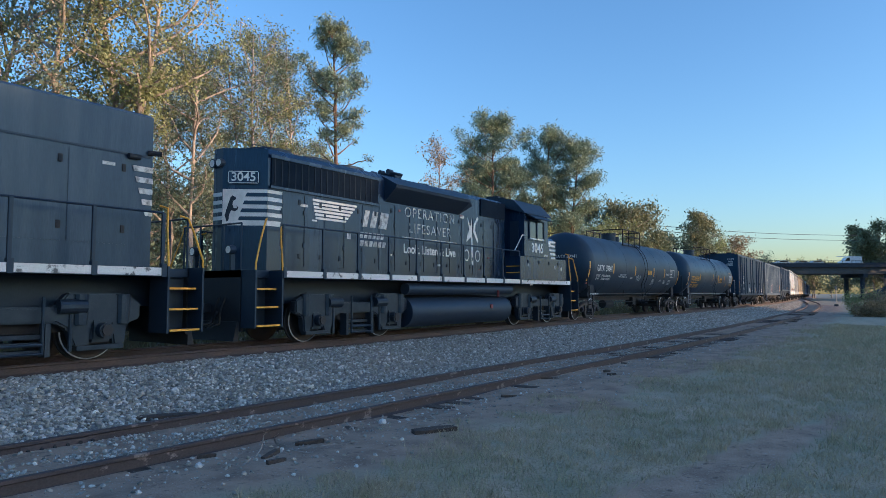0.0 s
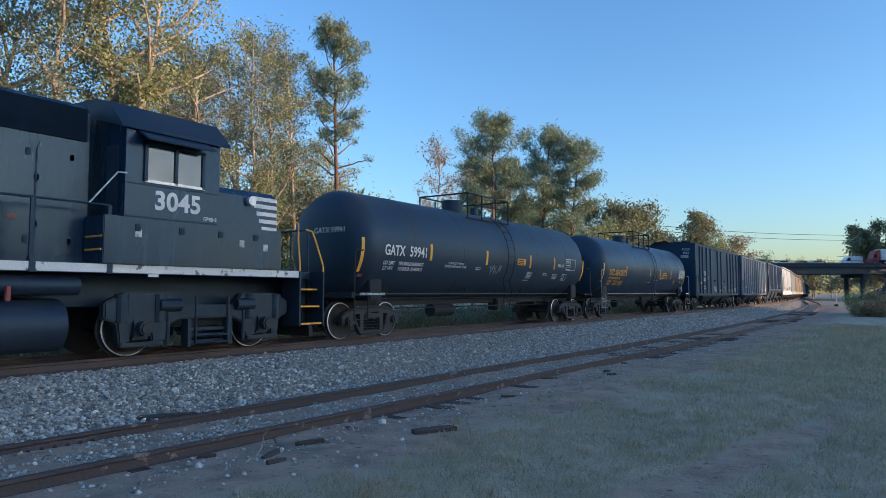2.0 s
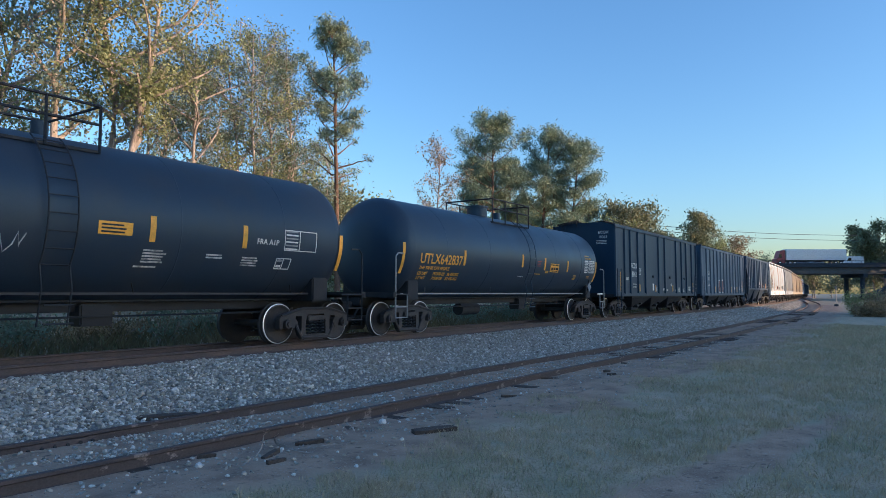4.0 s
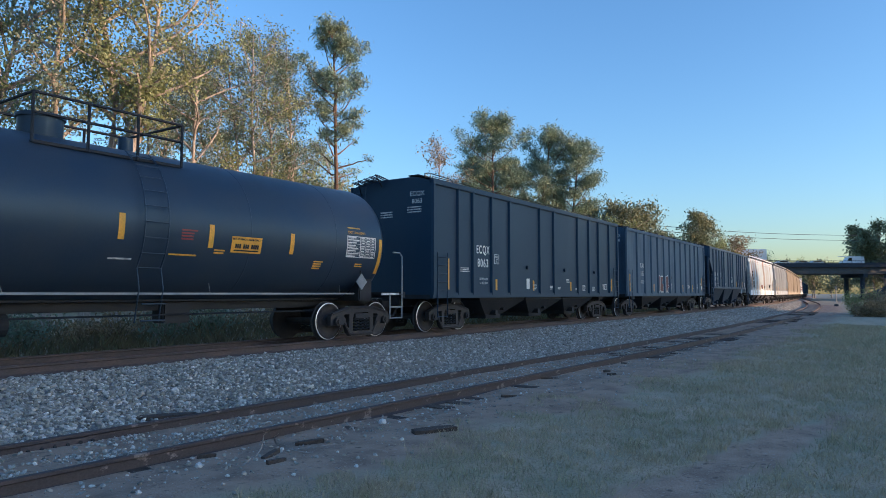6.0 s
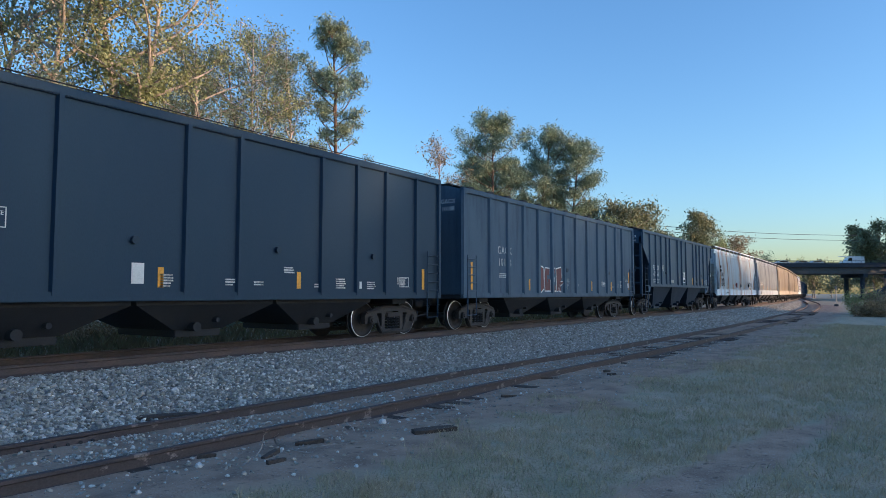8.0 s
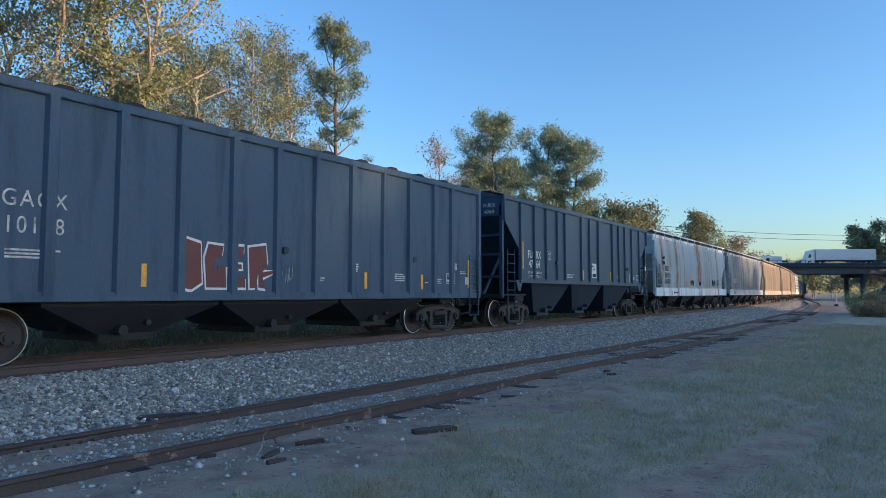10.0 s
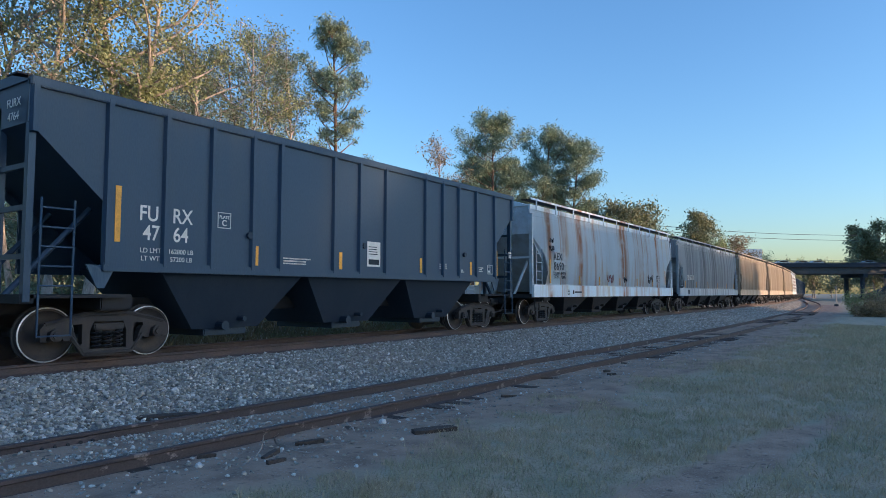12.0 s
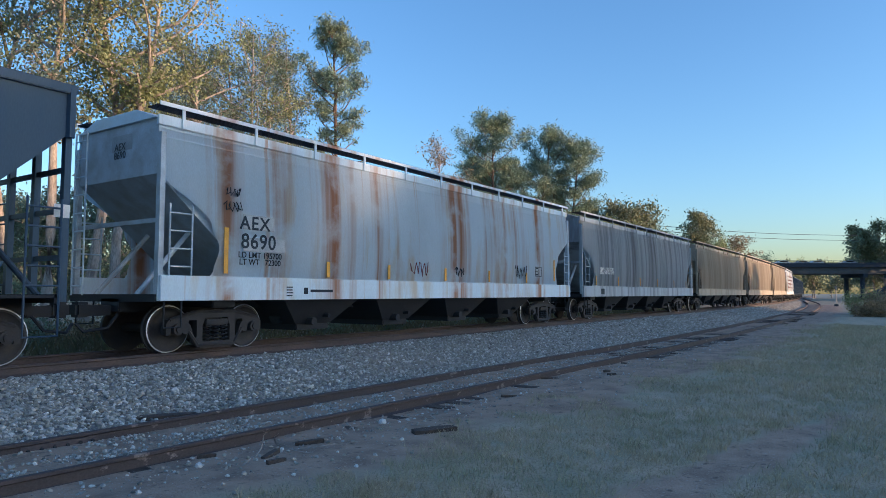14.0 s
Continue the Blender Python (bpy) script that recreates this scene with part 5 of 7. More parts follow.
    for s in (-1, 1):
        box(bm, s * (half - 1.6) - 0.28, s * (half - 1.6) + 0.28, -1.3, 1.3, 0.86, 1.12, 0.02)
        box(bm, s * (half - 0.1) - 0.1, s * (half - 0.1) + 0.1, -1.45, 1.45, 0.98, 1.12)
        if style != "flat":
            posts = BM()
            for y in (-1.42, 1.42) if style == "round" else (-1.42, 1.42, -0.45, 0.45):
                box(posts, s * (half - 0.08) - 0.05, s * (half - 0.08) + 0.05, y - 0.06, y + 0.06, 1.0, height - 0.3)
            for z in (1.7, 2.45, 3.1) if style == "cut" else (2.45,):
                box(posts, s * (half - 0.08) - 0.03, s * (half - 0.08) + 0.03, -1.42, 1.42, z - 0.04, z + 0.04)
            for y in (-0.7, 0.7):
                rod(posts, (s * (half - 0.1), y, 1.1), (s * (half - 1.4), y, 2.6), 0.05, 8)
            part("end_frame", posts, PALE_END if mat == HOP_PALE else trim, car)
            box(bm, s * (half - 0.9) - 0.85, s * (half - 0.9) + 0.85, -1.45, 1.45, 1.06, 1.11)
    rod(bm, (-half + 3.6, -0.5, 0.62), (-half + 4.5, -0.5, 0.62), 0.18, 14)
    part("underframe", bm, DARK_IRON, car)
    for s in (-1, 1):
        for y in (-1, 1):
            if style == "round":
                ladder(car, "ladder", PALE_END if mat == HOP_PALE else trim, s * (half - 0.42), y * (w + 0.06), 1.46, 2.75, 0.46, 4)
                bm = pipe(BM(), [(s * (half - 0.15), y * w, 1.0), (s * (half - 0.15), y * w, 0.52), (s * (half - 0.5), y * w, 0.52), (s * (half - 0.5), y * w, 1.0)], 0.02, 6)
                part("stirrup", bm, DARK_IRON, car)
            else:
                ladder(car, "ladder", trim, s * (half - 0.45), y * (w + 0.08), 1.1, 2.6 if style == "cut" else 2.3, 0.5, 5, stirrup=0.62)
        ladder(car, "end_ladder", trim, s * (half + 0.06), 1.1, 1.1, height, 0.42, 9, ax=1)
        coupler(car, s * half, s)
        freight_truck(car, s * (half - 1.6))
    return car


def loco_truck(parent, x):
    tr = tagged(new("truck"), "grimy two-axle locomotive truck")
    tr.parent = parent
    tr.matrix_basis = pose(x, 0, 0)
    for y in (-1.12, 1.12):
        bm = BM()
        s = 1 if y > 0 else -1
        prism(bm, [(-2.05, 0.70), (-2.05, 0.98), (-1.7, 1.14), (-0.8, 1.14), (-0.6, 0.92), (0.6, 0.92), (0.8, 1.14), (1.7, 1.14), (2.05, 0.98), (2.05, 0.70),
                   (1.82, 0.62), (1.78, 0.26), (1.58, 0.26), (1.52, 0.62), (1.22, 0.62), (1.16, 0.26), (0.92, 0.26), (0.80, 0.56), (0.62, 0.66), (-0.62, 0.66), (-0.80, 0.56),
                   (-0.92, 0.26), (-1.16, 0.26), (-1.22, 0.62), (-1.52, 0.62), (-1.58, 0.26), (-1.78, 0.26), (-1.82, 0.62)], 1, y - 0.10, y + 0.10)
        bmesh.ops.bevel(bm, geom=bm.edges[:], offset=0.03, segments=2, affect="EDGES", clamp_overlap=True)
        box(bm, -1.75, -0.95, y - 0.12, y + 0.06, 0.20, 0.28, 0.01)
        box(bm, 0.95, 1.75, y - 0.12, y + 0.06, 0.20, 0.28, 0.01)
        part("side_frame", bm, LOCO_IRON, tr)
        for ax in (-1.3715, 1.3715):
            bm = BM()
            box(bm, ax - 0.2, ax + 0.2, y + s * 0.02 - 0.1, y + s * 0.02 + 0.12, 0.32, 0.74, 0.05)
            rod(bm, (ax, y, 0.52), (ax, y + s * 0.26, 0.52), 0.13, 16)
            rod(bm, (ax - 0.36, y + s * 0.06, 0.62), (ax - 0.36, y + s * 0.06, 1.12), 0.12, 12)
            rod(bm, (ax + 0.36, y + s * 0.06, 0.62), (ax + 0.36, y + s * 0.06, 1.12), 0.12, 12)
            part("axle_box", bm, LOCO_IRON, tr)
        bm = BM()
        for k in range(3):
            box(bm, -0.42, 0.42, y + s * 0.02 - 0.06, y + s * 0.02 + 0.16, 0.18 + k * 0.12, 0.25 + k * 0.12, 0.01)
        box(bm, -0.5, -0.42, y, y + s * 0.2, 0.14, 0.66)
        box(bm, 0.42, 0.5, y, y + s * 0.2, 0.14, 0.66)
        part("leaf_spring", bm, LOCO_IRON, tr)
        bm = BM()
        yy = y + s * 0.24
        pipe(bm, [(-0.36, yy, 1.08), (-0.36, yy, 0.2), (0.36, yy, 0.2), (0.36, yy, 1.08)], 0.03, 8)
        rod(bm, (-0.36, yy, 0.34), (0.36, yy, 0.34), 0.025, 8)
        part("truck_step", bm, LOCO_IRON, tr)
        for ax in (-1.3715, 1.3715):
            bm = BM()
            rod(bm, (ax, y + s * 0.26, 0.52), (ax, y + s * 0.29, 0.52), 0.09, 16)
            for q in range(6):
                a = q * math.pi / 3
                rod(bm, (ax + 0.1 * math.cos(a), y + s * 0.24, 0.52 + 0.1 * math.sin(a)), (ax + 0.1 * math.cos(a), y + s * 0.275, 0.52 + 0.1 * math.sin(a)), 0.018, 6)
            part("journal_cap", bm, IRON, tr)
        for ax in (-0.85, 0.85):
            bm = BM()
            rod(bm, (ax - 0.22, y + s * 0.12, 0.92), (ax + 0.22, y + s * 0.12, 0.92), 0.12, 14)
            rod(bm, (ax, y + s * 0.1, 0.9), (ax, y + s * 0.1, 0.2), 0.035, 8)
            part("brake_cylinder", bm, LOCO_IRON, tr)
    bm = BM()
    box(bm, -1.0, 1.0, -1.0, 1.0, 0.5, 0.9, 0.03)
    part("transom", bm, DARK_IRON, tr)
    for dx in (-1.3715, 1.3715):
        wheelset(tr, dx, 0.508)
    return tr


def step_well(loco, x, s, y):
    """Boarding steps at a corner with yellow tread edges and handrails. s points to the loco's nearer end."""
    bm = BM()
    a, b = sorted((x, x + s * 0.72))
    box(bm, a - 0.02, a + 0.02, y - 0.28, y + 0.28, 0.42, 1.62)
    box(bm, b - 0.02, b + 0.02, y - 0.28, y + 0.28, 0.42, 1.62)
    sy = -1 if y < 0 else 1
    box(bm, a, b, y - sy * 0.26, y - sy * 0.3, 0.42, 1.5)
    part("step_frame", bm, BLACK_MATT, loco)
    for i in range(3):
        z = 0.45 + i * 0.38
        bm = BM()
        d = sy * (0.25 - i * 0.07)
        box(bm, a, b, y + d - sy * 0.3, y + d, z, z + 0.03)
        part("step", bm, BLACK_MATT, loco)
        bm = BM()
        box(bm, a + 0.05, b - 0.05, y + d, y + d + sy * 0.02, z - 0.004, z + 0.034)
        part("step_edge", bm, YELLOW, loco, "yellow step edge")
    for xx, h in ((a, 2.7), (b, 2.55)):
        bm = BM()
        dirn = -s * 0.3 if (xx - x) * s > 0.3 else -s * 0.0
        pipe(bm, [(xx, y + sy * 0.26, 0.95), (xx, y + sy * 0.26, 1.75), (xx + dirn * 0.6, y + sy * 0.2, 2.3), (xx + dirn, y + sy * 0.2, h - 0.02), (xx + dirn - s * 0.1, y + sy * 0.1, h + 0.02)], 0.02, 8)
        part("handrail", bm, YELLOW, loco, "yellow grab rail")


def railing(loco, x0, x1, y, z0, posts):
    bm = BM()
    rod(bm, (x0, y, z0 + 0.98), (x1, y, z0 + 0.98), 0.02, 8)
    part("handrail", bm, BLACK_MATT, loco)
    for i in range(posts):
        x = x0 + (x1 - x0) * i / (posts - 1)
        bm = BM()
        box(bm, x - 0.03, x + 0.03, y - 0.02, y + 0.02, z0 - 0.02, z0 + 0.98)
        box(bm, x - 0.045, x + 0.045, y - 0.075, y + 0.02, z0 - 0.17, z0 + 0.06)
        part("stanchion", bm, BLACK_MATT, loco)


def loco_frame(loco, half, deck=1.60):
    bm = BM()
    box(bm, -half + 0.75, half - 0.75, -1.46, 1.46, deck - 0.16, deck, 0.01)
    box(bm, -half, half, -1.05, 1.05, deck - 0.16, deck)
    box(bm, -half + 0.3, half - 0.3, -0.5, 0.5, 0.9, deck - 0.1)
    part("deck", bm, BLACK_MATT, loco)
    for y in (-1, 1):
        bm = BM()
        box(bm, -half + 0.8, half - 0.8, y * 1.462, y * 1.475, deck - 0.15, deck - 0.01)
        part("sill_stripe", bm, WHITE_CHIPPED, loco, "white sill stripe")
    for s in (-1, 1):
        bm = BM()
        box(bm, s * (half - 0.04) - 0.04, s * (half - 0.04) + 0.04, -1.05, 1.05, 0.35, deck, 0.01)
        prism(bm, [(s * half, 0.15), (s * (half + 0.14), 0.15), (s * (half + 0.05), 0.55), (s * half, 0.55)], 1, -1.0, 1.0)
        part("pilot", bm, DARK_IRON, loco)
        for y in (-0.55, -0.35, 0.35, 0.5, 0.7):
            bm = BM()
            pipe(bm, [(s * half, y, 1.05), (s * (half + 0.12), y, 0.8), (s * (half + 0.14), y, 0.5), (s * (half + 0.3), y * 0.9, 0.42)], 0.025, 6)
            part("air_hose", bm, RUBBER, loco)
        for y in (-1.2, 1.2):
            step_well(loco, s * (half - 0.75), s, y)
        bm = BM()
        for y in (-0.98, -0.4, 0.4, 0.98):
            rod(bm, (s * (half - 0.04), y, deck), (s * (half - 0.04), y, deck + 0.98), 0.02, 6)
        rod(bm, (s * (half - 0.04), -0.98, deck + 0.98), (s * (half - 0.04), 0.98, deck + 0.98), 0.02, 6)
        part("end_railing", bm, BLACK_MATT, loco)
        coupler(loco, s * half, s)


def hood_end_stripes(loco, x, s, half_w, z0, z1):
    """Five slanted white bars that wrap the hood's end and flank."""
    k = 5
    h = (z1 - z0) / (2 * k - 1)
    for i in range(k):
        za = z0 + i * 2 * h
        bm = BM()
        box(bm, x, x + s * 0.006, -half_w, half_w, za, za + h)
        part("stripe", bm, WHITE, loco, "white end stripe")


def tank_outline():
    """Rounded section of a fuel tank."""
    near = [(-0.98, 0.2)] + [(-1.0 - 0.42 * math.sin(a), 0.62 - 0.42 * math.cos(a)) for a in [i * math.pi / 12 for i in range(1, 12)]] + [(-0.98, 1.05)]
    return near + [(-a, b) for a, b in reversed(near)]


def second_loco():
    """The unit with its long hood leading and its cab to the rear."""
    loco = tagged(new("locomotive"), "black diesel road switcher with white lettering and yellow steps", "locomotive", "engines of the freight train")
    half, deck = 8.35, 1.63
    loco_frame(loco, half, deck)
    hw, top = 0.90, 4.38
    h0, h1 = -half + 0.17, 3.2
    fx, fy = 0.62, 0.75                    # how far each slanted corner of the hood's end runs
    bm = BM()
    prism(bm, [(-hw, deck), (hw, deck), (hw, top - 0.16), (hw - 0.16, top), (-hw + 0.16, top), (-hw, top - 0.16)], 0, h0 + fx, h1)
    prism(bm, [(h0 + fx, -hw), (h0, -hw + fy), (h0, hw - fy), (h0 + fx, hw)], 2, deck, top - 0.05)
    part("long_hood", bm, BLACK, loco)
    for y in (-1, 1):
        bm = BM()
        box(bm, h0 + 0.7, -3.8, y * (hw - 0.02), y * (hw + 0.03), 3.52, 4.14)
        part("radiator_grille", bm, DARK_VOID, loco, "dark radiator mesh")
        for i in range(17):
            bm = BM()
            x = h0 + 0.78 + i * 0.205
            box(bm, x, x + 0.025, y * (hw + 0.03), y * (hw + 0.042), 3.54, 4.12)
            part("grille_bar", bm, INK, loco)
        bm = BM()
        box(bm, h0 + 0.66, -3.75, y * (hw + 0.03), y * (hw + 0.06), 4.14, 4.22)
        box(bm, h0 + 0.66, -3.75, y * (hw + 0.03), y * (hw + 0.06), 3.46, 3.52)
        part("grille_frame", bm, BLACK, loco)
        # flared housing along the roof's edge, with a slanted end
        bm = BM()
        v = []
        for x, k in ((-3.5, 1.0), (0.2, 1.0), (0.95, 0.12)):
            v.append([bm.verts.new(p) for p in ((x, y * hw, 3.62 + (1 - k) * 0.4), (x, y * (hw + 0.40 * k), 3.98), (x, y * (hw + 0.42 * k), 4.06), (x, y * (hw - 0.2), 4.39), (x, y * (hw - 0.2), 3.62))])
        fs = [bm.faces.new(v[0]), bm.faces.new(v[-1])]
        for a, b in zip(v, v[1:]):
            fs += [bm.faces.new((a[i], a[(i + 1) % 5], b[(i + 1) % 5], b[i])) for i in range(5)]
        bmesh.ops.recalc_face_normals(bm, faces=fs)
        part("blower_flare", bm, BLACK_MATT, loco)
        bm = BM()
        box(bm, 1.5, h1 - 0.06, y * (hw - 0.02), y * (hw + 0.04), 3.72, 4.28)
        part("intake_grille", bm, DARK_VOID, loco, "dark intake mesh")
    for i in range(3):
        bm = BM()
        x = h0 + 1.35 + i * 1.3
        rod(bm, (x, 0, top - 0.02), (x, 0, top + 0.10), 0.6, 28)
        rod(bm, (x, 0, top + 0.10), (x, 0, top + 0.14), 0.48, 28)
        part("radiator_fan", bm, BLACK_MATT, loco)
    for x in (-1.0, 0.7):
        bm = BM()
        rod(bm, (x, 0, top - 0.02), (x, 0, top + 0.1), 0.5, 24)
        part("roof_fan", bm, BLACK_MATT, loco)
    bm = BM()
    box(bm, -2.3, -2.0, -0.3, 0.3, top, top + 0.2)
    for i in range(5):
        y = -0.3 + i * 0.15
        rod(bm, (-2.4, y, top + 0.26), (-1.95, y, top + 0.26), 0.03, 8)
        rod(bm, (-2.03 if i % 2 else -2.45, y, top + 0.26), (-1.85 if i % 2 else -2.63, y, top + 0.26), 0.075, 12)
    part("air_horn", bm, BLACK_MATT, loco)
    for i in range(15):
        x = h0 + 1.02 + i * 0.68
        if x > h1 - 0.6:
            break
        bm = BM()
        zt = 3.42 if x < -3.9 else 3.58
        box(bm, x + 0.02, x + 0.64, -hw - 0.014, -hw + 0.0, deck + 0.12, zt, 0.008)
        part("hood_door", bm, BLACK, loco)
        for z in (zt - 0.24, deck + 0.3):
            bm = BM()
            box(bm, x + 0.50, x + 0.58, -hw - 0.03, -hw - 0.01, z, z + 0.12, 0.008)
            part("door_latch", bm, INK, loco)
        for z in (2.95, 2.2):
            bm = BM()
            box(bm, x - 0.02, x + 0.03, -hw - 0.03, -hw - 0.01, z, z + 0.1)
            part("hinge", bm, BLACK_MATT, loco)
    # cab
    c0, c1 = 3.5, 5.4
    bm = BM()
    prism(bm, [(-1.52, deck), (1.52, deck), (1.52, 4.02), (1.1, 4.42), (0.5, 4.54), (-0.5, 4.54), (-1.1, 4.42), (-1.52, 4.02)], 0, c0, c1)
    part("cab", bm, BLACK, loco)
    bm = BM()
    prism(bm, [(-1.6, 3.96), (-1.56, 4.03), (-1.14, 4.46), (-0.5, 4.59), (0.5, 4.59), (1.14, 4.46), (1.56, 4.03), (1.6, 3.96), (1.5, 3.98), (0, 4.4), (-1.5, 3.98)], 0, c0 - 0.12, c1 + 0.2)
    for x in (c0 + 0.1, c0 + 0.5, c1 - 0.2):
        box(bm, x, x + 0.25, -0.4, 0.1, 4.58, 4.68, 0.02)
    part("cab_roof", bm, BLACK_MATT, loco)
    for y in (-1, 1):
        bm = BM()
        box(bm, c0 + 0.38, c1 - 0.38, y * 1.522, y * 1.532, 3.12, 3.74, 0.003)
        w = part("cab_window", bm, CAB_GLASS, loco, "cab side window that mirrors the sky")
        for xx in (c0 + 0.33, c0 + 0.92, c1 - 0.41):
            bm = BM()
            box(bm, xx, xx + 0.06, y * 1.53, y * 1.56, 3.08, 3.78)
            part("window_frame", bm, BLACK_MATT, w)
        for z in (3.07, 3.73):
            bm = BM()
            box(bm, c0 + 0.33, c1 - 0.35, y * 1.53, y * 1.56, z, z + 0.05)
            part("window_frame", bm, STEEL if z < 3.2 else BLACK_MATT, w)
        bm = BM()
        prism(bm, [(y * 1.53, 3.92), (y * 1.85, 3.76), (y * 1.86, 3.79), (y * 1.53, 3.97)], 0, c0 + 0.2, c1 - 0.3)
        part("sunshade", bm, BLACK_MATT, loco)
        bm = BM()
        box(bm, c0 - 0.35, 7.0, y * 0.92, y * 1.53, deck, 2.44, 0.015)
        part("battery_box", bm, BLACK, loco)
        for i in range(4):
            bm = BM()
            x = c0 + 0.2 + i * 0.85
            box(bm, x, x + 0.1, y * 1.53, y * 1.545, 2.2, 2.32)
            part("box_latch", bm, INK, loco)
    bm = BM()
    box(bm, c0 - 0.02, c0, -1.3, -0.95, deck + 0.2, 3.7, 0.004)
    part("cab_door", bm, BLACK_MATT, loco)
    # short nose and its stripes
    n1 = half - 0.95
    bm = BM()
    prism(bm, [(-0.9, deck), (0.9, deck), (0.9, 3.2), (0.74, 3.34), (-0.74, 3.34), (-0.9, 3.2)], 0, c1, n1)
    part("short_nose", bm, BLACK, loco)
    for i in range(5):
        z = 2.5 + i * 0.16
        bm = BM()
        box(bm, n1 - 0.42 - 0.07 * i, n1 + 0.005, -0.906, 0.906, z, z + 0.085)
        part("stripe", bm, WHITE, loco, "white nose stripe")
    bm = BM()
    rod(bm, (n1 - 0.75, -0.9, 3.1), (n1 - 0.75, -1.0, 3.1), 0.1, 16)
    part("class_light", bm, STEEL, loco)
    for y in (-1, 1):
        bm = BM()
        pipe(bm, [(2.2, y * 1.42, deck + 0.98), (c0 - 0.55, y * 1.42, deck + 0.98), (c0 - 0.12, y * 1.5, deck + 1.55), (c0 + 0.02, y * 1.54, deck + 1.55)], 0.016, 8)
        part("cab_handrail", bm, STEEL, loco)
        bm = BM()
        box(bm, c0 + 0.02, c1 - 0.02, y * 1.525, y * 1.535, 2.44, 2.47)
        box(bm, c0 + 0.02, c1 - 0.02, y * 1.525, y * 1.535, 3.02, 3.04)
        part("panel_seam", bm, BLACK_MATT, loco)
    for k in range(2):
        bm = BM()
        box(bm, c0 - 0.38, c0 - 0.36, -1.5, -1.0, deck + 0.22 + 0.22 * k, deck + 0.25 + 0.22 * k)
        part("step_edge", bm, YELLOW, loco, "yellow step edge")
    bm = BM()
    box(bm, 2.35, 2.95, -hw - 0.03, -hw, deck + 0.15, 3.5, 0.01)
    part("side_door", bm, BLACK, loco, "tall black door in the hood")
    # tank and side gear between the trucks
    bm = BM()
    prism(bm, tank_outline(), 0, -2.9, 2.7)
    part("fuel_tank", bm, BLACK_MATT, loco, "", True)
    for y in (-1.22, 1.22):
        bm = BM()
        rod(bm, (-3.0, y, 1.26), (2.9, y, 1.26), 0.16, 18)
        part("air_reservoir", bm, BLACK_MATT, loco, "", True)
    bm = BM()
    rod(bm, (1.35, -1.44, 0.72), (1.35, -1.34, 0.72), 0.07, 14)
    part("filler_cap", bm, RED, loco, "faded red filler cap")
    bm = BM()
    box(bm, 1.77, 1.84, -1.44, -1.38, 1.02, 1.24, 0.01)
    part("emergency_pull", bm, RED, loco, "red emergency shutoff plate")
    railing(loco, -half + 0.8, 3.3, -1.42, deck, 10)
    railing(loco, -half + 0.8, 3.3, 1.42, deck, 10)
    for s in (-1, 1):
        loco_truck(loco, s * 5.18 + 0.25)
    # slanted corner of the hood's end: number board, striped white panel with its emblem
    d = Vector((fx, -fy, 0)).normalized()
    nrm = Vector((-fy, -fx, 0)).normalized()
    run = math.hypot(fx, fy)

    def facet(bm, outline, t0, t1):
        """An outline of (along, height) laid on the slanted corner, from t0 to t1 proud of it."""
        prism(bm, outline, 2, t0, t1)
        for v in bm.verts:
            p = Vector((h0, -hw + fy, 0)) + d * v.co.x + nrm * v.co.z
            v.co = (p.x, p.y, v.co.y)
        bmesh.ops.recalc_face_normals(bm, faces=bm.faces[:])
        return bm

    z0, z1 = 2.62, 3.42
    part("end_panel", facet(BM(), [(0.01, z0), (run, z0), (run, z1), (0.01, z1)], -0.002, 0.006), WHITE, loco, "white striped panel on the hood end")
    bm = BM()
    prism(bm, [(h0 + fx, z0), (h0 + fx + 0.36, z0), (h0 + fx + 0.56, z1), (h0 + fx, z1)], 1, -hw - 0.006, -hw + 0.002)
    part("end_panel", bm, WHITE, loco, "white striped panel on the hood flank")
    for i in range(4):
        z = z0 + 0.115 + i * 0.175
        a = 0.34 + 0.05 * i
        part("end_stripe", facet(BM(), [(a, z), (run, z), (run, z + 0.085), (a + 0.04, z + 0.085)], 0.006, 0.009), BLACK, loco)
        bm = BM()
        box(bm, h0 + fx, h0 + fx + 0.62, -hw - 0.010, -hw - 0.002, z, z + 0.085)
        part("end_stripe", bm, BLACK, loco)
        bm = BM()
        box(bm, h0 - 0.008, h0, -hw + fy, hw - fy, z, z + 0.085)
        part("end_stripe", bm, WHITE, loco, "white end stripe")
    emblem = [(0.1, 2.7), (0.14, 2.72), (0.16, 2.86), (0.2, 2.95), (0.27, 2.93), (0.33, 2.96), (0.35, 3.02), (0.31, 3.06), (0.32, 3.0), (0.25, 3.0), (0.22, 3.08), (0.24, 3.16),
              (0.3, 3.2), (0.29, 3.24), (0.22, 3.28), (0.18, 3.24), (0.13, 3.08), (0.09, 2.95), (0.06, 2.84), (0.08, 2.78)]
    part("emblem", facet(BM(), emblem, 0.006, 0.009), INK, loco)
    for y, z, r in ((-0.1, 4.0, 0.1), (0.12, 4.0, 0.1), (-0.62, 2.06, 0.1), (0.62, 2.06, 0.1)):
        bm = BM()
        x = h0 if z > 3 else h0 - 0.1
        rod(bm, (x + 0.06, y, z), (x - 0.08, y, z), r, 18)
        if z < 3:
            box(bm, x - 0.02, x + 0.08, y - 0.03, y + 0.03, deck, z)
        lamp = part("headlight", bm, BLACK_MATT, loco, "round headlight in a black housing")
        bm = BM()
        rod(bm, (x - 0.08, y, z), (x - 0.086, y, z), r * 0.78, 18)
        part("lens", bm, STEEL, lamp)
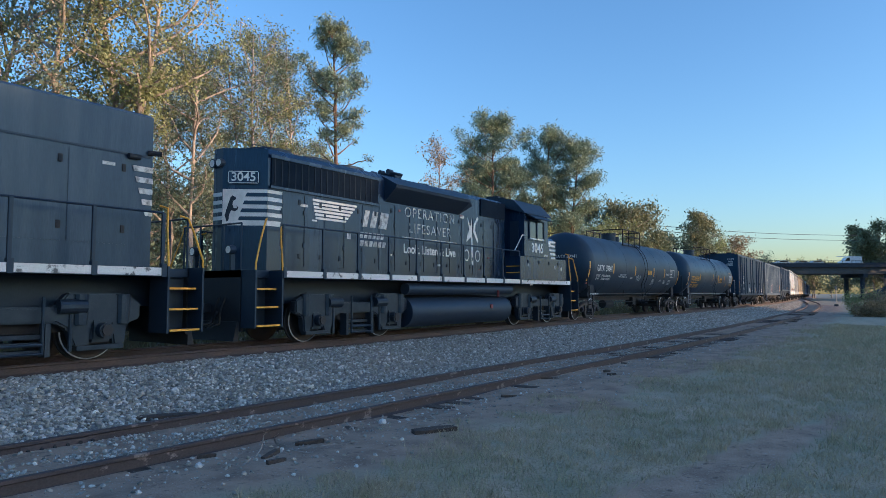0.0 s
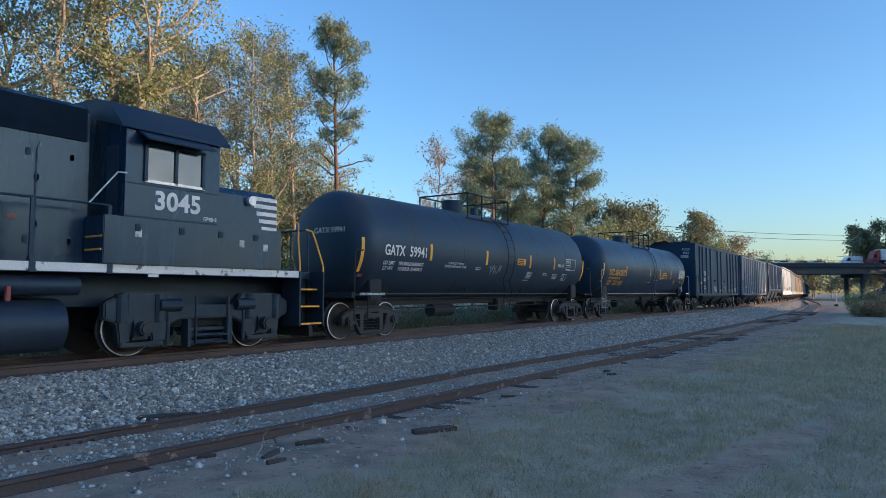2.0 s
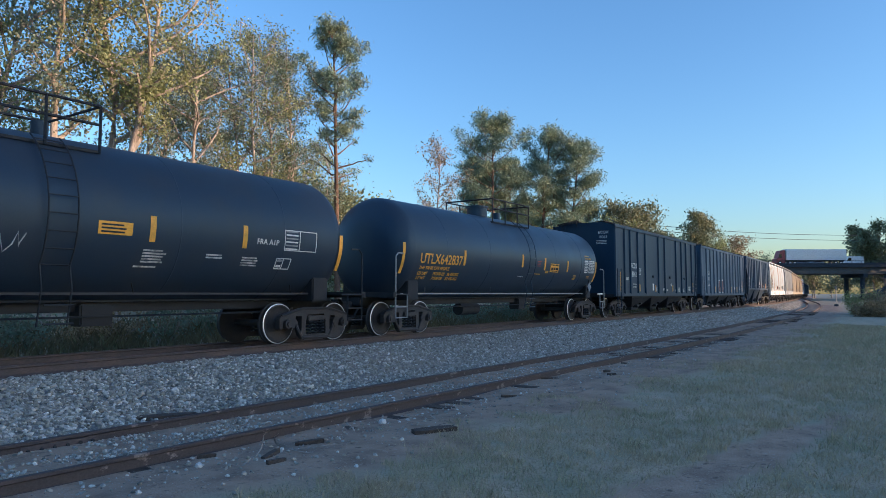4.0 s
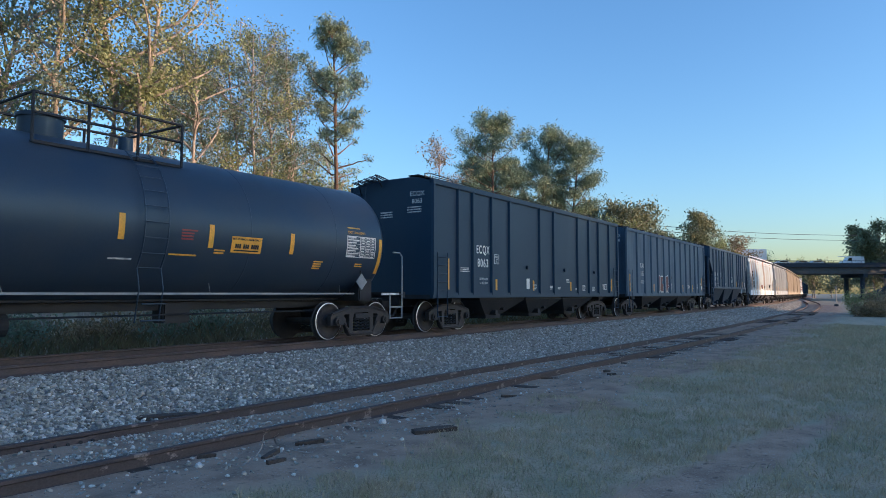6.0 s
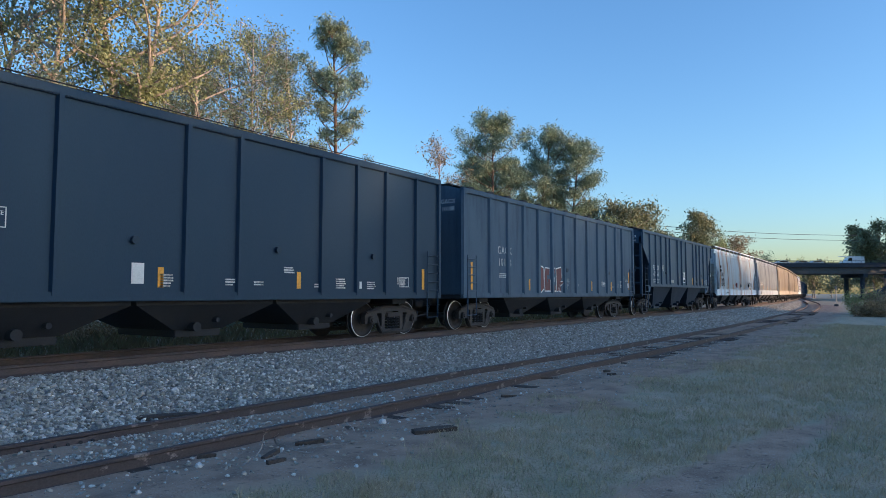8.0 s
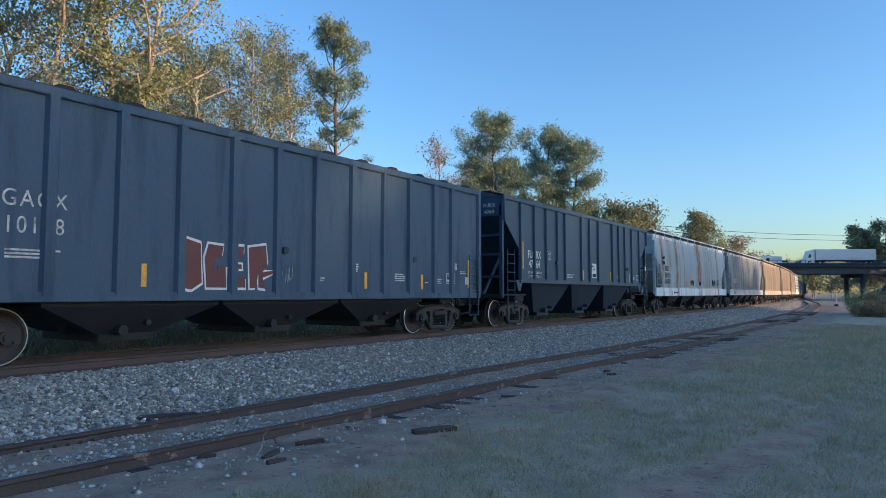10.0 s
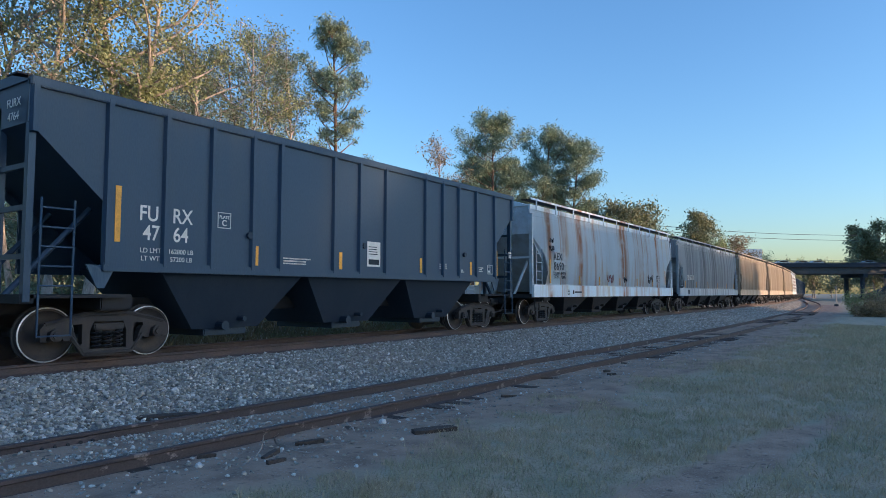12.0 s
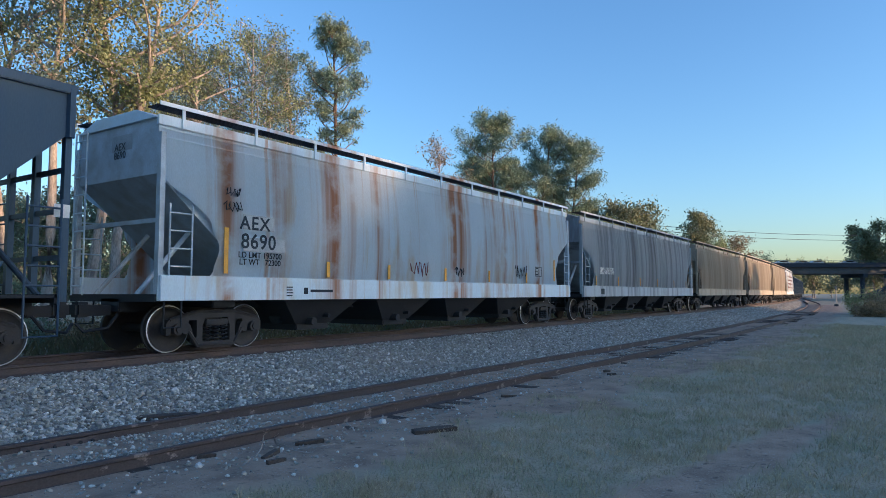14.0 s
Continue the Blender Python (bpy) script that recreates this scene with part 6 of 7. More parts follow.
    number_board(loco, Vector((h0, -hw + fy, 3.68)) + d * (run * 0.47), d, nrm)
    bm = BM()
    for y in (-0.5, 0.5):
        pipe(bm, [(h0 + 0.5, y, top), (h0 + 0.5, y, top + 0.09), (h0 + 1.5, y, top + 0.09), (h0 + 1.5, y, top)], 0.014, 6)
    part("roof_grab", bm, BLACK_MATT, loco)
    # lettering on the flank
    flank = -hw - 0.018
    for i in range(6):
        z = 2.9 + i * 0.085
        bm = BM()
        prism(bm, [(-6.1 - 0.02 * i, z), (-5.05 + 0.08 * i, z), (-5.02 + 0.08 * i, z + 0.055), (-6.1 - 0.02 * i, z + 0.055)], 1, flank, flank + 0.004)
        part("emblem_bar", bm, WHITE, loco, "slanted white speed bar")
    bm = BM()
    box(bm, -6.22, -6.05, flank, flank + 0.004, 2.84, 2.88)
    part("emblem_bar", bm, WHITE, loco)
    # brand mark as plain slanted shapes
    for a, b in ((-4.42, -4.2), (-4.12, -3.86), (-3.78, -3.4)):
        bm = BM()
        prism(bm, [(a, 2.86), (b - 0.04, 2.86), (b + 0.08, 3.3), (a + 0.12, 3.3)], 1, flank, flank + 0.004)
        part("brand_mark", bm, WHITE_WORN, loco, "worn white slanted brand mark")
    for z, w in ((2.64, 1.0), (2.43, 1.08)):
        for i in range(6):
            bm = BM()
            prism(bm, [(-4.52 + i * w / 6, z - 0.075), (-4.52 + (i + 0.74) * w / 6, z - 0.075), (-4.49 + (i + 0.74) * w / 6, z + 0.075), (-4.49 + i * w / 6, z + 0.075)], 1, flank, flank + 0.004)
            part("brand_bar", bm, WHITE_WORN, loco)
    text(loco, "OPERATION", -1.35, 3.42, 0.40, WHITE_WORN, flank, wide=1.0, gap=1.22)
    text(loco, "LIFESAVER", -1.35, 2.98, 0.40, WHITE_WORN, flank, wide=1.0, gap=1.22)
    text(loco, "Look, Listen & Live", -1.35, 2.38, 0.36, WHITE, flank, wide=0.95, thin=0.009)
    bm = BM()
    box(bm, -2.75, 0.05, flank, flank + 0.004, 2.70, 2.722)
    part("lettering_rule", bm, WHITE_WORN, loco)
    bm = BM()
    cx = 0.95
    prism(bm, [(cx - 0.30, 3.64), (cx - 0.04, 3.30), (cx + 0.0, 3.62), (cx + 0.03, 3.15), (cx - 0.02, 2.98), (cx - 0.32, 2.78), (cx - 0.28, 2.98), (cx - 0.14, 3.2)], 1, flank, flank + 0.004)
    prism(bm, [(cx + 0.36, 3.66), (cx + 0.14, 3.4), (cx + 0.10, 3.15), (cx + 0.36, 2.78), (cx + 0.42, 2.86), (cx + 0.22, 3.2), (cx + 0.24, 3.38), (cx + 0.44, 3.6)], 1, flank, flank + 0.004)
    prism(bm, [(cx - 0.04, 3.1), (cx + 0.04, 3.1), (cx + 0.1, 2.05), (cx, 2.05)], 1, flank - 0.001, flank + 0.004)
    for s in (-1, 1):
        for i in range(20):
            a, b = 2 * math.pi * i / 20, 2 * math.pi * (i + 1) / 20
            prism(bm, [(cx + 0.03 + s * 0.34 + 0.16 * math.cos(a), 2.36 + 0.19 * math.sin(a)), (cx + 0.03 + s * 0.34 + 0.16 * math.cos(b), 2.36 + 0.19 * math.sin(b)),
                       (cx + 0.03 + s * 0.34 + 0.12 * math.cos(b), 2.36 + 0.15 * math.sin(b)), (cx + 0.03 + s * 0.34 + 0.12 * math.cos(a), 2.36 + 0.15 * math.sin(a))], 1, flank, flank + 0.004)
    part("crossing_emblem", bm, WHITE, loco, "white crossbuck emblem with two rings")
    text(loco, "3045", 4.52, 2.76, 0.46, WHITE, -1.525, thin=0.014, gap=1.05)
    text(loco, "GP40-2", 5.2, 2.53, 0.1, WHITE, -1.525, thin=0.003)
    for x, z, w, hh, mt in ((-6.6, 3.15, 0.24, 0.06, WHITE_WORN), (-2.9, 3.4, 0.12, 0.1, RED), (0.25, 3.52, 0.24, 0.1, WHITE), (0.25, 3.58, 0.24, 0.05, RED), (-5.0, 2.5, 0.14, 0.14, WHITE_WORN),
                            (1.95, 2.3, 0.22, 0.1, RED), (1.35, 1.9, 0.18, 0.05, RED), (-1.0, 1.95, 0.22, 0.06, WHITE_WORN), (-3.3, 2.15, 0.12, 0.05, WHITE_WORN), (2.6, 2.95, 0.14, 0.06, RED)):
        k = 0.6 if mt == RED else 1.0
        plate(loco, "notice_plate", x, x + w * k, z, z + hh * k, mt, flank - (0.004 if mt == RED else 0.0))
    for x, z in ((3.7, 2.1), (5.9, 2.05), (6.5, 2.0)):
        plate(loco, "notice_plate", x, x + 0.12, z, z + 0.14, WHITE_WORN, -1.532)
    plate(loco, "notice_plate", 4.0, 4.2, 1.42, 1.47, WHITE, -1.475)
    return loco


def number_board(loco, mid, d, nrm):
    bm = BM()
    q = Matrix((( d.x, 0, nrm.x, mid.x), (d.y, 0, nrm.y, mid.y), (0, 1, 0, mid.z), (0, 0, 0, 1)))
    box(bm, -0.35, 0.35, -0.155, 0.155, 0.0, 0.05, 0.03)
    for v in bm.verts:
        v.co = q @ v.co
    bmesh.ops.recalc_face_normals(bm, faces=bm.faces[:])
    nb = part("number_board", bm, BLACK, loco, "black number board with white digits")
    bm = BM()
    for a, b, c, d2 in ((-0.31, 0.31, 0.118, 0.134), (-0.31, 0.31, -0.134, -0.118), (-0.33, -0.314, -0.115, 0.115), (0.314, 0.33, -0.115, 0.115)):
        box(bm, a, b, c, d2, 0.05, 0.054)
    for v in bm.verts:
        v.co = q @ v.co
    bmesh.ops.recalc_face_normals(bm, faces=bm.faces[:])
    part("board_edge", bm, WHITE, nb)
    ob = text(nb, "3045", 0, 0, 0.27, WHITE, 0, thin=0.004)
    for v in ob.data.vertices:
        v.co = q @ Vector((v.co.x, v.co.z, 0.055 - v.co.y * 0.5))
    return nb


def lead_loco():
    loco = tagged(new("locomotive"), "dusty black leading diesel engine with white end stripes", "locomotive", "engines of the freight train")
    half, deck = 8.35, 1.60
    loco_frame(loco, half, deck)
    hw, top = 0.95, 4.45
    h1 = half - 0.80
    bm = BM()
    prism(bm, [(-hw, deck), (hw, deck), (hw, top - 0.06), (hw - 0.1, top), (-hw + 0.1, top), (-hw, top - 0.06)], 0, -half + 2.5, h1)
    part("long_hood", bm, LEAD_BLACK, loco, "dusty black hood")
    bm = BM()
    box(bm, -half + 2.6, h1 - 0.05, -hw - 0.012, -hw, 3.62, 3.66)
    part("hood_seam", bm, BLACK_MATT, loco)
    for i in range(8):
        x = h1 - 1.0 - i * 1.1
        bm = BM()
        box(bm, x - 0.52, x + 0.52, -hw - 0.014, -hw, deck + 0.4, 3.55, 0.006)
        part("hood_door", bm, LEAD_BLACK, loco)
        for z in (3.3, 2.2):
            bm = BM()
            box(bm, x + 0.4, x + 0.48, -hw - 0.03, -hw - 0.012, z, z + 0.14, 0.008)
            part("door_latch", bm, DARK_IRON, loco)
    for i in range(5):
        z = 2.55 + i * 0.2
        bm = BM()
        prism(bm, [(h1 - 0.16 - 0.06 * i, z + 0.1), (h1 - 0.13 - 0.06 * i, z), (h1 + 0.004, z), (h1 + 0.004, z + 0.1)], 1, -hw - 0.018, -hw - 0.012)
        part("stripe", bm, WHITE_WORN, loco, "white end stripe")
    plate(loco, "notice_plate", h1 - 0.95, h1 - 0.72, 3.38, 3.44, WHITE_WORN, -hw - 0.014)
    bm = BM()
    rod(bm, (h1 - 0.5, -hw - 0.05, 3.6), (h1 - 0.28, -hw - 0.05, 3.6), 0.05, 10)
    part("marker_lamp", bm, DARK_IRON, loco)
    bm = BM()
    rod(bm, (h1 - 0.1, -hw, 3.72), (h1 + 0.12, -hw - 0.1, 3.72), 0.05, 8)
    part("marker_lamp", bm, DARK_IRON, loco)
    railing(loco, -half + 0.8, half - 0.85, -1.42, deck, 13)
    bm = BM()
    prism(bm, tank_outline(), 0, -2.9, 2.7)
    part("fuel_tank", bm, BLACK_MATT, loco, "", True)
    for s in (-1, 1):
        loco_truck(loco, s * 5.18)
    return loco


# ---- make up the train: car, front end and rear end along the line at the start ----
TRAIN = []


def couple(car, front, length):
    TRAIN.append((car, front + length / 2))


def build_train():
    couple(lead_loco(), -8.8, 16.7)
    couple(second_loco(), 9.1, 16.7)
    a, wrap = tank_car("long matt black tank car with white lettering and yellow marks", 15.2, TANK_BLACK)
    couple(a, 26.7, 15.2)
    decorate_first_tank(a, wrap)
    b, wrap = tank_car("glossy black tank car with yellow lettering", 15.2, TANK_GLOSS, True)
    couple(b, 43.0, 15.2)
    decorate_second_tank(b, wrap)
    c = hopper_car("plain black ribbed covered hopper car", 15.1, HOP_BLACK, 4.34, 11, rib_at=[-7.48, -6.2, -5.36, -4.2, -3.0, -0.7, 0.5, 2.8, 4.0, 5.1, 6.4, 7.48])
    couple(c, 59.4, 15.1)
    decorate_black_hopper(c)
    d = hopper_car("faded dark grey ribbed hopper car with graffiti", 15.7, HOP_DUSTY, 4.3, 13, rib_w=0.12, rib_at=[-7.78, -6.2, -5.0, -3.85, -2.7, -1.53, -0.4, 0.73, 1.94, 3.14, 4.23, 5.38, 6.26, 7.78])
    couple(d, 75.7, 15.7)
    decorate_faded_hopper(d)
    # bays have the body's own paint; the darker material paints in their shade
    e = hopper_car("blue-black three-bay covered hopper car", 15.4, HOP_BLUEBLACK, 4.4, 13, "cut", belly_shade=BLACK_MATT, rib_at=[-7.62, -6.44, -5.38, -4.4, -3.42, -2.68, -1.05, -0.15, 0.85, 2.6, 3.45, 4.3, 5.3, 6.44, 7.62])
    couple(e, 92.9, 15.4)
    decorate_three_bay(e)
    f = hopper_car("pale grey rust-streaked covered hopper car", 18.0, HOP_PALE, 4.35, 0, "round")
    couple(f, 109.8, 18.0)
    decorate_pale_hopper(f)
    g = hopper_car("streaked grey covered hopper car", 18.0, HOP_GREY, 4.35, 0, "round")
    couple(g, 129.1, 18.0)
    decorate_grey_hopper(g)
    x = 148.4
    for mat, lab in ((HOP_SUN_TAN, "weathered grey-brown covered hopper car, tinted by sunlight"), (HOP_SUN_TAN, "weathered grey covered hopper car, tinted by sunlight"), (HOP_SUN_TAN, "sunlit tan covered hopper car"), (HOP_PALE, "pale covered hopper car")):
        h = hopper_car(lab, 17.6, mat, 4.35, 0, "round")
        couple(h, x, 17.6)
        if mat == HOP_PALE:
            for k in range(4):
                bars(h, -6.4 + 3.4 * k, 3.7, 2.6, 4, GRAFFITI, 0.22, 0.52, -1.52, seed=90 + k)
        x += 18.9
    for k in range(4):
        h = hopper_car("dark ribbed hopper car", 15.0, HOP_BLACK, 3.9, 11)
        couple(h, x, 15.0)
        x += 16.3


def decorate_first_tank(car, wrap):
    text(car, "GATX", -5.88, 2.25, 0.38, WHITE, wrap=wrap, thin=0.008, wide=0.82)
    text(car, "59941", -4.82, 2.25, 0.38, WHITE, wrap=wrap, thin=0.008, gap=1.08, wide=0.82)
    for z, a, b, c in ((1.92, "LD LMT", "191500LB", "86850KG"), (1.77, "LT WT", "71500LB", "32450KG")):
        for x, s in ((-6.05, a), (-5.38, b), (-4.8, c)):
            text(car, s, x, z, 0.14, WHITE, wrap=wrap, thin=0.002)
    for x, lo, hi in ((-7.16, 1.64, 2.52), (-4.24, 2.06, 2.52), (-1.13, 2.04, 2.5), (1.93, 2.04, 2.5), (3.95, 2.04, 2.5), (6.75, 1.64, 2.5)):
        plate(car, "reflective_strip", x - 0.055, x + 0.055, lo, hi, YELLOW, wrap=wrap, label="yellow reflective strip")
    text(car, "CONSULT OWNER", -2.88, 2.02, 0.10, WHITE, wrap=wrap)
    text(car, "BEFORE REPAIRING TANK", -2.88, 1.92, 0.10, WHITE, wrap=wrap)
    text(car, "FRA A1P", 4.55, 2.2, 0.16, WHITE, wrap=wrap, thin=0.002)
    plate(car, "emergency_placard", 0.95, 1.55, 2.12, 2.34, YELLOW, wrap=wrap, label="yellow emergency placard")
    bars(car, 1.0, 2.3, 0.5, 3, INK, 0.03, 0.06, wrap=(wrap[0], wrap[1] + 0.005), seed=3)
    table_mark(car, 5.0, 2.05, 0.95, 0.45, wrap, 6)
    table_mark(car, 4.85, 1.62, 0.42, 0.26, wrap, 2)
    for x, z, w, n in ((-1.75, 1.95, 0.35, 2), (1.8, 1.9, 0.5, 5), (3.1, 1.88, 0.5, 2), (3.95, 1.86, 0.5, 4), (1.7, 1.58, 0.5, 1)):
        bars(car, x, z, w, n, h=0.03, gap=0.055, wrap=wrap, seed=int(x * 10))
    plate(car, "red_plate", -7.12, -6.95, 1.5, 1.58, RED, wrap=wrap, label="small faded red plate")
    plate(car, "sill_sign", -7.35, -6.3, 1.08, 1.16, INK, -1.51)
    text(car, "2 INCH TREAD COND. SHOES", -6.85, 1.12, 0.07, WHITE, -1.52, thin=0.002)
    scrawl(car, -0.9, 1.72, 0.8, 0.34, WHITE_WORN, 5, wrap)
    end_text(car, "GATX 59941", -15.2 / 2 + 0.42, -0.35, 2.75, 0.2)


def decorate_second_tank(car, wrap):
    text(car, "UTLX642837", -5.25, 2.10, 0.40, YELLOW, wrap=wrap, thin=0.006, wide=0.98)
    text(car, "THE TANK CAR PEOPLE", -5.55, 1.84, 0.14, YELLOW, wrap=wrap, thin=0.002)
    for z, a, b, c in ((1.67, "LD LMT", "191500 LB", "86 850 KG"), (1.52, "LT WT", "71500 LB", "32 450 KG")):
        for x, s in ((-6.05, a), (-5.25, b), (-4.5, c)):
            text(car, s, x, z, 0.14, YELLOW, wrap=wrap, thin=0.002)
    for x, lo, hi in ((-7.1, 1.64, 2.5), (-4.05, 1.98, 2.44), (-0.25, 2.05, 2.5), (1.55, 2.0, 2.45), (3.62, 1.98, 2.43), (6.6, 1.6, 2.5)):
        plate(car, "reflective_strip", x - 0.055, x + 0.055, lo, hi, YELLOW, wrap=wrap, label="yellow reflective strip")
    plate(car, "emergency_placard", 2.03, 2.78, 1.94, 2.27, YELLOW, wrap=wrap, label="bright yellow emergency placard")
    text(car, "FOR CHEMICAL EMERGENCY", 2.4, 2.215, 0.055, INK, wrap=(wrap[0], wrap[1] + 0.006), thin=0.001)
    for i in range(12):
        if i not in (3, 7):
            plate(car, "placard_bar", 2.12 + i * 0.05, 2.155 + i * 0.05, 2.03, 2.12, INK, wrap=(wrap[0], wrap[1] + 0.006))
    bars(car, 2.1, 2.0, 0.62, 1, INK, 0.025, 0.05, wrap=(wrap[0], wrap[1] + 0.006), seed=2)
    table_mark(car, 5.36, 2.0, 1.05, 0.52, wrap, 8, solid=True)
    text(car, "DOT111A100W1", 5.72, 2.6, 0.085, YELLOW, wrap=wrap)
    for x, z, w, n, mt in ((0.9, 2.32, 0.35, 4, RED), (0.7, 1.85, 0.7, 1, YELLOW), (1.65, 1.98, 0.3, 2, YELLOW), (4.35, 1.86, 0.3, 4, YELLOW), (-0.4, 1.72, 0.45, 1, WHITE_WORN), (5.75, 1.85, 0.3, 2, YELLOW), (5.4, 2.73, 0.5, 1, YELLOW)):
        bars(car, x, z, w, n, mt, 0.03, 0.055, wrap=wrap, seed=int(z * 50))
    bm = BM()
    prism(bm, [(5.95, 1.62), (6.15, 1.42), (5.95, 1.22), (5.75, 1.42)], 1, -1.42, -1.40)
    part("placard_holder", bm, GREYMARK, car, "bare metal diamond placard holder")
    bm = BM()
    rod(bm, (5.95, -1.3, 1.1), (5.95, -1.38, 1.7), 0.02, 6)
    part("placard_post", bm, DARK_IRON, car)
    plate(car, "sill_sign", 6.6, 7.3, 1.09, 1.15, WHITE_WORN, -1.51)


def decorate_black_hopper(car):
    Y = -1.505
    text(car, "ECQX", -4.72, 2.5, 0.36, WHITE, Y, thin=0.006, wide=0.72, gap=1.25)
    text(car, "8063", -4.72, 2.08, 0.36, WHITE, Y, thin=0.006, wide=0.78, gap=1.25)
    text(car, "LD LMT 161700", -4.68, 1.59, 0.1, WHITE, Y, wide=0.75)
    text(car, "LT WT  58300", -4.68, 1.46, 0.1, WHITE, Y, wide=0.78)
    plate_mark(car, -3.85, 2.25, Y)
    for x, lo, hi in ((-6.7, 1.25, 2.15), (-3.87, 1.24, 1.6), (-1.18, 1.24, 1.6), (2.13, 1.24, 1.6), (6.75, 1.24, 1.8)):
        plate(car, "reflective_strip", x - 0.055, x + 0.055, lo, hi, YELLOW, Y, label="yellow reflective strip")
    plate(car, "white_notice", -1.73, -1.5, 1.3, 1.66, WHITE, Y)
    for x, z, w, n in ((-6.1, 1.92, 0.62, 3), (-1.2, 1.48, 0.3, 5), (0.2, 1.42, 0.25, 3), (0.9, 1.38, 0.3, 2), (1.7, 1.7, 0.3, 3), (2.6, 1.35, 0.2, 2), (3.3, 1.48, 0.35, 5), (4.4, 1.42, 0.35, 4), (5.6, 1.55, 0.4, 4)):
        bars(car, x, z, w, n, h=0.03, gap=0.05, y=Y, seed=int(x * 10))
    plate(car, "white_notice", 4.0, 4.2, 1.25, 1.42, WHITE, Y)
    table_mark(car, 5.7, 1.3, 0.4, 0.26, None, 2, y=Y)
    end_text(car, "ECQX", -15.1 / 2, -1.0, 4.0, 0.19)
    end_text(car, "8063", -15.1 / 2, -1.0, 3.78, 0.19)
    for i in range(3):
        end_bar(car, -15.1 / 2, -0.65, -1.15, 3.6 - i * 0.07)
        end_bar(car, -15.1 / 2, 0.35, -0.1, 3.5 - i * 0.07)
    # bent grating that overhangs the roof's end, and a grab iron beside it
    bm = BM()
    for i in range(7):
        xx = -7.95 + i * 0.1
        rod(bm, (xx, 0.15, 4.6 - i * 0.012), (xx, 1.15, 4.42 - i * 0.01), 0.014, 5)
    for k in range(5):
        yy = 0.2 + k * 0.22
        rod(bm, (-7.98, yy, 4.6 - k * 0.038), (-7.3, yy, 4.52 - k * 0.036), 0.018, 5)
    rod(bm, (-7.95, 0.9, 4.46), (-7.55, 1.1, 4.1), 0.02, 5)
    rod(bm, (-7.95, 0.2, 4.58), (-7.55, 0.3, 4.3), 0.02, 5)
    part("end_grating", bm, DARK_IRON, car, "bent dark roof grating")
    bm = BM()
    pipe(bm, [(-7.45, -1.2, 4.38), (-7.45, -1.2, 4.58), (-7.25, -1.2, 4.62), (-6.2, -1.25, 4.58), (-5.9, -1.25, 4.4)], 0.016, 6)
    part("grab_iron", bm, DARK_IRON, car)
    bm = BM()
    rod(bm, (-7.4, -1.44, 4.47), (7.4, -1.44, 4.47), 0.012, 5)
    for i in range(13):
        rod(bm, (-7.4 + i * 1.233, -1.44, 4.3), (-7.4 + i * 1.233, -1.44, 4.47), 0.01, 5)
    part("roof_rail", bm, DARK_IRON, car)
    for x in (-1.7, 1.5, 4.6):
        bm = BM()
        rod(bm, (x, -1.57, 2.05), (x, -1.5, 2.05), 0.07, 10)
        part("vibrator_bracket", bm, BLACK_MATT, car)


def decorate_faded_hopper(car):
    Y = -1.505
    text(car, "GACX", -5.2, 2.55, 0.36, WHITE_WORN, Y, wide=0.85, gap=1.2)
    text(car, "10188", -5.2, 2.15, 0.36, WHITE_WORN, Y, wide=0.85, gap=1.2)
    for x, lo, hi in ((-7.3, 1.25, 2.1), (-3.4, 1.25, 1.65), (2.45, 1.25, 1.65), (4.8, 1.25, 1.65), (7.22, 1.3, 2.15)):
        plate(car, "reflective_strip", x - 0.05, x + 0.05, lo, hi, YELLOW, Y, label="yellow reflective strip")
    for x, z, w, n in ((1.9, 1.85, 0.3, 4), (3.6, 1.65, 0.45, 4), (5.4, 1.55, 0.4, 3), (6.75, 1.8, 0.35, 2), (0.7, 1.5, 0.4, 2), (-5.6, 1.8, 0.8, 3), (4.95, 1.45, 0.2, 1)):
        bars(car, x, z, w, n, h=0.03, gap=0.055, y=Y, seed=int(x * 10))
    table_mark(car, 6.0, 1.42, 0.45, 0.3, None, 2, y=Y)
    plate(car, "paper_notice", 7.0, 7.2, 1.4, 1.62, WHITE, Y - 0.006)
    plate(car, "white_notice", 6.38, 6.55, 1.82, 2.02, WHITE_WORN, Y)
    # large outlined graffiti letters
    graffiti = part("graffiti", graffiti_shape(), WHITE, car, "white-outlined graffiti letters")
    part("graffiti_fill", graffiti_shape(True), GRAFFITI, graffiti, "dull red graffiti fill")
    scrawl(car, -0.35, 1.3, 0.4, 0.5, WHITE_WORN, 9, None, Y)
    for x in (-0.2, 4.4):
        bm = BM()
        rod(bm, (x, -1.57, 2.05), (x, -1.5, 2.05), 0.08, 10)
        part("vibrator_bracket", bm, BLACK_MATT, car)
    for i in range(13):
        bm = BM()
        xx = -7.2 + i * 1.2
        prism(bm, [(xx - 0.24, 4.33), (xx - 0.1, 4.45), (xx + 0.12, 4.45), (xx + 0.26, 4.33)], 1, -1.45, -1.2)
        part("roof_clamp", bm, DARK_IRON, car)
    end_text(car, "GACX", -15.7 / 2, -1.0, 3.95, 0.19)
    end_text(car, "10188", -15.7 / 2, -1.0, 3.72, 0.19)


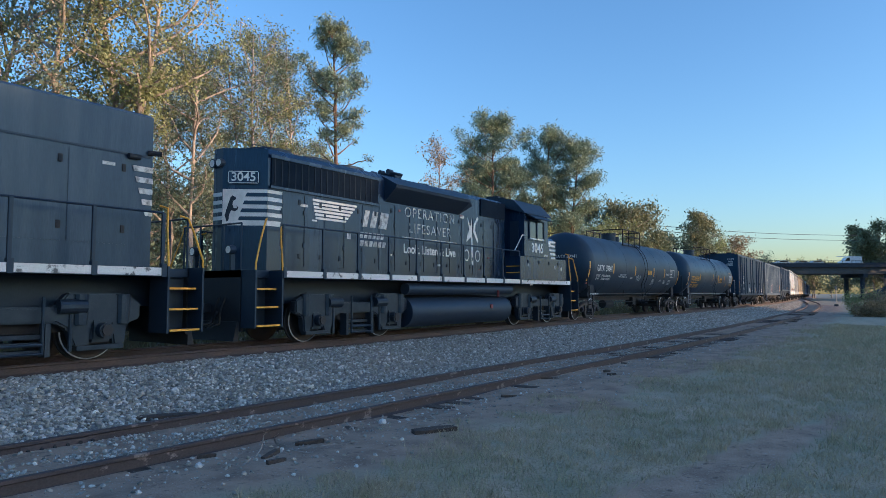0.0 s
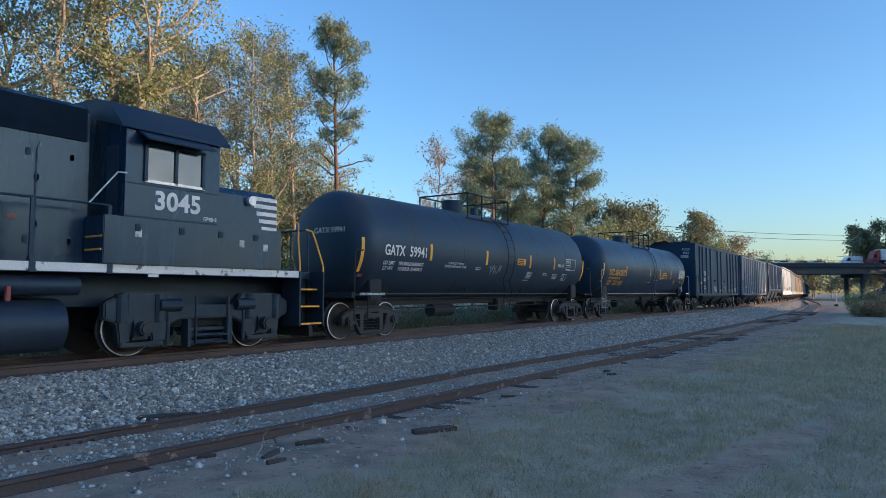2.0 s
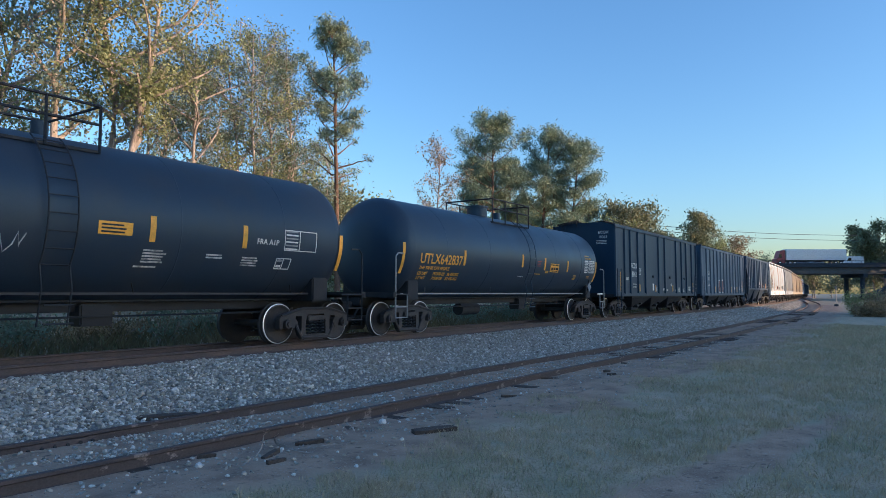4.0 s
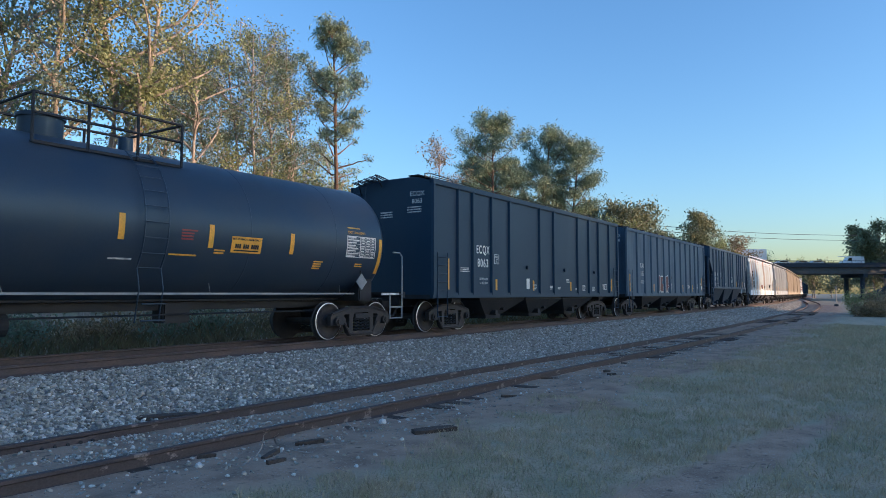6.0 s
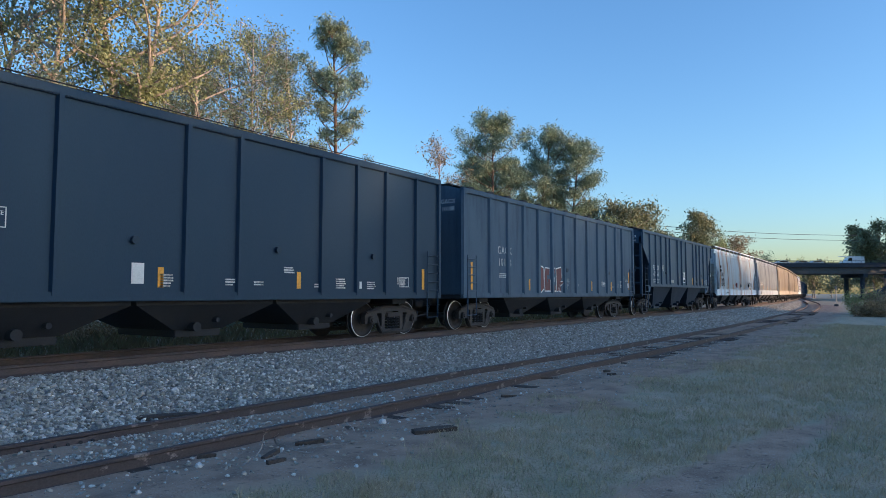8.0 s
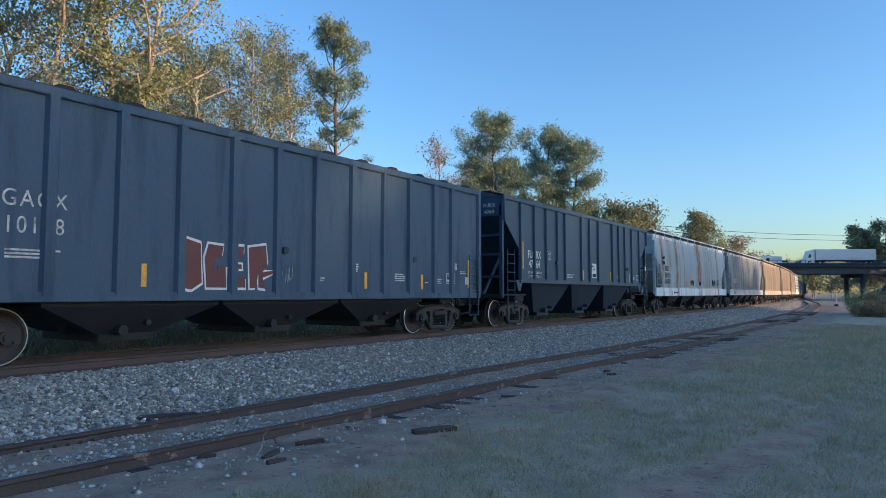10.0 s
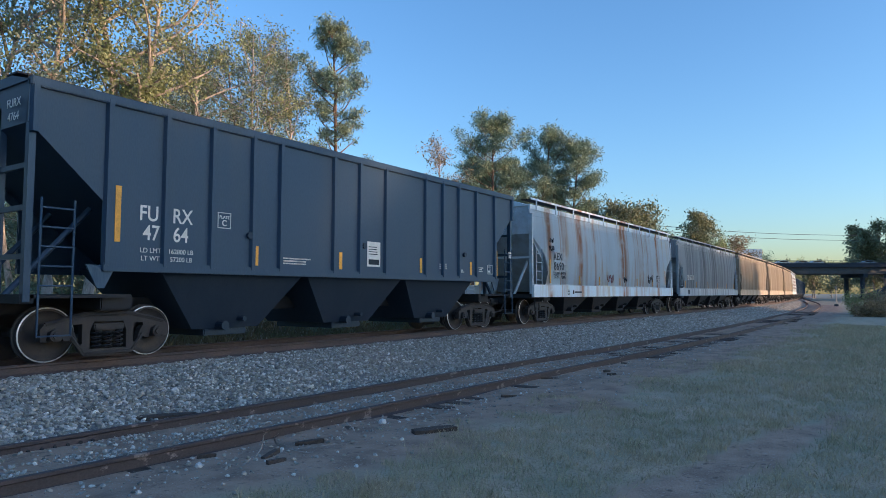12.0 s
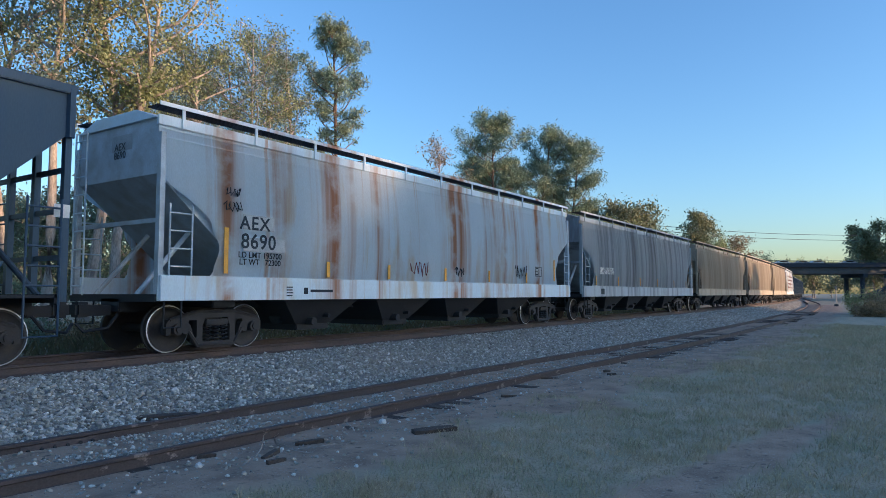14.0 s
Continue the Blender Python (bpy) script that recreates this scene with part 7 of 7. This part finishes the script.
def graffiti_shape(fill=False):
    """Four blocky letters a metre high, as outlines or as their fill."""
    bm = BM()
    k = 0.055 if fill else 0.0
    y0, y1 = (-1.512, -1.50) if fill else (-1.508, -1.50)
    letters = (
        [(0, 0), (0.1, 1.0), (0.55, 0.92), (0.62, 0.1), (0.3, -0.05)],
        [(0.68, 0.0), (0.6, 0.62), (0.72, 0.92), (1.2, 0.9), (1.16, 0.66), (0.9, 0.66), (0.92, 0.28), (1.06, 0.3), (1.05, 0.45), (1.3, 0.45), (1.3, 0.0)],
        [(1.36, 0.0), (1.32, 0.9), (1.8, 0.92), (1.8, 0.72), (1.58, 0.68), (1.58, 0.55), (1.76, 0.55), (1.78, 0.38), (1.6, 0.38), (1.62, 0.22), (1.86, 0.22), (1.88, 0.0)],
        [(1.95, 0.0), (1.9, 0.9), (2.5, 0.98), (2.58, 0.55), (2.42, 0.42), (2.85, 0.42), (2.85, 0.36), (2.4, 0.2), (2.5, -0.02), (2.25, 0.0), (2.2, 0.35), (2.15, 0.0)])
    for pts in letters:
        cx = sum(p[0] for p in pts) / len(pts)
        cz = sum(p[1] for p in pts) / len(pts)
        out = []
        for a, b in pts:
            d = math.hypot(a - cx, b - cz)
            f = max(0.0, 1 - k / d) if d else 1
            out.append((-0.42 - 0.8 * (2.85 - (cx + (a - cx) * f)), 1.2 + (cz + (b - cz) * f)))
        prism(bm, out, 1, y0, y1)
    return bm


def decorate_three_bay(car):
    Y = -1.505
    text(car, "FU   RX", -5.34, 2.52, 0.38, WHITE, Y, thin=0.004, wide=0.84)
    text(car, "47   64", -5.34, 2.18, 0.38, WHITE, Y, thin=0.004, wide=0.84)
    text(car, "LD LMT    162800 LB", -5.31, 1.88, 0.12, WHITE, Y)
    text(car, "LT WT      57200 LB", -5.31, 1.74, 0.12, WHITE, Y)
    plate_mark(car, -4.1, 2.55, Y)
    for x, lo, hi in ((-6.25, 2.0, 2.95), (-3.3, 1.7, 2.1), (-0.8, 1.7, 2.1), (2.4, 1.7, 2.1), (5.0, 1.7, 2.1), (6.6, 1.7, 2.5)):
        plate(car, "reflective_strip", x - 0.05, x + 0.05, lo, hi, YELLOW, Y, label="yellow reflective strip")
    plate(car, "paper_notice", 0.15, 0.65, 1.8, 2.42, WHITE, Y)
    bars(car, 0.2, 2.3, 0.35, 4, INK, 0.02, 0.06, Y - 0.005, seed=5)
    plate(car, "paper_notice_band", 0.2, 0.6, 1.85, 1.98, INK, Y - 0.004)
    for x, z, w, n in ((-2.6, 1.9, 0.9, 3), (3.3, 1.98, 0.4, 3), (4.3, 1.85, 0.35, 2), (5.4, 1.95, 0.35, 3)):
        bars(car, x, z, w, n, h=0.03, gap=0.055, y=Y, seed=int(x * 10))
    table_mark(car, 6.0, 1.75, 0.35, 0.3, None, 2, y=Y)
    plate(car, "paper_notice", 7.42, 7.66, 2.32, 2.53, WHITE, -1.5)
    for x in (-3.5, 0.0, 4.6):
        bm = BM()
        rod(bm, (x, -1.57, 2.3), (x, -1.5, 2.3), 0.07, 10)
        part("vibrator_bracket", bm, BLACK_MATT, car)
    for x in (-6.5, 6.5):
        bm = BM()
        prism(bm, [(x - 0.25, 1.6), (x + 0.25, 1.6), (x + 0.06, 1.22), (x - 0.06, 1.22)], 1, -1.5, -1.46)
        part("jacking_bracket", bm, HOP_DUSTY, car)
    end_text(car, "FURX", -15.4 / 2, -1.0, 4.1, 0.19)
    end_text(car, "4764", -15.4 / 2, -1.0, 3.88, 0.19)


def decorate_pale_hopper(car):
    Y = -1.515
    plate(car, "grey_patch", -7.15, -6.35, 2.42, 2.72, PATCH, Y + 0.004)
    plate(car, "grey_patch", -7.15, -6.05, 1.98, 2.26, PATCH, Y + 0.004)
    text(car, "AEX", -6.85, 2.54, 0.38, INK, Y - 0.004, thin=0.006, gap=1.15)
    text(car, "8690", -6.75, 2.17, 0.42, INK, Y - 0.004, thin=0.006, gap=1.1)
    text(car, "LD LMT 195700", -6.7, 1.90, 0.17, INK, Y - 0.004, thin=0.002)
    text(car, "LT WT   72300", -6.7, 1.76, 0.17, INK, Y - 0.004, thin=0.002)
    for x, lo, hi in ((-7.55, 1.52, 2.42), (-4.72, 1.5, 1.86), (-2.5, 1.5, 1.86), (0.1, 1.5, 1.86), (2.6, 1.5, 1.86), (5.2, 1.5, 1.86), (7.5, 1.6, 2.4)):
        plate(car, "reflective_strip", x - 0.05, x + 0.05, lo, hi, YELLOW, Y, label="yellow reflective strip")
    bars(car, -6.0, 1.28, 0.22, 4, INK, 0.025, 0.06, -1.545, seed=4)
    plate(car, "maker_mark", -5.5, -5.38, 1.12, 1.26, INK, -1.545)
    bars(car, -5.3, 1.22, 0.95, 1, INK, 0.06, 0.08, -1.545, seed=1)
    table_mark(car, 5.9, 1.75, 0.5, 0.35, None, 3, y=Y, ink=INK)
    for k, (x, z, w, h) in enumerate(((-7.6, 3.05, 0.4, 0.18), (-7.6, 2.75, 0.4, 0.2), (-1.6, 1.6, 0.8, 0.4), (4.3, 1.65, 0.9, 0.45), (5.0, 1.2, 0.9, 0.2), (0.6, 1.62, 0.5, 0.3))):
        scrawl(car, x, z, w, h, RED if k == 2 else INK, 20 + k, None, Y - 0.002)
    end_bar(car, -9.0 + 0.06, 0.2, -0.5, 3.85, 0.3, PATCH)
    end_text(car, "AEX", -9.0 + 0.052, -0.1, 3.92, 0.2, INK)
    end_text(car, "8690", -9.0 + 0.052, -0.1, 3.76, 0.2, INK)


def decorate_grey_hopper(car):
    Y = -1.515
    plate(car, "white_patch", -7.0, -5.3, 2.0, 2.3, WHITE_WORN, Y + 0.004)
    text(car, "AEX 10930", -6.15, 2.15, 0.26, GREYMARK, Y - 0.003, thin=0.004)
    for x in (-7.5, -4.7, -1.5, 1.5, 4.7, 7.4):
        plate(car, "reflective_strip", x - 0.05, x + 0.05, 1.5, 1.9, YELLOW, Y, label="yellow reflective strip")
    plate(car, "grey_patch", -7.0, -6.6, 1.1, 1.35, INK, -1.545)


def plate_mark(car, x, z, y):
    """A small outlined square with its words."""
    for a, b, c, d in ((-0.14, 0.14, 0.14, 0.155), (-0.14, 0.14, -0.155, -0.14), (-0.155, -0.14, -0.155, 0.155), (0.14, 0.155, -0.155, 0.155)):
        plate(car, "mark_edge", x + a, x + b, z + c, z + d, WHITE, y)
    text(car, "PLATE", x, z + 0.06, 0.085, WHITE, y, thin=0.001)
    text(car, "C", x, z - 0.055, 0.16, WHITE, y, thin=0.003)


def table_mark(car, x, z, w, h, wrap, rows, y=-1.53, solid=False, ink=None):
    """A stencilled data table that cannot be read: frame lines and bars."""
    ink = ink or WHITE
    t = 0.018
    for a, b, c, d in ((0, w, h - t, h), (0, w, 0, t), (0, t, 0, h), (w - t, w, 0, h), (w * 0.45, w * 0.45 + t, 0, h)):
        plate(car, "table_line", x + a, x + b, z + c, z + d, ink, y, wrap)
    if solid:
        for i in range(1, rows):
            plate(car, "table_line", x, x + w, z + h * i / rows, z + h * i / rows + 0.006, ink, y, wrap)
        for c in (0.64, 0.82):
            plate(car, "table_line", x + w * c, x + w * c + 0.006, z, z + h, ink, y, wrap)
        rng = random.Random(rows)
        for i in range(rows):
            zz = z + h * (i + 0.3) / rows
            for a, b in ((0.03, rng.uniform(0.28, 0.42)), (0.49, 0.6), (0.67, 0.79), (0.85, 0.95)):
                plate(car, "small_print", x + w * a, x + w * b, zz, zz + h / rows * 0.4, ink, y, wrap)
        return
    for i in range(rows):
        zz = z + h * (i + 0.35) / rows
        plate(car, "table_line", x + 0.04, x + w * 0.4, zz, zz + h / rows * 0.42, ink if i % 2 == 0 else GREYMARK, y, wrap)


def scrawl(car, x, z, w, h, mat, seed, wrap, y=-1.53):
    """A quick spray-paint scribble."""
    rng = random.Random(seed)
    pts = []
    for i in range(15):
        pts.append((x + w * i / 14 + rng.uniform(-0.05, 0.05), z + h * (0.5 + 0.5 * math.sin(i * 1.9 + rng.uniform(-0.5, 0.5)))))
    bm = BM()
    out = []
    for a, b in pts:
        if wrap:
            q = (b - wrap[0]) / wrap[1]
            out.append((a, -(wrap[1] + 0.004) * math.cos(q), wrap[0] + wrap[1] * math.sin(q)))
        else:
            out.append((a, y, b))
    pipe(bm, out, 0.011, 4)
    part("scribble", bm, mat, car)


def end_text(car, words, x, y, z, size, mat=None):
    ob = text(car, words, 0, 0, size, mat or WHITE, 0)
    for v in ob.data.vertices:
        v.co = Vector((x - 0.004 + v.co.y, y * 1.0 - v.co.x, z + v.co.z))
    ob.data.update()


def end_bar(car, x, y0, y1, z, h=0.035, mat=None):
    bm = BM()
    box(bm, x - 0.004, x + 0.002, y0, y1, z, z + h)
    part("small_print", bm, mat or WHITE_WORN, car)


def on_bridge(u, lane):
    """A place on the bridge's road by its bearing."""
    x, y = away(u, BRIDGE[0] + lane)
    return x, y


def road_wheel(parent, x, y, r=0.5, w=0.3):
    bm = BM()
    rod(bm, (x, y - w / 2, r), (x, y + w / 2, r), r, 18)
    t = part("tyre", bm, RUBBER, parent)
    bm = BM()
    rod(bm, (x, y - w / 2 - 0.01, r), (x, y + w / 2 + 0.01, r), r * 0.55, 14)
    part("rim", bm, STEEL, t)


def articulated_lorry(cab_mat, label):
    v = tagged(new("articulated_lorry"), label, "lorry")
    bm = BM()
    box(bm, 2.6, 18.4, -1.3, 1.3, 1.25, 4.1, 0.05)
    part("trailer_box", bm, TRAILER, v, "plain white trailer box")
    bm = BM()
    box(bm, 2.8, 18.2, -0.5, 0.5, 0.9, 1.25)
    part("trailer_frame", bm, DARK_IRON, v)
    bm = BM()
    prism(bm, [(0.0, 0.5), (0.0, 1.6), (0.5, 1.75), (0.8, 2.9), (1.2, 3.7), (2.3, 3.9), (2.3, 0.5)], 1, -1.2, 1.2)
    part("cab", bm, cab_mat, v)
    bm = BM()
    prism(bm, [(0.55, 1.85), (0.82, 2.75), (1.4, 2.75), (1.4, 1.85)], 1, -1.215, 1.215)
    part("cab_glass", bm, GLASS_DARK, v)
    for x in (0.9, 3.6, 4.8, 15.6, 16.9):
        for y in (-1.1, 1.1):
            road_wheel(v, x, y)
    return v


def small_vehicle(kind, mat, label):
    v = tagged(new(kind), label, kind)
    bm = BM()
    if kind == "van":
        prism(bm, [(0, 0.4), (0, 1.0), (0.9, 1.2), (1.6, 2.2), (5.6, 2.25), (5.7, 0.4)], 1, -0.95, 0.95)
        glass = [(1.05, 1.25), (1.65, 2.05), (2.3, 2.05), (2.3, 1.25)]
        end = 5.7
    else:
        prism(bm, [(0, 0.35), (0, 0.8), (1.1, 0.95), (1.7, 1.42), (3.3, 1.45), (4.2, 1.0), (4.5, 0.9), (4.5, 0.35)], 1, -0.88, 0.88)
        glass = [(1.35, 0.98), (1.8, 1.36), (3.2, 1.38), (3.8, 1.0)]
        end = 4.5
    bmesh.ops.bevel(bm, geom=bm.edges[:], offset=0.05, segments=1, affect="EDGES")
    part("body", bm, mat, v)
    bm = BM()
    prism(bm, glass, 1, -0.9 if kind != "van" else -0.965, 0.9 if kind != "van" else 0.965)
    part("glass", bm, GLASS_DARK, v)
    if kind == "van":
        bm = BM()
        for y in (-0.6, 0.6):
            rod(bm, (-0.5, y, 2.45), (5.9, y, 2.45), 0.05, 6)
        for x in (1.9, 3.5, 5.2):
            rod(bm, (x, -0.7, 2.42), (x, 0.7, 2.42), 0.03, 6)
            for y in (-0.7, 0.7):
                rod(bm, (x, y, 2.2), (x, y, 2.42), 0.03, 6)
        part("roof_rack", bm, STEEL, v)
    for x in (0.85, end - 0.95):
        for y in (-0.8, 0.8):
            road_wheel(v, x, y, 0.33, 0.2)
    return v


ROAD = []


def build_road_vehicles():
    """Traffic on the far bridge. Rows: seconds and bearing of the front."""
    lorry = articulated_lorry(RED, "white articulated lorry with a red cab on the bridge")
    ROAD.append((lorry, -2.2, [(0, 1690), (2, 1538), (3, 1450), (5.5, 1265), (14, 640)]))
    lorry = articulated_lorry(TRAILER, "white articulated lorry on the bridge")
    ROAD.append((lorry, -2.2, [(0, 2380), (8, 1625), (10.4, 1384), (11, 1326), (11.5, 1274), (14, 1020)]))
    ROAD.append((small_vehicle("van", TRAILER, "white van with a ladder rack on the bridge"), 1.5, [(0, 1486), (8.3, 1490), (10.2, 1320), (14, 1000)]))
    for u, mat in ((1428, CARPAINT), (1402, GREYMARK), (1368, CARPAINT)):
        ROAD.append((small_vehicle("car", mat, "silver grey car waiting on the bridge"), 3.4, [(0, u), (14, u)]))
    ROAD.append((small_vehicle("car", GREYMARK, "grey car driving over the bridge"), 3.4, [(0, 1900), (10, 1560), (14, 1485)]))


def motions():
    times = [i * 0.5 for i in range(29)]
    for car, q in TRAIN:
        rows = []
        for t in times:
            x, y, g = main_line(q - SPEED * t)
            rows.append((t, pose(x, y, RAIL_Z, 0, 0, g)))
        walk(car, rows)
    for ob, lane, stops in ROAD:
        rows = []
        for t, u in stops:
            x, y = on_bridge(u, lane)
            rows.append((t, pose(x, y, DECK, 0, 0, math.degrees(HEAD) - 90)))
        walk(ob, rows)
    for ob, x, r in SPINNERS:
        rows = []
        for i in range(0, 421, 2):
            t = i / 30
            rows.append((t, pose(x, 0, r, 0, -math.degrees(SPEED * t / r), 0)))
        walk(ob, rows)


def siding_level(x):
    """Rail top of the siding: it climbs to the main line where they join."""
    f = max(0.0, min(1.0, (x - 70) / 130))
    return -0.03 + (RAIL_Z - 0.02 + 0.03) * f * f * (3 - 2 * f)


build_ground()
build_ballast()
for off in (-0.7525, 0.7525):
    build_rail("main_rail", main_y, RAIL_Z, off, -80, 400, "rusty main line rail with a worn head", RAIL)
    build_rail("siding_rail", siding, siding_level, off, -40, 212, "rust-brown siding rail with flaking patches", SIDING_RAIL)
BRIDGE = build_bridge()
DECK = BRIDGE[1]
build_rail_joint()
build_wires()
build_signal_post()
build_trees()
build_shade_trees()
build_train()
build_road_vehicles()
build_debris()
build_grass()
build_weeds()
build_ties()
build_stones()
motions()
